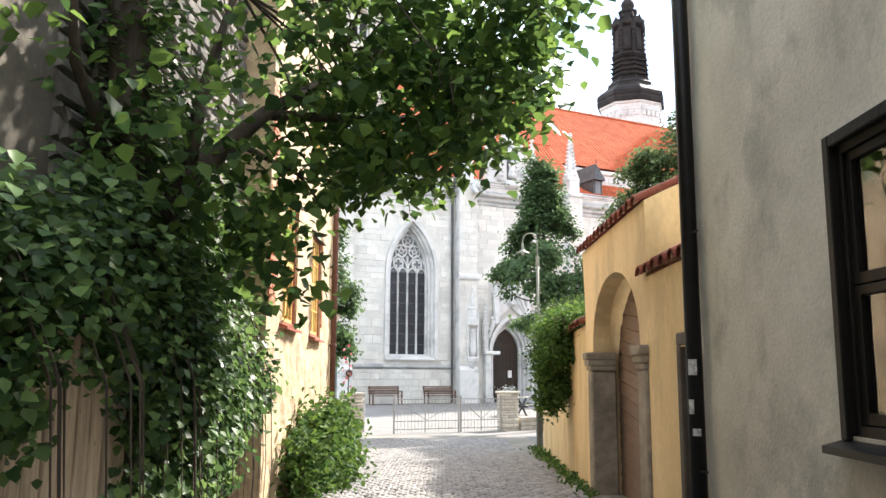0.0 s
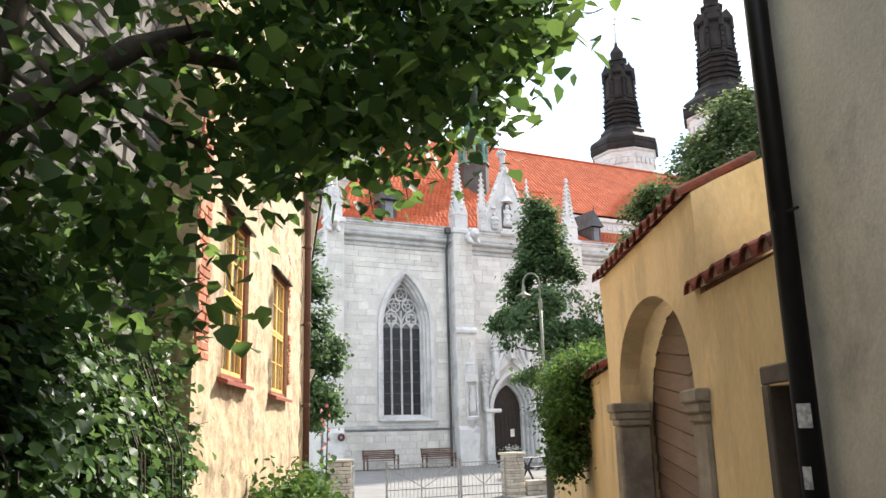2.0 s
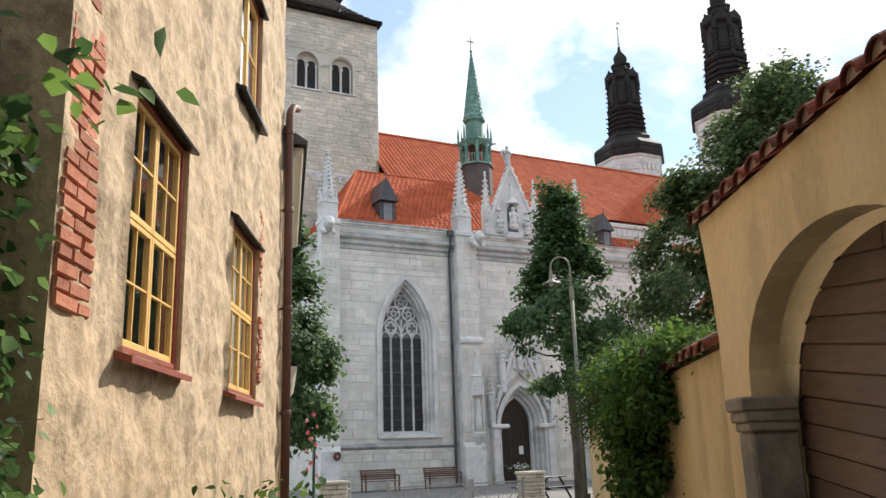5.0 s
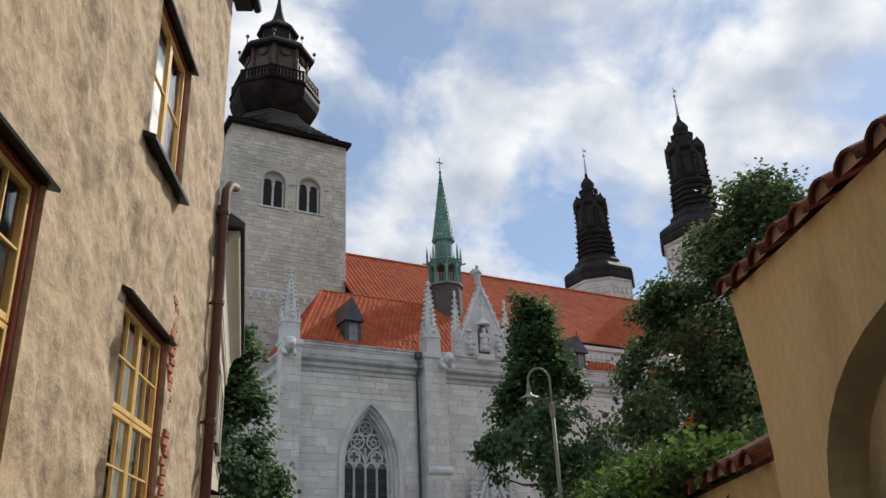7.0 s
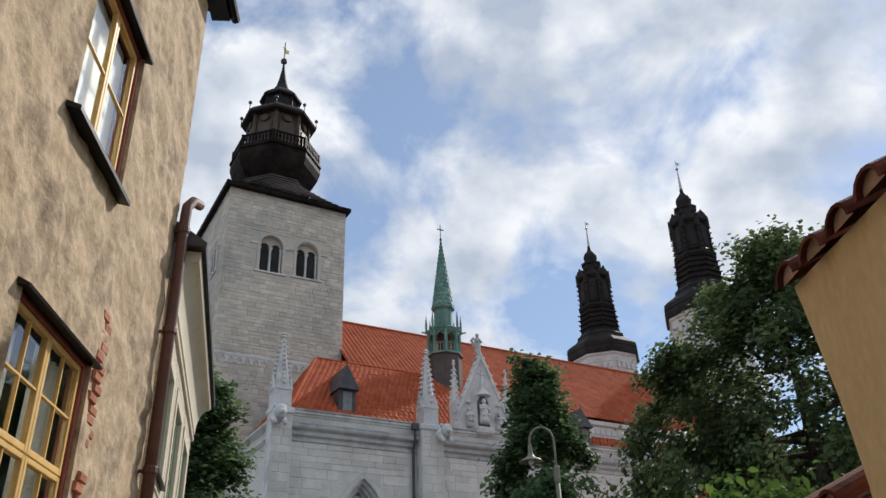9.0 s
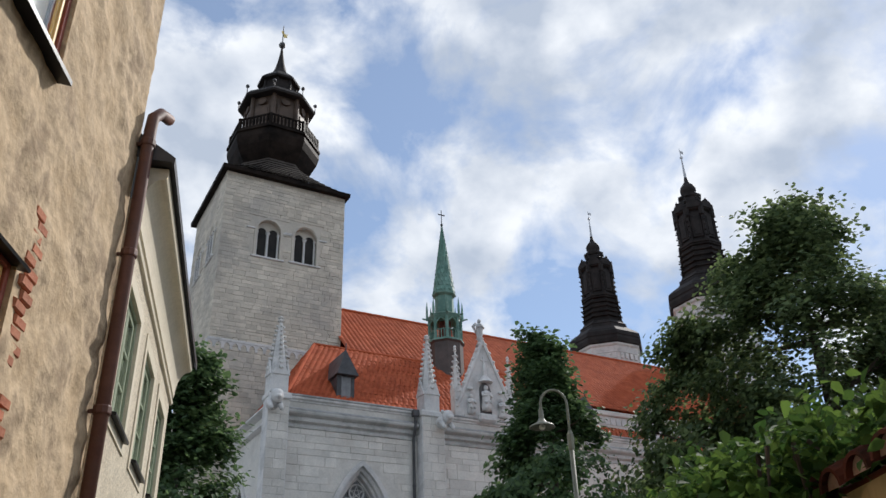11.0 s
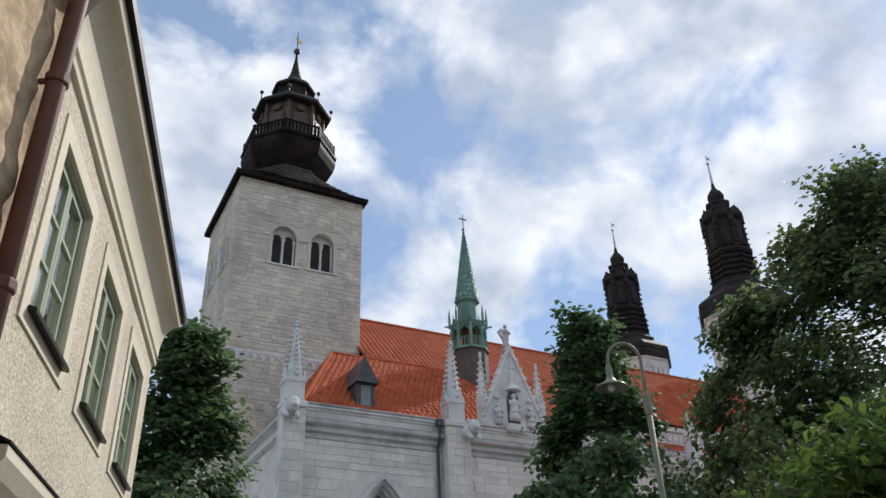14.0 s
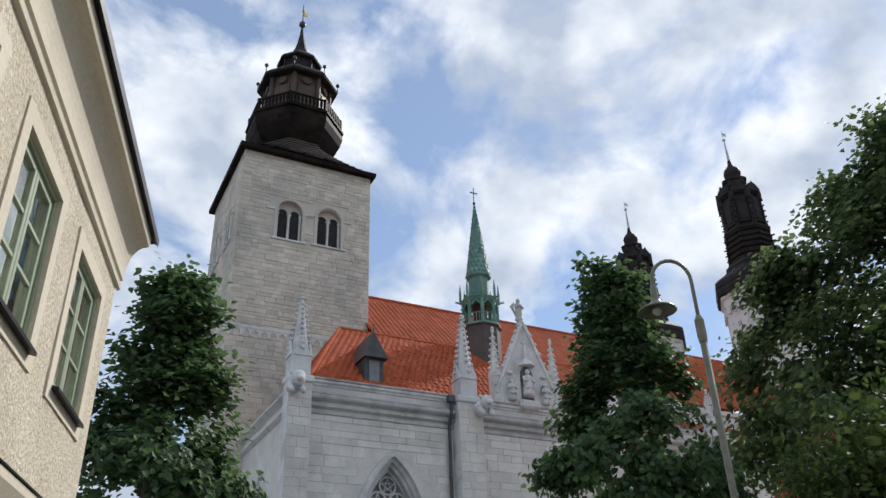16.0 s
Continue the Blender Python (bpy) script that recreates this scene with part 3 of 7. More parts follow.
def window_gothic(cx, hw, z0, zs, za):
    gy = YW + 0.62
    # stepped jambs: two splayed rolls and the hood
    for i, (dh, ya, yb) in enumerate(((0.14, YW - 0.10, YW + 0.12), (0.0, YW + 0.10, YW + 0.34), (-0.10, YW + 0.30, YW + 0.60))):
        o, n_ = arch(cx, hw + dh, z0 - 0.06, zs, za + dh * 1.25, 14), arch(cx, hw + dh - 0.19, z0 - 0.06, zs, za + (dh - 0.19) * 1.25, 14)
        bm = bmesh.new()
        ring = o + n_[::-1]
        lo = [bm.verts.new((x, ya, z)) for x, z in ring]
        hi = [bm.verts.new((x, yb, z)) for x, z in ring]
        k, h2 = len(ring), len(o)
        for a in range(h2 - 1):
            bm.faces.new((lo[a], lo[a + 1], lo[k - 2 - a], lo[k - 1 - a]))
        for a in range(k):
            bm.faces.new((lo[a], hi[a], hi[(a + 1) % k], lo[(a + 1) % k]))
        bmesh.ops.recalc_face_normals(bm, faces=bm.faces[:])
        cpart("window_surround", bm, LIME_TRIM)
    bm = bmesh.new()
    prism(bm, [(YW - 0.12, z0 - 0.1), (YW - 0.12, z0 - 0.02), (gy + 0.1, z0 + 0.26), (gy + 0.1, z0 - 0.1)], cx - hw - 0.05, cx + hw + 0.05, "x")
    cpart("window_sill", bm, LIME_TRIM)
    gw = hw - 0.29
    bm = bmesh.new()
    win_o = arch(cx, gw, z0 + 0.2, zs, za - 0.42, 14)
    ring = win_o + arch(cx, gw - 0.07, z0 + 0.2, zs, za - 0.52, 14)[::-1]
    fr = bmesh.new()
    lo = [fr.verts.new((x, gy - 0.1, z)) for x, z in ring]
    hi = [fr.verts.new((x, gy + 0.06, z)) for x, z in ring]
    k = len(ring)
    for a in range(len(win_o) - 1):
        fr.faces.new((lo[a], lo[a + 1], lo[k - 2 - a], lo[k - 1 - a]))
    for a in range(k):
        fr.faces.new((lo[a], hi[a], hi[(a + 1) % k], lo[(a + 1) % k]))
    bmesh.ops.recalc_face_normals(fr, faces=fr.faces[:])
    bm.free()
    win = cpart("window", fr, LIME_TRIM, "tall pointed window with stone tracery and dark leaded glass")
    # panes
    nx, nz = 4, 8
    zt = zs + 0.05
    for i in range(nx):
        for j in range(nz):
            xa, xb = cx - gw + 2 * gw * i / nx, cx - gw + 2 * gw * (i + 1) / nx
            zaa, zbb = z0 + 0.2 + (zt - z0 - 0.2) * j / nz, z0 + 0.2 + (zt - z0 - 0.2) * (j + 1) / nz
            bm = bmesh.new()
            box(bm, xa + 0.02, xb - 0.02, gy, gy + 0.02, zaa + 0.012, zbb - 0.012)
            cpart("pane", bm, CHGLASS, "", win)
            if i == 0:
                bm = bmesh.new()
                box(bm, cx - gw, cx + gw, gy - 0.012, gy + 0.01, zbb - 0.016, zbb + 0.016)
                cpart("glazing_bar", bm, LEAD, "", win)
    bm = bmesh.new()
    top = arch(cx, gw, zt, zs + 0.06, za - 0.42, 14)
    bm.faces.new([bm.verts.new((x, gy + 0.03, z)) for x, z in top])
    ex = bmesh.ops.extrude_face_region(bm, geom=bm.faces[:])
    for v in [g for g in ex["geom"] if isinstance(g, bmesh.types.BMVert)]:
        v.co.y += 0.02
    cpart("tracery_glass", bm, surface("tracery_backing", (0.15, 0.16, 0.17), (0.22, 0.23, 0.24), 2, 0.6, 0.1, 20, vary=0) if cx < 20 else CHGLASS, "", win)
    for i in (1, 2, 3):
        bm = bmesh.new()
        x = cx - gw + 2 * gw * i / nx
        prism(bm, [(x - 0.055, gy + 0.02), (x - 0.05, gy - 0.05), (x, gy - 0.13), (x + 0.05, gy - 0.05), (x + 0.055, gy + 0.02)], z0 + 0.2, zt + (0.9 if i == 2 else 0.25), "z")
        cpart("mullion", bm, LIME_TRIM, "", win)

    def bar(pts, r=0.045):
        bm = bmesh.new()
        tube(bm, [(x, gy - 0.05, z) for x, z in pts], r, 6)
        cpart("tracery", bm, LIME_TRIM, "", win, True)

    q = gw / 2
    for sx in (-1, 1):
        ax = cx + sx * q
        bar(arch(ax, q, zs, zs + 0.05, zs + 1.02, 8)[1:-1])
        for s2 in (-1, 1):
            bar(arch(ax + s2 * q / 2, q / 2, zs, zs - 0.1, zs + 0.32, 6)[1:-1], 0.035)
        for a in range(4):
            c = (ax + 0.13 * math.cos(a * math.pi / 2), zs + 0.52 + 0.13 * math.sin(a * math.pi / 2))
            bar([(c[0] + 0.12 * math.cos(b), c[1] + 0.12 * math.sin(b)) for b in np.linspace(a * math.pi / 2 - 2.1, a * math.pi / 2 + 2.1, 9)], 0.036)
        bar([(ax + 0.29 * math.cos(b), zs + 0.52 + 0.29 * math.sin(b)) for b in np.linspace(0, 2 * math.pi, 17)], 0.038)
    rc = 0.33
    for ccx, ccz in ((cx - 0.40, zs + 1.22), (cx + 0.40, zs + 1.22), (cx, zs + 1.80)):
        bar([(ccx + rc * math.cos(a), ccz + rc * math.sin(a)) for a in np.linspace(0, 2 * math.pi, 19)], 0.045)
        for k2 in range(5):
            a0, a1 = k2 * 2 * math.pi / 5 + math.pi / 2, (k2 + 2) * 2 * math.pi / 5 + math.pi / 2
            bar([(ccx + rc * 0.9 * math.cos(a0), ccz + rc * 0.9 * math.sin(a0)), (ccx + rc * 0.9 * math.cos(a1), ccz + rc * 0.9 * math.sin(a1))], 0.02)


for w in WIN:
    window_gothic(*w)


def crocket_spire(cx, cy, z0, z1, r, name="pinnacle", shaft=0.0, crockets=10):
    """A square pinnacle: gabled shaft, tapering spire with crockets on its edges, finial."""
    bm = bmesh.new()
    if shaft:
        box(bm, cx - r * 0.92, cx + r * 0.92, cy - r * 0.92, cy + r * 0.92, z0 - shaft, z0, 0.03)
        for k in range(4):
            a = k * math.pi / 2
            p = [(-r * 0.9, z0 - shaft * 0.12), (r * 0.9, z0 - shaft * 0.12), (0, z0 + r * 1.5)]
            b2 = bmesh.new()
            prism(b2, p, -r * 1.02, -r * 0.85, "y")
            bmesh.ops.rotate(b2, verts=b2.verts[:], cent=(0, 0, 0), matrix=Matrix.Rotation(a, 3, "Z"))
            bmesh.ops.translate(b2, verts=b2.verts[:], vec=(cx, cy, 0))
            me = bpy.data.meshes.new("t")
            b2.to_mesh(me)
            b2.free()
            bm.from_mesh(me)
            bpy.data.meshes.remove(me)
    lathe(bm, [(r * 0.9, z0), (r * 0.16, z1 - 0.35), (r * 0.16, z1 - 0.3), (r * 0.42, z1 - 0.24), (r * 0.2, z1 - 0.17), (r * 0.36, z1 - 0.1), (0.03, z1)], 8, cx, cy, math.pi / 8)
    for j in range(crockets):
        t = (j + 0.6) / (crockets + 0.4)
        z = z0 + (z1 - 0.35 - z0) * t
        rr = r * 0.9 * (1 - t) + r * 0.16 * t + 0.05
        s = (0.075 + 0.055 * (1 - t)) * min(1.0, 0.45 + r * 1.4)
        for k in range(4):
            a = k * math.pi / 2
            x, y = cx + rr * math.cos(a), cy + rr * math.sin(a)
            q = bmesh.ops.create_icosphere(bm, subdivisions=1, radius=s)
            for v in q["verts"]:
                v.co = Vector((x + v.co.x, y + v.co.y, z + v.co.z * 0.8 + 0.03))
    return cpart(name, bm, LIME_TRIM, "crocketed limestone pinnacle")


def buttress(x0, x1, yf, ztop, pin_top, pin_r):
    cx = (x0 + x1) / 2
    bm = bmesh.new()
    prism(bm, [(YW + 0.2, -0.3), (yf - 0.12, -0.3), (yf - 0.12, 1.75), (yf, 1.95), (yf, ztop), (YW + 0.2, ztop)], x0, x1, "x")
    b = cpart("buttress", bm, LIME_TRIM, "projecting limestone buttress")
    items = [s for s in courses(x0 + 0.02, x1 - 0.02, 2.0, ztop, 0.28, 0.42, 0.45, 0.9, RNG)]
    vs, fs = plates_joined([(Matrix.Translation((s[0], yf + 0.012, s[1])), s[2], s[3], 0.03) for s in items], 0.005, 0.01, RNG)
    tagged(craw("facing", vs, fs, LIME_I, b), kind="stuff")
    bm = bmesh.new()
    for zz in (11.3,):
        box(bm, x0 - 0.06, x1 + 0.06, yf - 0.1, YW + 0.3, zz + 0.7, zz + 0.95, 0.04)
    cpart("buttress_cap", bm, LIME_TRIM, "", b)
    crocket_spire(cx, yf + 0.45, 13.2, pin_top, pin_r, shaft=1.2)
    return b


buttress(13.45, 14.35, YW - 0.45, 12.3, 15.8, 0.42)
mid_b = buttress(20.42, 21.52, YW - 0.55, 12.3, 16.1, 0.42)
buttress(27.8, 28.75, YW - 0.5, 12.3, 16.1, 0.40)
buttress(34.0, 34.95, YW - 0.5, 12.3, 14.5, 0.32)


def beast(cx, cy, z):
    """A weathered stone gargoyle, leaning out."""
    bm = bmesh.new()
    ball(bm, (cx, cy + 0.1, z), 0.26, (0.9, 1.5, 0.9), 10)
    ball(bm, (cx + 0.02, cy - 0.28, z + 0.12), 0.21, (1, 1, 1.1), 10)
    ball(bm, (cx + 0.02, cy - 0.48, z + 0.06), 0.11, (1, 1.1, 0.8), 8)
    for s in (-1, 1):
        tube(bm, [(cx + s * 0.15, cy - 0.1, z - 0.05), (cx + s * 0.17, cy - 0.3, z - 0.22), (cx + s * 0.15, cy - 0.42, z - 0.32)], [0.1, 0.08, 0.06], 6)
        ball(bm, (cx + s * 0.16, cy - 0.22, z + 0.28), 0.07, (1, 1, 1), 6)
    bmesh.ops.scale(bm, vec=(1.3, 1.15, 1.3), space=Matrix.Translation((-cx, -cy, -z)), verts=bm.verts[:])
    cpart("gargoyle", bm, LIME_TRIM, "weathered carved stone beast", None, True)


beast(13.6, YW - 0.7, 11.75)
beast(21.35, YW - 0.85, 11.75)

# rain pipe beside the middle buttress
bm = bmesh.new()
tube(bm, [(20.2, YW - 0.12, 0.0), (20.2, YW - 0.12, 11.1), (20.2, YW - 0.32, 11.5), (20.2, YW - 0.32, 12.1)], 0.065, 8)
box(bm, 20.06, 20.34, YW - 0.45, YW - 0.19, 12.0, 12.3, 0.02)
for z in (1.5, 4, 6.5, 9):
    lathe(bm, [(0.085, z), (0.085, z + 0.06)], 8, 20.2, YW - 0.12)
cpart("rain_pipe", bm, LEAD, "dark rainwater pipe")

# niche with canopy, plain figure and corbel on the buttress
fy = YW - 0.55
bm = bmesh.new()
lathe(bm, [(0.06, 1.75), (0.2, 2.0), (0.34, 2.25), (0.36, 2.4), (0.3, 2.45)], 8, 21.2, fy, math.pi / 8)
cpart("corbel", bm, LIME_TRIM, "", mid_b)
bm = bmesh.new()
lathe(bm, [(0.19, 2.45), (0.2, 2.9), (0.15, 3.3), (0.18, 3.5), (0.12, 3.68), (0.11, 3.75), (0.12, 3.88), (0.03, 3.98)], 10, 21.2, fy - 0.05)
cpart("statue", bm, LIME_TRIM, "", mid_b, True)
bm = bmesh.new()
for s in (-1, 1):
    box(bm, 21.2 + s * 0.3 - 0.05, 21.2 + s * 0.3 + 0.05, fy - 0.1, fy + 0.05, 2.45, 4.3, 0.01)
lathe(bm, [(0.36, 4.15), (0.38, 4.5), (0.3, 4.55), (0.26, 5.0), (0.3, 5.05), (0.18, 5.15), (0.05, 6.1), (0.08, 6.15), (0.02, 6.3)], 8, 21.2, fy, math.pi / 8)
for k in range(8):
    a = k * math.pi / 4
    lathe(bm, [(0.05, 4.5), (0.05, 4.75), (0.005, 5.0)], 6, 21.2 + 0.33 * math.cos(a), fy + 0.33 * math.sin(a))
cpart("canopy", bm, LIME_TRIM, "carved stone niche canopy", mid_b)
bm = bmesh.new()
prism(bm, [(fy - 0.1, 6.62), (fy - 0.16, 6.7), (fy - 0.16, 6.82), (fy, 7.0), (fy + 0.1, 7.0), (fy + 0.1, 6.62)], 20.36, 21.6, "x")
cpart("set_off", bm, LIME_TRIM, "", mid_b)

# portal
dx, dh, d0, dzs, dza = DOOR
for i in range(4):
    e, ya = 0.14 * i, YW + 0.62 - 0.22 * i
    o, n_ = arch(dx, dh + e + 0.17, d0, dzs, dza + (e + 0.17) * 1.3, 12), arch(dx, dh + e, d0, dzs, dza + e * 1.3, 12)
    bm = bmesh.new()
    ring = o + n_[::-1]
    lo = [bm.verts.new((x, ya - 0.12, z)) for x, z in ring]
    hi = [bm.verts.new((x, ya + 0.16, z)) for x, z in ring]
    k = len(ring)
    for a in range(len(o) - 1):
        bm.faces.new((lo[a], lo[a + 1], lo[k - 2 - a], lo[k - 1 - a]))
    for a in range(k):
        bm.faces.new((lo[a], hi[a], hi[(a + 1) % k], lo[(a + 1) % k]))
    bmesh.ops.recalc_face_normals(bm, faces=bm.faces[:])
    for s in (-1, 1):
        x = dx + s * (dh + e + 0.06)
        lathe(bm, [(0.09, 0.0), (0.09, 0.25), (0.06, 0.32), (0.055, 2.45), (0.09, 2.55), (0.12, 2.78)], 8, x, ya - 0.13)
    cpart("portal_order", bm, LIME_TRIM, "moulded limestone portal arch and shafts")
for s in (-1, 1):
    xa = dx + s * 1.42
    bm = bmesh.new()
    box(bm, min(xa, xa + s * 0.35), max(xa, xa + s * 0.35), YW - 0.3, YW + 0.2, 0, 2.6, 0.03)
    box(bm, min(xa - s * 0.55, xa + s * 0.42), max(xa - s * 0.55, xa + s * 0.42), YW - 0.38, YW + 0.2, 2.6, 2.8, 0.04)
    cpart("portal_pier", bm, LIME_TRIM)
bm = bmesh.new()
prism(bm, arch(dx, dh, -0.1, dzs, dza, 12), YW + 0.66, YW + 0.74, "y")
cdoor = cpart("door", bm, surface("dark_church_door", (0.018, 0.012, 0.009), (0.035, 0.024, 0.018), 5, 0.6, 0.3, 30, vary=0), "dark brown wooden church door")
for i in range(1, 7):
    bm = bmesh.new()
    box(bm, dx - dh + 2 * dh * i / 7 - 0.012, dx - dh + 2 * dh * i / 7 + 0.012, YW + 0.645, YW + 0.67, 0, 3.0)
    cpart("batten", bm, DARKWOOD, "", cdoor)
bm = bmesh.new()
box(bm, dx + 0.2, dx + 0.44, YW + 0.62, YW + 0.64, 1.35, 1.75)
cpart("notice", bm, WHITE, "white paper notice", cdoor)
# gablet over the door, with crockets and flanking shafts
bm = bmesh.new()
for s in (-1, 1):
    tube(bm, [(dx + s * 1.55, YW - 0.2, 3.5), (dx, YW - 0.2, 7.3)], 0.11, 6)
    for j in range(6):
        t = (j + 0.5) / 6
        ball(bm, (dx + s * (1.6 * (1 - t) + 0.05), YW - 0.2, 3.5 + 3.8 * t + 0.16), 0.12, (1, 1, 0.8), 6)
    tube(bm, [(dx + s * 0.9, YW - 0.15, 4.9), (dx + s * 0.45, YW - 0.15, 5.5), (dx, YW - 0.15, 6.4)], 0.06, 6)
ring = [(dx + 0.38 * math.cos(a), YW - 0.16, 5.75 + 0.38 * math.sin(a)) for a in np.linspace(0, 6.283, 15)]
tube(bm, ring, 0.05, 6)
prism(bm, [(dx - 1.5, 3.7), (dx, 7.2), (dx + 1.5, 3.7), (dx + 1.2, 4.4), (dx, 5.3), (dx - 1.2, 4.4)], YW - 0.12, YW + 0.05, "y")
cpart("portal_gablet", bm, LIME_TRIM, "openwork crocketed stone gablet over the door")
for s, zt in ((-1.75, 5.6), (1.75, 5.6), (-1.05, 7.2), (1.05, 7.2), (0, 8.3)):
    crocket_spire(dx + s, YW - 0.22, zt - 1.5, zt, 0.15, "portal_pinnacle", shaft=1.4, crockets=5)

# carved gable over the cornice
gx, gz0, gz1 = 24.05, 12.3, 16.2
bm = bmesh.new()
prism(bm, [(gx - 1.55, gz0), (gx + 1.55, gz0), (gx + 1.5, gz0 + 0.5), (gx, gz1), (gx - 1.5, gz0 + 0.5)], YW - 0.1, YW + 0.5, "y")
gable = cpart("gable", bm, LIME_TRIM, "steep carved limestone gable with niche figures")
bm = bmesh.new()
for s in (-1, 1):
    tube(bm, [(gx + s * 1.58, YW - 0.1, gz0 + 0.5), (gx, YW - 0.1, gz1 + 0.1)], 0.1, 6)
    for j in range(8):
        t = (j + 0.5) / 8
        ball(bm, (gx + s * (1.62 * (1 - t) + 0.06), YW - 0.1, gz0 + 0.5 + (gz1 - gz0 - 0.5) * t + 0.15), 0.1, (1, 1, 0.8), 6)
cpart("gable_coping", bm, LIME_TRIM, "", gable)
bm = bmesh.new()
lathe(bm, [(0.24, gz1 - 0.1), (0.1, gz1 + 0.2), (0.2, gz1 + 0.28), (0.14, gz1 + 0.36), (0.17, gz1 + 0.5), (0.15, gz1 + 0.8), (0.18, gz1 + 1.02), (0.07, gz1 + 1.12)], 8, gx, YW + 0.1)
ball(bm, (gx, YW + 0.08, gz1 + 1.22), 0.1, (1, 1, 1.15), 8)
for s in (-1, 1):
    tube(bm, [(gx + s * 0.1, YW + 0.2, gz1 + 0.55), (gx + s * 0.26, YW + 0.24, gz1 + 0.95), (gx + s * 0.12, YW + 0.22, gz1 + 1.15)], [0.04, 0.09, 0.05], 6)
    tube(bm, [(gx + s * 0.17, YW + 0.1, gz1 + 1.0), (gx + s * 0.19, YW - 0.02, gz1 + 0.85), (gx + s * 0.04, YW - 0.08, gz1 + 0.92)], [0.06, 0.05, 0.04], 6)
cpart("gable_statue", bm, LIME_TRIM, "", gable, True)
# flat plate, its dark colour painting the shade of a hollow niche
bm = bmesh.new()
prism(bm, arch(gx, 0.32, 12.6, 13.7, 14.2, 8), YW - 0.12, YW - 0.1, "y")
cpart("niche", bm, surface("niche_shade_paint", (0.10, 0.10, 0.10), (0.15, 0.15, 0.15), 3, 0.9, 0.3, 20, vary=0), "", gable)
for fx, fz, fh in ((gx, 12.75, 1.25), (gx - 0.85, 12.5, 0.95), (gx + 0.85, 12.5, 0.95)):
    bm = bmesh.new()
    w_ = 0.75 if fx != gx else 1.0
    lathe(bm, [(0.24 * w_, fz), (0.27 * w_, fz + fh * 0.12), (0.2 * w_, fz + fh * 0.45), (0.23 * w_, fz + fh * 0.66), (0.2 * w_, fz + fh * 0.74), (0.07, fz + fh * 0.8)], 10, fx, YW - 0.18)
    ball(bm, (fx, YW - 0.2, fz + fh * 0.9), fh * 0.1, (0.9, 1, 1.15), 8)
    for s in (-1, 1):
        tube(bm, [(fx + s * 0.2 * w_, YW - 0.2, fz + fh * 0.72), (fx + s * 0.26 * w_, YW - 0.3, fz + fh * 0.55), (fx + s * 0.05, YW - 0.4, fz + fh * 0.58)], [0.06, 0.055, 0.04], 6)
        ball(bm, (fx + s * 0.12 * w_, YW - 0.36, fz + fh * 0.3), 0.1 * w_, (1, 1.2, 1), 6)
    cpart("figure", bm, LIME_TRIM, "", gable, True)
for fx in (gx - 0.85, gx + 0.85):
    bm = bmesh.new()
    box(bm, fx - 0.36, fx + 0.36, YW - 0.16, YW - 0.08, 12.35, 12.48, 0.02)
    cpart("ledge", bm, LIME_TRIM, "", gable)
    bm = bmesh.new()
    ball(bm, (fx, YW - 0.16, 13.75), 0.14, (1.2, 0.7, 0.6), 8)
    cpart("boss", bm, LIME_TRIM, "", gable, True)
bm = bmesh.new()
lathe(bm, [(0.4, 14.15), (0.12, 14.5), (0.1, 14.9), (0.02, 15.2)], 8, gx, YW - 0.14)
cpart("niche_canopy", bm, LIME_TRIM, "", gable)
bm = bmesh.new()
box(bm, gx - 0.16, gx + 0.16, YW - 0.162, YW - 0.1, 15.25, 15.31)
box(bm, gx - 0.03, gx + 0.03, YW - 0.16, YW - 0.1, 15.0, 15.5)
cpart("stone_cross", bm, LIME_TRIM, "", gable)
bm = bmesh.new()
box(bm, gx - 0.5, gx + 0.5, YW - 0.35, YW - 0.05, 12.2, 12.6, 0.1)
cpart("corbel", bm, LIME_TRIM, "", gable)
crocket_spire(22.6, YW + 0.1, 13.7, 15.9, 0.24, shaft=1.4, crockets=6)
crocket_spire(25.6, YW + 0.1, 13.7, 15.8, 0.24, shaft=1.4, crockets=6)


def pantiles(p00, p10, p01, p11, du, dv, name="tiles", lift=0.05, material=TILE, clip=None):
    """Rows of curved tiles over a roof slope: corner places eave-left, eave-right, ridge-left, ridge-right; each tile its own curved strip."""
    a, b, c, d = (Vector(p) for p in (p00, p10, p01, p11))
    nrm = (b - a).cross(c - a).normalized()
    wide, high = max((b - a).length, (d - c).length), (c - a).length
    nu, nv = max(1, round(wide / du)), max(1, round(high / dv))
    verts, faces = [], []
    for j in range(nv):
        t0, t1 = j / nv, (j + 1.12) / nv
        e0, e1 = a.lerp(c, t0), b.lerp(d, t0)
        f0, f1 = a.lerp(c, min(1, t1)), b.lerp(d, min(1, t1))
        row = (e1 - e0).length
        k0 = 0
        n_ = max(1, round(row / du))
        for i in range(n_):
            s0, s1 = i / n_, (i + 1) / n_
            k = len(verts)
            jit = RNG.uniform(-0.008, 0.012)
            for (q0, q1), hh in (((e0, e1), lift), ((f0, f1), 0.012)):
                for s, w in ((0.0, 0.0), (0.25, 0.6), (0.5, 1.0), (0.78, 0.55), (1.0, 0.0)):
                    verts.append(tuple(q0.lerp(q1, s0 + (s1 - s0) * s) + nrm * (hh * 0.55 + w * 0.042 + jit)))
            for s in range(4):
                faces.append((k + s, k + s + 1, k + 6 + s, k + 5 + s))
    return verts, faces


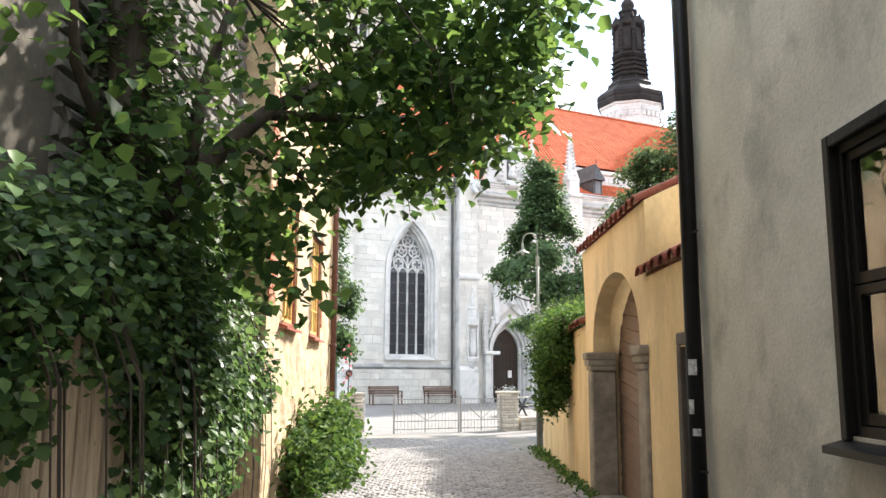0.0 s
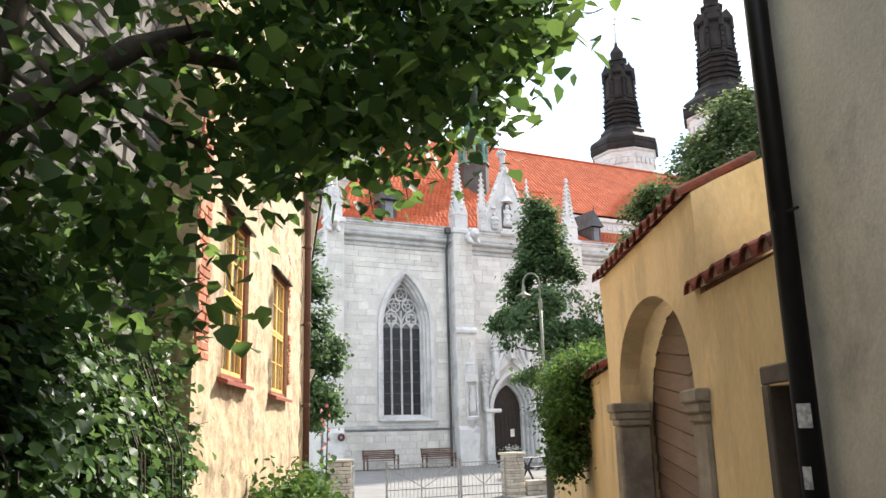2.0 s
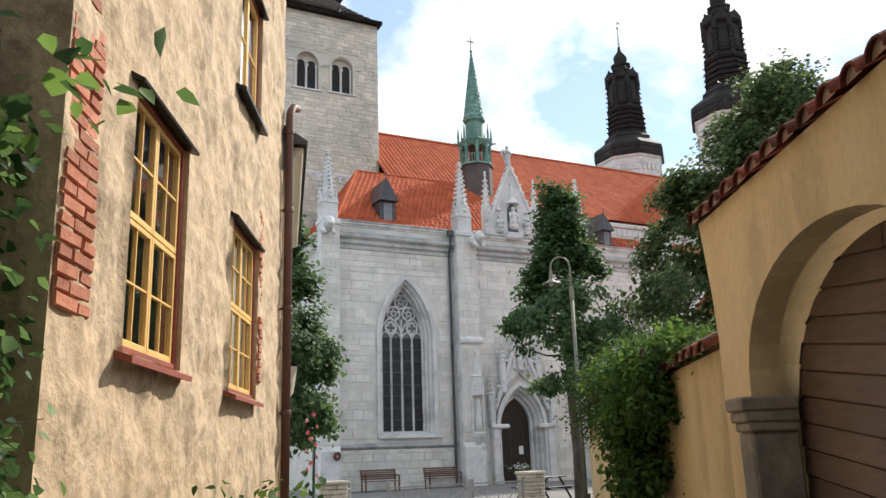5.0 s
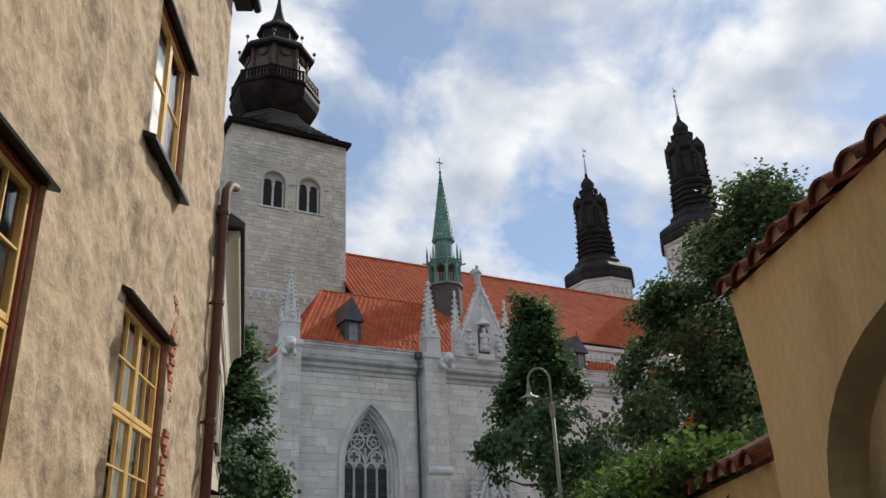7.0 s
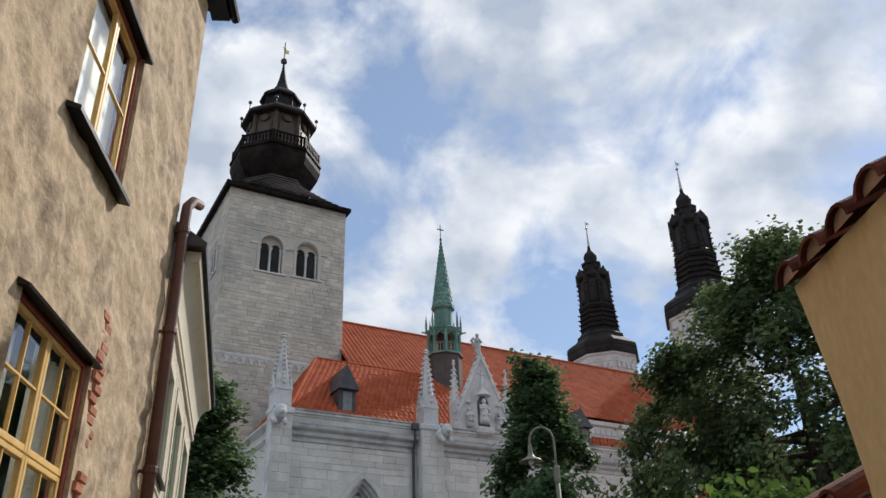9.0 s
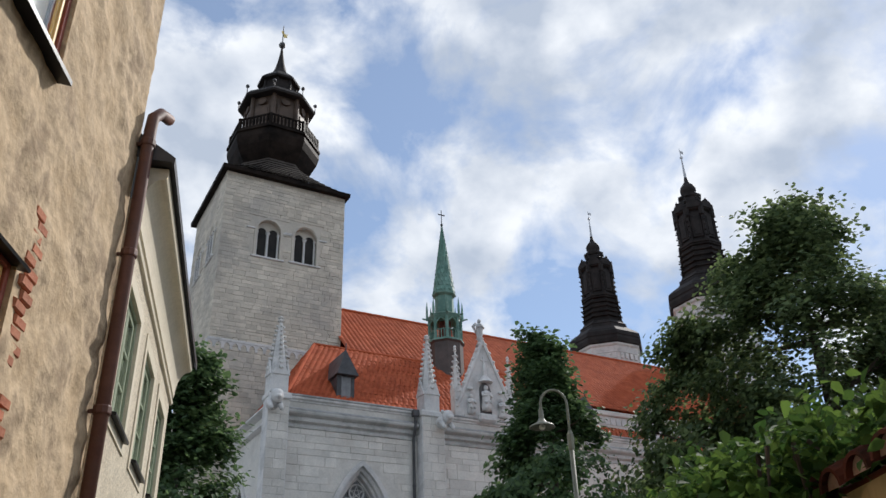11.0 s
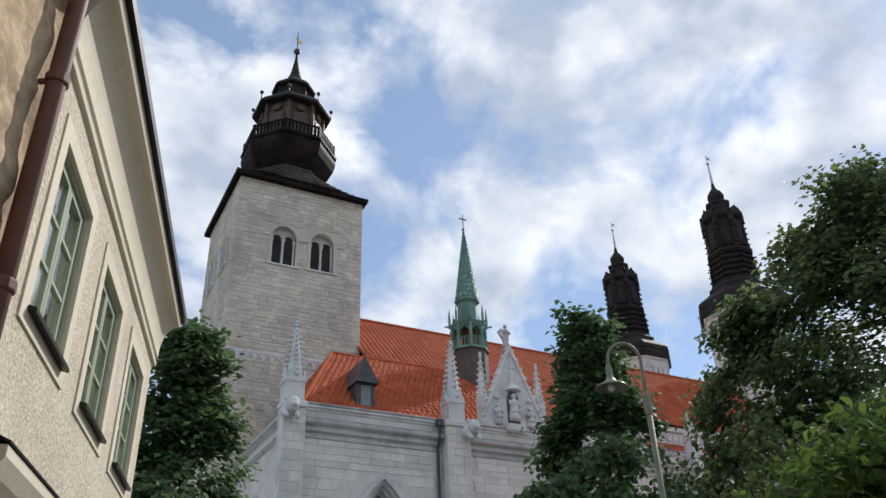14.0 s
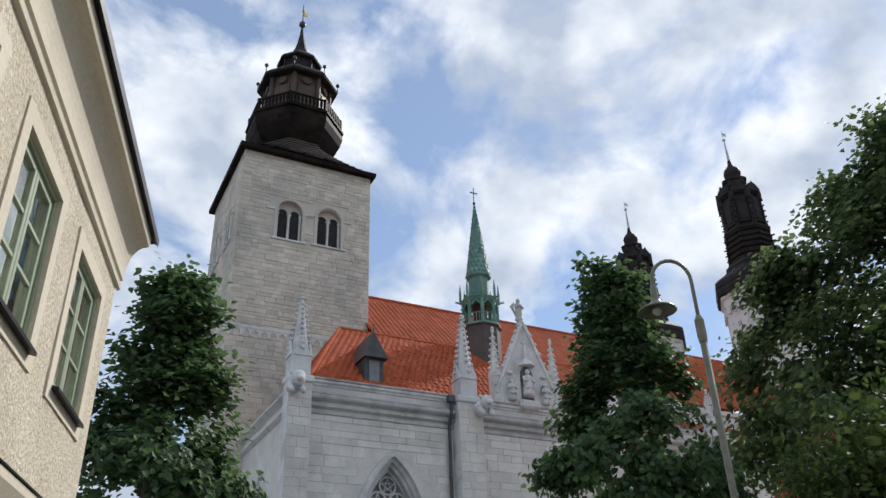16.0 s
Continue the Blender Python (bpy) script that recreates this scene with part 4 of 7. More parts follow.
def roof_slope(p00, p10, p01, p11, label="", du=0.27, dv=0.36, parent=None):
    bm = bmesh.new()
    q = [bm.verts.new(p) for p in (p00, p10, p11, p01)] if (Vector(p01) - Vector(p11)).length > 0.01 else [bm.verts.new(p) for p in (p00, p10, p11)]
    bm.faces.new(q)
    r = cpart("roof", bm, TILE, label, parent)
    vs, fs = pantiles(p00, p10, p01, p11, du, dv)
    tagged(craw("tiles", vs, fs, TILE, r), kind="stuff")
    return r


chapel = roof_slope((14.35, YW + 0.2, 12.3), (29.6, YW + 0.2, 12.3), (16.97, 43.5, 16.5), (29.6, 43.5, 16.5), "bright red pantiled chapel roof")
roof_slope((14.35, 47.5, 12.3), (14.35, YW + 0.2, 12.3), (16.97, 43.55, 16.5), (16.97, 43.5, 16.5), "")
roof_slope((29.6, 47.5, 12.3), (16.97, 47.5, 12.3), (29.6, 43.5, 16.5), (16.97, 43.5, 16.5), "", 0.6, 0.8)
roof_slope((29.6, YW + 0.2, 12.3), (41.9, YW + 0.2, 12.3), (29.6, 44.2, 14.6), (41.9, 44.2, 14.6), "red pantiled aisle roof")
nave = roof_slope((19.6, 43.6, 15.5), (51.0, 43.6, 15.5), (19.6, 50.5, 21.95), (51.0, 50.5, 21.95), "long red pantiled nave roof", 0.30, 0.40)
roof_slope((51.0, 57.4, 15.5), (19.6, 57.4, 15.5), (51.0, 50.5, 21.95), (19.6, 50.5, 21.95), "", 0.8, 1.0)
bm = bmesh.new()
tube(bm, [(16.97, 43.5, 16.52), (29.6, 43.5, 16.52)], 0.09, 8)
tube(bm, [(14.35, YW + 0.2, 12.36), (16.97, 43.5, 16.52)], 0.09, 8)
tube(bm, [(19.6, 50.5, 22.02), (51.0, 50.5, 22.02)], 0.10, 8)
cpart("ridge_tiles", bm, TILE)
bm = bmesh.new()
box(bm, 19.6, 50.9, 44.1, 57, 8, 15.45)
box(bm, 29.5, 46.5, 43.75, 44.1, 13.5, 15.1)
box(bm, 29.5, 46.5, 43.6, 44.1, 15.1, 15.4, 0.05)
cpart("nave_wall", bm, LIME, "white limestone clerestory wall under the nave eaves")
bm = bmesh.new()
for i in range(40):
    prism(bm, arch(29.8 + i * 0.42, 0.16, 14.6, 14.85, 15.03, 4), 43.70, 43.76, "y")
cpart("arcade_frieze", bm, LIME_TRIM)
bm = bmesh.new()
prism(bm, [(YW + 0.3, 12.2), (43.5, 16.45), (47, 12.5), (47, 12.2)], 29.5, 29.6, "x")
cpart("gable_wall", bm, LIME)


def dormer(cx, y, z, s=1.0):
    bm = bmesh.new()
    box(bm, cx - 0.38 * s, cx + 0.38 * s, y, y + 2.4, z, z + 1.25 * s, 0.02)
    d = cpart("dormer", bm, LEAD, "dark lead-clad roof dormer with a steep cap")
    bm = bmesh.new()
    zt = z + 1.2 * s
    f = [(cx - 0.47 * s, zt - 0.14), (cx + 0.47 * s, zt - 0.14), (cx, zt + 1.05 * s)]
    lo = [bm.verts.new((x, y - 0.25, zz)) for x, zz in f[:2]] + [bm.verts.new((cx, y + 0.1, zt + 1.05 * s))]
    hi = [bm.verts.new((x, y + 2.6, zz)) for x, zz in f]
    for q in ((lo[0], lo[1], lo[2]), (lo[0], lo[2], hi[2], hi[0]), (lo[1], hi[1], hi[2], lo[2]), (lo[0], hi[0], hi[1], lo[1])):
        bm.faces.new(q)
    bmesh.ops.recalc_face_normals(bm, faces=bm.faces[:])
    cpart("cap", bm, LEAD, "", d)
    bm = bmesh.new()
    tube(bm, [(cx, y + 0.1, zt + s), (cx, y + 0.1, zt + 1.32 * s)], 0.025, 6)
    cpart("finial", bm, LEAD, "", d)
    bm = bmesh.new()
    box(bm, cx - 0.2 * s, cx + 0.2 * s, y - 0.03, y + 0.02, z + 0.1, z + 1.0 * s)
    cpart("shutter", bm, surface("grey_shutter", (0.16, 0.17, 0.18), (0.22, 0.23, 0.24), 5, 0.6, 0.1, 30, vary=0), "pale grey shutter", d)


dormer(17.25, 39.95, 12.60, 1.1)
dormer(31.3, 40.6, 12.75, 0.95)

# blind side window in the chapel's west wall
WS = Matrix.Translation((13.9, 43.4, 0)) @ Matrix.Rotation(-math.pi / 2, 4, "Z")
for dh_, ya, yb in ((0.12, -0.12, 0.05), (-0.08, -0.06, 0.05)):
    o, n_ = arch(0, 1.3 + dh_, 2.3, 6.9, 9.6 + dh_ * 1.25, 12), arch(0, 1.12 + dh_, 2.3, 6.9, 9.6 + (dh_ - 0.18) * 1.25, 12)
    bm = bmesh.new()
    ring = o + n_[::-1]
    lo, hi = [bm.verts.new((x, ya, z)) for x, z in ring], [bm.verts.new((x, yb, z)) for x, z in ring]
    k = len(ring)
    for a in range(len(o) - 1):
        bm.faces.new((lo[a], lo[a + 1], lo[k - 2 - a], lo[k - 1 - a]))
    for a in range(k):
        bm.faces.new((lo[a], hi[a], hi[(a + 1) % k], lo[(a + 1) % k]))
    bmesh.ops.recalc_face_normals(bm, faces=bm.faces[:])
    bmesh.ops.transform(bm, matrix=WS, verts=bm.verts[:])
    cpart("window_surround", bm, LIME_TRIM)
bm = bmesh.new()
prism(bm, arch(0, 1.05, 2.35, 6.9, 9.3, 12), -0.02, 0.05, "y")
bmesh.ops.transform(bm, matrix=WS, verts=bm.verts[:])
west_win = cpart("window", bm, CHGLASS, "tall pointed window with dark glass")
for x in (-0.52, 0.0, 0.52):
    bm = bmesh.new()
    box(bm, x - 0.05, x + 0.05, -0.08, 0.0, 2.35, 7.6)
    bmesh.ops.transform(bm, matrix=WS, verts=bm.verts[:])
    cpart("mullion", bm, LIME_TRIM, "", west_win)

# ---- west tower ----
TX0, TX1, TY0, TY1, TZ = 12.60, 19.72, 47.0, 53.9, 27.85
def round_arch(cx, hw, z0, zs, n=10):
    return [(cx - hw, z0)] + [(cx - hw * math.cos(math.pi * i / n), zs + hw * math.sin(math.pi * i / n)) for i in range(n + 1)] + [(cx + hw, z0)]


bm = bmesh.new()
holed(bm, [(TX0, -0.3), (TX1, -0.3), (TX1, TZ), (TX0, TZ)], [round_arch(bx, 0.70, 22.66, 24.28) for bx in (15.25, 17.42)], TY0, TY0 + 0.5)
box(bm, TX0, TX1, TY0 + 0.5, TY1, -0.3, TZ)
tower = cpart("tower", bm, TOWER, "tall square limestone west tower")
BELL = [(15.25, 22.72), (17.42, 22.78)]


def bell_skip(x, z, w, h):
    return any(abs(x - bx) < 0.8 + w / 2 and z + h / 2 > bz and z - h / 2 < bz + 2.4 for bx, bz in BELL)


def bell_skip_w(x, z, w, h):
    return any(abs(x - bx) < 0.72 + w / 2 and z + h / 2 > 22.75 and z - h / 2 < 24.9 for bx in (-1.4, 1.4))


items = []
for x, z, w, h in courses(TX0 - 0.03, TX1 + 0.03, 9, TZ - 0.2, 0.15, 0.30, 0.22, 0.8, RNG, bell_skip):
    items.append((Matrix.Translation((x, TY0 + RNG.uniform(-0.012, 0.006), z)), w, h, 0.03))
RW = Matrix.Rotation(-math.pi / 2, 4, "Z")
for x, z, w, h in courses(-3.45, 3.45, 9, TZ - 0.2, 0.15, 0.30, 0.22, 0.8, RNG, bell_skip_w):
    items.append((Matrix.Translation((TX0 + RNG.uniform(-0.012, 0.006), 50.45 - x, z)) @ RW, w, h, 0.03))
vs, fs = plates_joined(items, 0.012, 0.008, RNG)
tagged(craw("stones", vs, fs, TOWER_I, tower), kind="stuff")


def bell_opening(m, parent, deep=0.0):
    """A twin round-headed bell opening under one arch, in the plane y = 0."""
    def put(name, bm, mat, lab=""):
        bmesh.ops.transform(bm, matrix=m, verts=bm.verts[:])
        return cpart(name, bm, mat, lab, parent)
    bm = bmesh.new()
    o, n_ = round_arch(0, 0.74, 0, 1.5), round_arch(0, 0.6, 0, 1.5)
    ring = o + n_[::-1]
    lo, hi = [bm.verts.new((x, -0.06 - deep, z)) for x, z in ring], [bm.verts.new((x, 0.1 - deep, z)) for x, z in ring]
    k = len(ring)
    for a in range(len(o) - 1):
        bm.faces.new((lo[a], lo[a + 1], lo[k - 2 - a], lo[k - 1 - a]))
    for a in range(k):
        bm.faces.new((lo[a], hi[a], hi[(a + 1) % k], lo[(a + 1) % k]))
    bmesh.ops.recalc_face_normals(bm, faces=bm.faces[:])
    w = put("bell_opening", bm, TOWER, "twin round-arched bell opening")
    bm = bmesh.new()
    prism(bm, round_arch(0, 0.6, 0, 1.5), -0.012, 0.05, "y")
    ob = put("tympanum", bm, TOWER)
    for s in (-1, 1):
        bm = bmesh.new()
        # solid near-black slab painted in for the depth of the open light
        prism(bm, round_arch(s * 0.29, 0.225, 0.02, 1.50), -0.03, 0.0, "y")
        put("dark_light", bm, SHADE_BLACK, "near-black slab for the shade in the bell opening")
    bm = bmesh.new()
    lathe(bm, [(0.1, 0.02), (0.06, 0.15), (0.06, 1.32), (0.13, 1.48)], 8, 0, -0.06)
    for s in (-1, 1):
        lathe(bm, [(0.07, 0.02), (0.05, 0.15), (0.05, 1.32), (0.09, 1.48)], 8, s * 0.55, -0.06)
    put("shaft", bm, LIME_TRIM)
    bm = bmesh.new()
    box(bm, -0.85, 0.85, -0.09 - deep, 0.05, -0.1, 0.0, 0.02)
    put("string", bm, LIME_TRIM)
    for s in (-1, 1):
        bm = bmesh.new()
        box(bm, min(s * 0.7, s * 1.15), max(s * 0.7, s * 1.15), -0.07 - deep, 0.05 - deep, 1.45, 1.55, 0.02)
        put("string", bm, LIME_TRIM)


for bx, bz in BELL:
    bell_opening(Matrix.Translation((bx, TY0 + 0.30, bz - 0.08)) @ Matrix.Scale(1.12, 4), tower, 0.30 / 1.12)
for q in (-1.4, 1.4):
    bell_opening(Matrix.Translation((TX0 - 0.01, 50.45 + q, 22.85)) @ RW, tower)
bm = bmesh.new()
box(bm, TX0 - 0.1, TX1 + 0.1, TY0 - 0.1, TY0 + 0.1, 17.35, 17.5, 0.02)
for i in range(17):
    x = TX0 + 0.04 + i * 0.44
    prism(bm, [(x - 0.22, 17.36), (x - 0.22, 17.0), (x - 0.15, 16.95), (x - 0.15, 17.15), (x - 0.08, 17.27), (x, 17.3), (x + 0.08, 17.27), (x + 0.15, 17.15), (x + 0.15, 16.95), (x + 0.22, 17.0), (x + 0.22, 17.36)], TY0 - 0.08, TY0 + 0.02, "y")
cpart("arch_frieze", bm, LIME_TRIM, "", tower)
# skirt roof, bulb, balcony, drum, roofs, ball and vane
tcx, tcy = 16.10, (TY0 + TY1) / 2
bm = bmesh.new()
oct_ = [(math.cos(math.pi / 8 + k * math.pi / 4), math.sin(math.pi / 8 + k * math.pi / 4)) for k in range(8)]


def oct_ring(bm, r, z, square=0.0, hx=4.0, hy=3.75):
    out = []
    for k, (c, s) in enumerate(oct_):
        sx, sy = (1 if c > 0 else -1) * hx, (1 if s > 0 else -1) * hy
        out.append(bm.verts.new((tcx + (c * r) * (1 - square) + sx * square, tcy + (s * r) * (1 - square) + sy * square, z)))
    return out


def stack(bm, rings):
    for a, b in zip(rings, rings[1:]):
        for k in range(8):
            bm.faces.new((a[k], a[(k + 1) % 8], b[(k + 1) % 8], b[k]))


rows = 11
for j in range(rows):
    t0, t1 = j / rows, (j + 1) / rows
    def spec_(t, lift):
        e = 1 - t
        sq = max(0.0, (1 - t * 1.25))
        hx = 3.78 - 1.5 * t
        return sq, hx, 27.78 + 2.45 * (0.6 * t + 0.4 * t * t) + lift
    a, b = spec_(t0, 0.05), spec_(t1, 0.0)
    r0, r1 = oct_ring(bm, 4.2 - 2.0 * t0, a[2], a[0], a[1] + 0.04, a[1] + 0.0), oct_ring(bm, 4.2 - 2.0 * t1, b[2], b[0], b[1], b[1] - 0.05)
    stack(bm, [r0, r1])
    cpart("skirt_roof_course", bm, CAPROOF, "weathered boarded skirt roof", tower)
    bm = bmesh.new()
bm.free()
bm = bmesh.new()
stack(bm, [oct_ring(bm, 3, 27.62, 1, 3.4, 3.4), oct_ring(bm, 3, 27.60, 1, 3.84, 3.84), oct_ring(bm, 3, 27.84, 1, 3.86, 3.86), oct_ring(bm, 3, 27.84, 1, 3.3, 3.1)])
cpart("eaves_board", bm, CAPWOOD, "", tower)
bm = bmesh.new()
lathe(bm, [(2.05, 29.4), (2.12, 29.95), (2.2, 30.05), (2.2, 30.15), (2.5, 30.6), (2.78, 31.15), (2.92, 31.65), (2.92, 31.95), (2.86, 31.98), (2.86, 32.1), (2.98, 32.13), (2.98, 32.28), (2.75, 32.32), (1.9, 32.34)], 8, tcx, tcy, math.pi / 8)
cpart("bulb", bm, CAPWOOD, "dark tarred timber bulb", tower)
bm = bmesh.new()
for z, r, w in ((32.42, 2.78, 0.06), (33.14, 2.76, 0.07)):
    pts = [(tcx + r * c, tcy + r * s, z) for c, s in oct_] + [(tcx + r * oct_[0][0], tcy + r * oct_[0][1], z)]
    for p, q in zip(pts, pts[1:]):
        tube(bm, [p, q], w, 4)
for k in range(8):
    p, q = Vector((oct_[k][0], oct_[k][1], 0)) * 2.76, Vector((oct_[(k + 1) % 8][0], oct_[(k + 1) % 8][1], 0)) * 2.76
    for i in range(9):
        c = p.lerp(q, i / 9)
        lathe(bm, [(0.08 if i else 0.12, 32.3), (0.06 if i else 0.12, 32.6), (0.09 if i else 0.12, 32.8), (0.06 if i else 0.12, 33.2)], 4, tcx + c.x, tcy + c.y)
cpart("balcony_rail", bm, CAPWOOD, "turned timber balcony railing", tower)
bm = bmesh.new()
lathe(bm, [(2.0, 32.3), (1.95, 35.3), (2.3, 35.4)], 8, tcx, tcy, math.pi / 8)
drum_parts = []
for k in range(8):
    b2 = bmesh.new()
    lathe(b2, [(0.16, 32.3), (0.14, 35.3)], 6, tcx + 1.98 * oct_[k][0], tcy + 2.03 * oct_[k][1])
    drum_parts.append(("post", b2))
    mid = Vector((oct_[k][0] + oct_[(k + 1) % 8][0], oct_[k][1] + oct_[(k + 1) % 8][1], 0)).normalized()
    q = Matrix.Translation((tcx + mid.x * 1.85, tcy + mid.y * 1.85, 0)) @ Matrix.Rotation(math.atan2(mid.y, mid.x) + math.pi / 2, 4, "Z")
    b2 = bmesh.new()
    box(b2, -0.52, 0.52, -0.06, 0.02, 32.6, 34.5, 0.02)
    box(b2, -0.40, 0.40, -0.10, 0.02, 32.7, 34.3, 0.02)
    box(b2, -0.72, -0.60, -0.08, 0.02, 32.4, 35.2, 0.02)
    box(b2, 0.60, 0.72, -0.08, 0.02, 32.4, 35.2, 0.02)
    prism(b2, [(0.30 * math.cos(a), 34.85 + 0.26 * math.sin(a)) for a in np.linspace(0, 5.76, 12)], -0.12, 0.02, "y")
    bmesh.ops.transform(b2, matrix=q, verts=b2.verts[:])
    drum_parts.append(("panel", b2))
cpart("drum", bm, surface("brown_cap_boards", (0.055, 0.036, 0.024), (0.095, 0.062, 0.042), 1.5, 0.6, 0.4, 10, vary=0), "brown panelled timber drum", tower)
for nm_, b2 in drum_parts:
    cpart(nm_, b2, bpy.data.materials["brown_cap_boards"], "", tower)
bm = bmesh.new()
lathe(bm, [(2.0, 35.3), (2.5, 35.28), (2.55, 35.42), (2.25, 35.8), (1.8, 36.15), (1.45, 36.32), (1.28, 36.36)], 8, tcx, tcy, math.pi / 8)
lathe(bm, [(1.24, 36.3), (1.24, 36.55), (1.14, 36.6), (1.12, 37.4)], 8, tcx, tcy, math.pi / 8)
for k in range(8):
    lathe(bm, [(0.1, 36.5), (0.09, 37.45)], 5, tcx + 1.14 * oct_[k][0], tcy + 1.14 * oct_[k][1])
lathe(bm, [(1.08, 37.4), (1.42, 37.42), (1.45, 37.54), (1.2, 37.85), (0.92, 38.12), (0.62, 38.42), (0.42, 38.85), (0.26, 39.5), (0.13, 40.3), (0.06, 40.95), (0.05, 41.2)], 8, tcx, tcy, math.pi / 8)
cpart("cap_roof", bm, TAR, "dark shingled double cap", tower)
bm = bmesh.new()
ball(bm, (tcx, tcy, 41.2), 0.24)
tube(bm, [(tcx, tcy, 41.3), (tcx, tcy, 43.0)], 0.035, 6)
for k in range(8):
    x, y = tcx + 2.5 * oct_[k][0], tcy + 2.5 * oct_[k][1]
    b2 = bmesh.new()
    tube(b2, [(x, y, 35.4), (x, y, 35.95)], 0.03, 5)
    ball(b2, (x, y, 36.0), 0.13, seg=8)
    cpart("eaves_ball", b2, LEAD, "", tower, True)
cpart("ball_finial", bm, LEAD, "", tower, True)
bm = bmesh.new()
prism(bm, [(0.05, 42.0), (0.1, 41.85), (0.5, 41.95), (0.4, 42.15), (0.55, 42.4), (0.3, 42.3), (0.15, 42.35), (0.05, 42.7), (-0.2, 42.6), (-0.1, 42.3)], -0.02, 0.02, "y")
bmesh.ops.scale(bm, vec=(0.65, 1, 0.7), space=Matrix.Translation((0, 0, -42.2)), verts=bm.verts[:])
bmesh.ops.translate(bm, verts=bm.verts[:], vec=(tcx, tcy, 0))
cpart("weathercock", bm, GOLD, "gilded weathercock", tower)

# ---- green copper ridge turret ----
fx, fyy = 24.45, 43.5
bm = bmesh.new()
lathe(bm, [(0.95, 14.5), (0.95, 17.6), (1.05, 17.7)], 8, fx, fyy, math.pi / 8)
fleche = cpart("ridge_turret_base", bm, surface("brown_lead", (0.05, 0.038, 0.034), (0.085, 0.065, 0.058), 2, 0.55, 0.2, 15, vary=0), "dark lead-clad base of the ridge turret")
bm = bmesh.new()
lathe(bm, [(1.02, 17.7), (1.02, 17.82), (0.9, 17.85)], 8, fx, fyy, math.pi / 8)
lathe(bm, [(0.84, 19.0), (0.9, 19.05), (1.0, 19.25), (0.54, 19.5), (0.52, 20.5), (0.68, 20.6), (0.68, 20.72), (0.6, 20.8)], 8, fx, fyy, math.pi / 8)
for k in range(8):
    a = math.pi / 8 + k * math.pi / 4
    c, s = math.cos(a), math.sin(a)
    lathe(bm, [(0.1, 17.8), (0.1, 19.1)], 6, fx + 0.86 * c, fyy + 0.86 * s)
    lathe(bm, [(0.07, 19.1), (0.07, 19.7), (0.005, 20.25)], 5, fx + 0.98 * c, fyy + 0.98 * s)
    tube(bm, [(fx + 0.9 * c, fyy + 0.9 * s, 19.15), (fx + 1.25 * c, fyy + 1.25 * s, 19.22)], 0.05, 5)
    a2 = math.pi / 8 + (k + 1) * math.pi / 4
    p, q = Vector((fx + 0.86 * c, fyy + 0.86 * s, 18.35)), Vector((fx + 0.86 * math.cos(a2), fyy + 0.86 * math.sin(a2), 18.35))
    tube(bm, [p, q], 0.035, 5)
    for i in range(1, 4):
        e = p.lerp(q, i / 4)
        tube(bm, [e, (e.x, e.y, 17.8)], 0.025, 4)
    t = (p + q) / 2
    tube(bm, [(p.x, p.y, 18.75), (t.x, t.y, 19.05), (q.x, q.y, 18.75)], 0.05, 5)
cpart("turret_lantern", bm, COPPER, "open green copper lantern arcade", fleche)
bm = bmesh.new()
lathe(bm, [(0.35, 17.8), (0.35, 19.0)], 8, fx, fyy)
cpart("turret_core", bm, surface("red_core", (0.10, 0.03, 0.02), (0.14, 0.05, 0.03), 2, 0.8, 0.1, 20, vary=0), "", fleche)
verts, faces = [], []
nrow = 16
for j in range(nrow):
    z0, z1 = 20.75 + 4.4 * j / nrow, 20.75 + 4.4 * (j + 1.1) / nrow
    for k in range(16):
        a0, a1 = (k + 0.5 * (j % 2)) * math.pi / 8, (k + 1 + 0.5 * (j % 2)) * math.pi / 8
        r0, r1 = 0.62 * (1 - (z0 - 20.75) / 4.5) + 0.012, max(0.02, 0.62 * (1 - (z1 - 20.75) / 4.5))
        q = len(verts)
        am = (a0 + a1) / 2
        verts += [(fx + r0 * math.cos(a0), fyy + r0 * math.sin(a0), z0 + 0.12), (fx + (r0 + 0.01) * math.cos(am), fyy + (r0 + 0.01) * math.sin(am), z0 - 0.04), (fx + r0 * math.cos(a1), fyy + r0 * math.sin(a1), z0 + 0.12),
                  (fx + r1 * math.cos(a1), fyy + r1 * math.sin(a1), z1), (fx + r1 * math.cos(a0), fyy + r1 * math.sin(a0), z1)]
        faces.append((q, q + 1, q + 2, q + 3, q + 4))
tagged(craw("spire_scales", verts, faces, COPPER, fleche), kind="stuff")
bm = bmesh.new()
lathe(bm, [(0.58, 20.72), (0.03, 25.0)], 16, fx, fyy)
cpart("spire", bm, COPPER, "slender green copper spire", fleche)
bm = bmesh.new()
lathe(bm, [(0.05, 25.1), (0.09, 25.2), (0.03, 25.3), (0.025, 26.2)], 6, fx, fyy)
box(bm, fx - 0.22, fx + 0.22, fyy - 0.02, fyy + 0.02, 25.85, 25.91)
cpart("spire_cross", bm, LEAD, "", fleche)


# ---- east towers with baroque caps ----
def ring_of(bm, build, cx, cy, n=8, turn=0.0):
    """Repeats a small shape, built at the front (facing -y), round an axis."""
    for k in range(n):
        b2 = bmesh.new()
        build(b2)
        bmesh.ops.transform(b2, matrix=Matrix.Translation((cx, cy, 0)) @ Matrix.Rotation(turn + k * 2 * math.pi / n, 4, "Z"), verts=b2.verts[:])
        me = bpy.data.meshes.new("t")
        b2.to_mesh(me)
        b2.free()
        bm.from_mesh(me)
        bpy.data.meshes.remove(me)


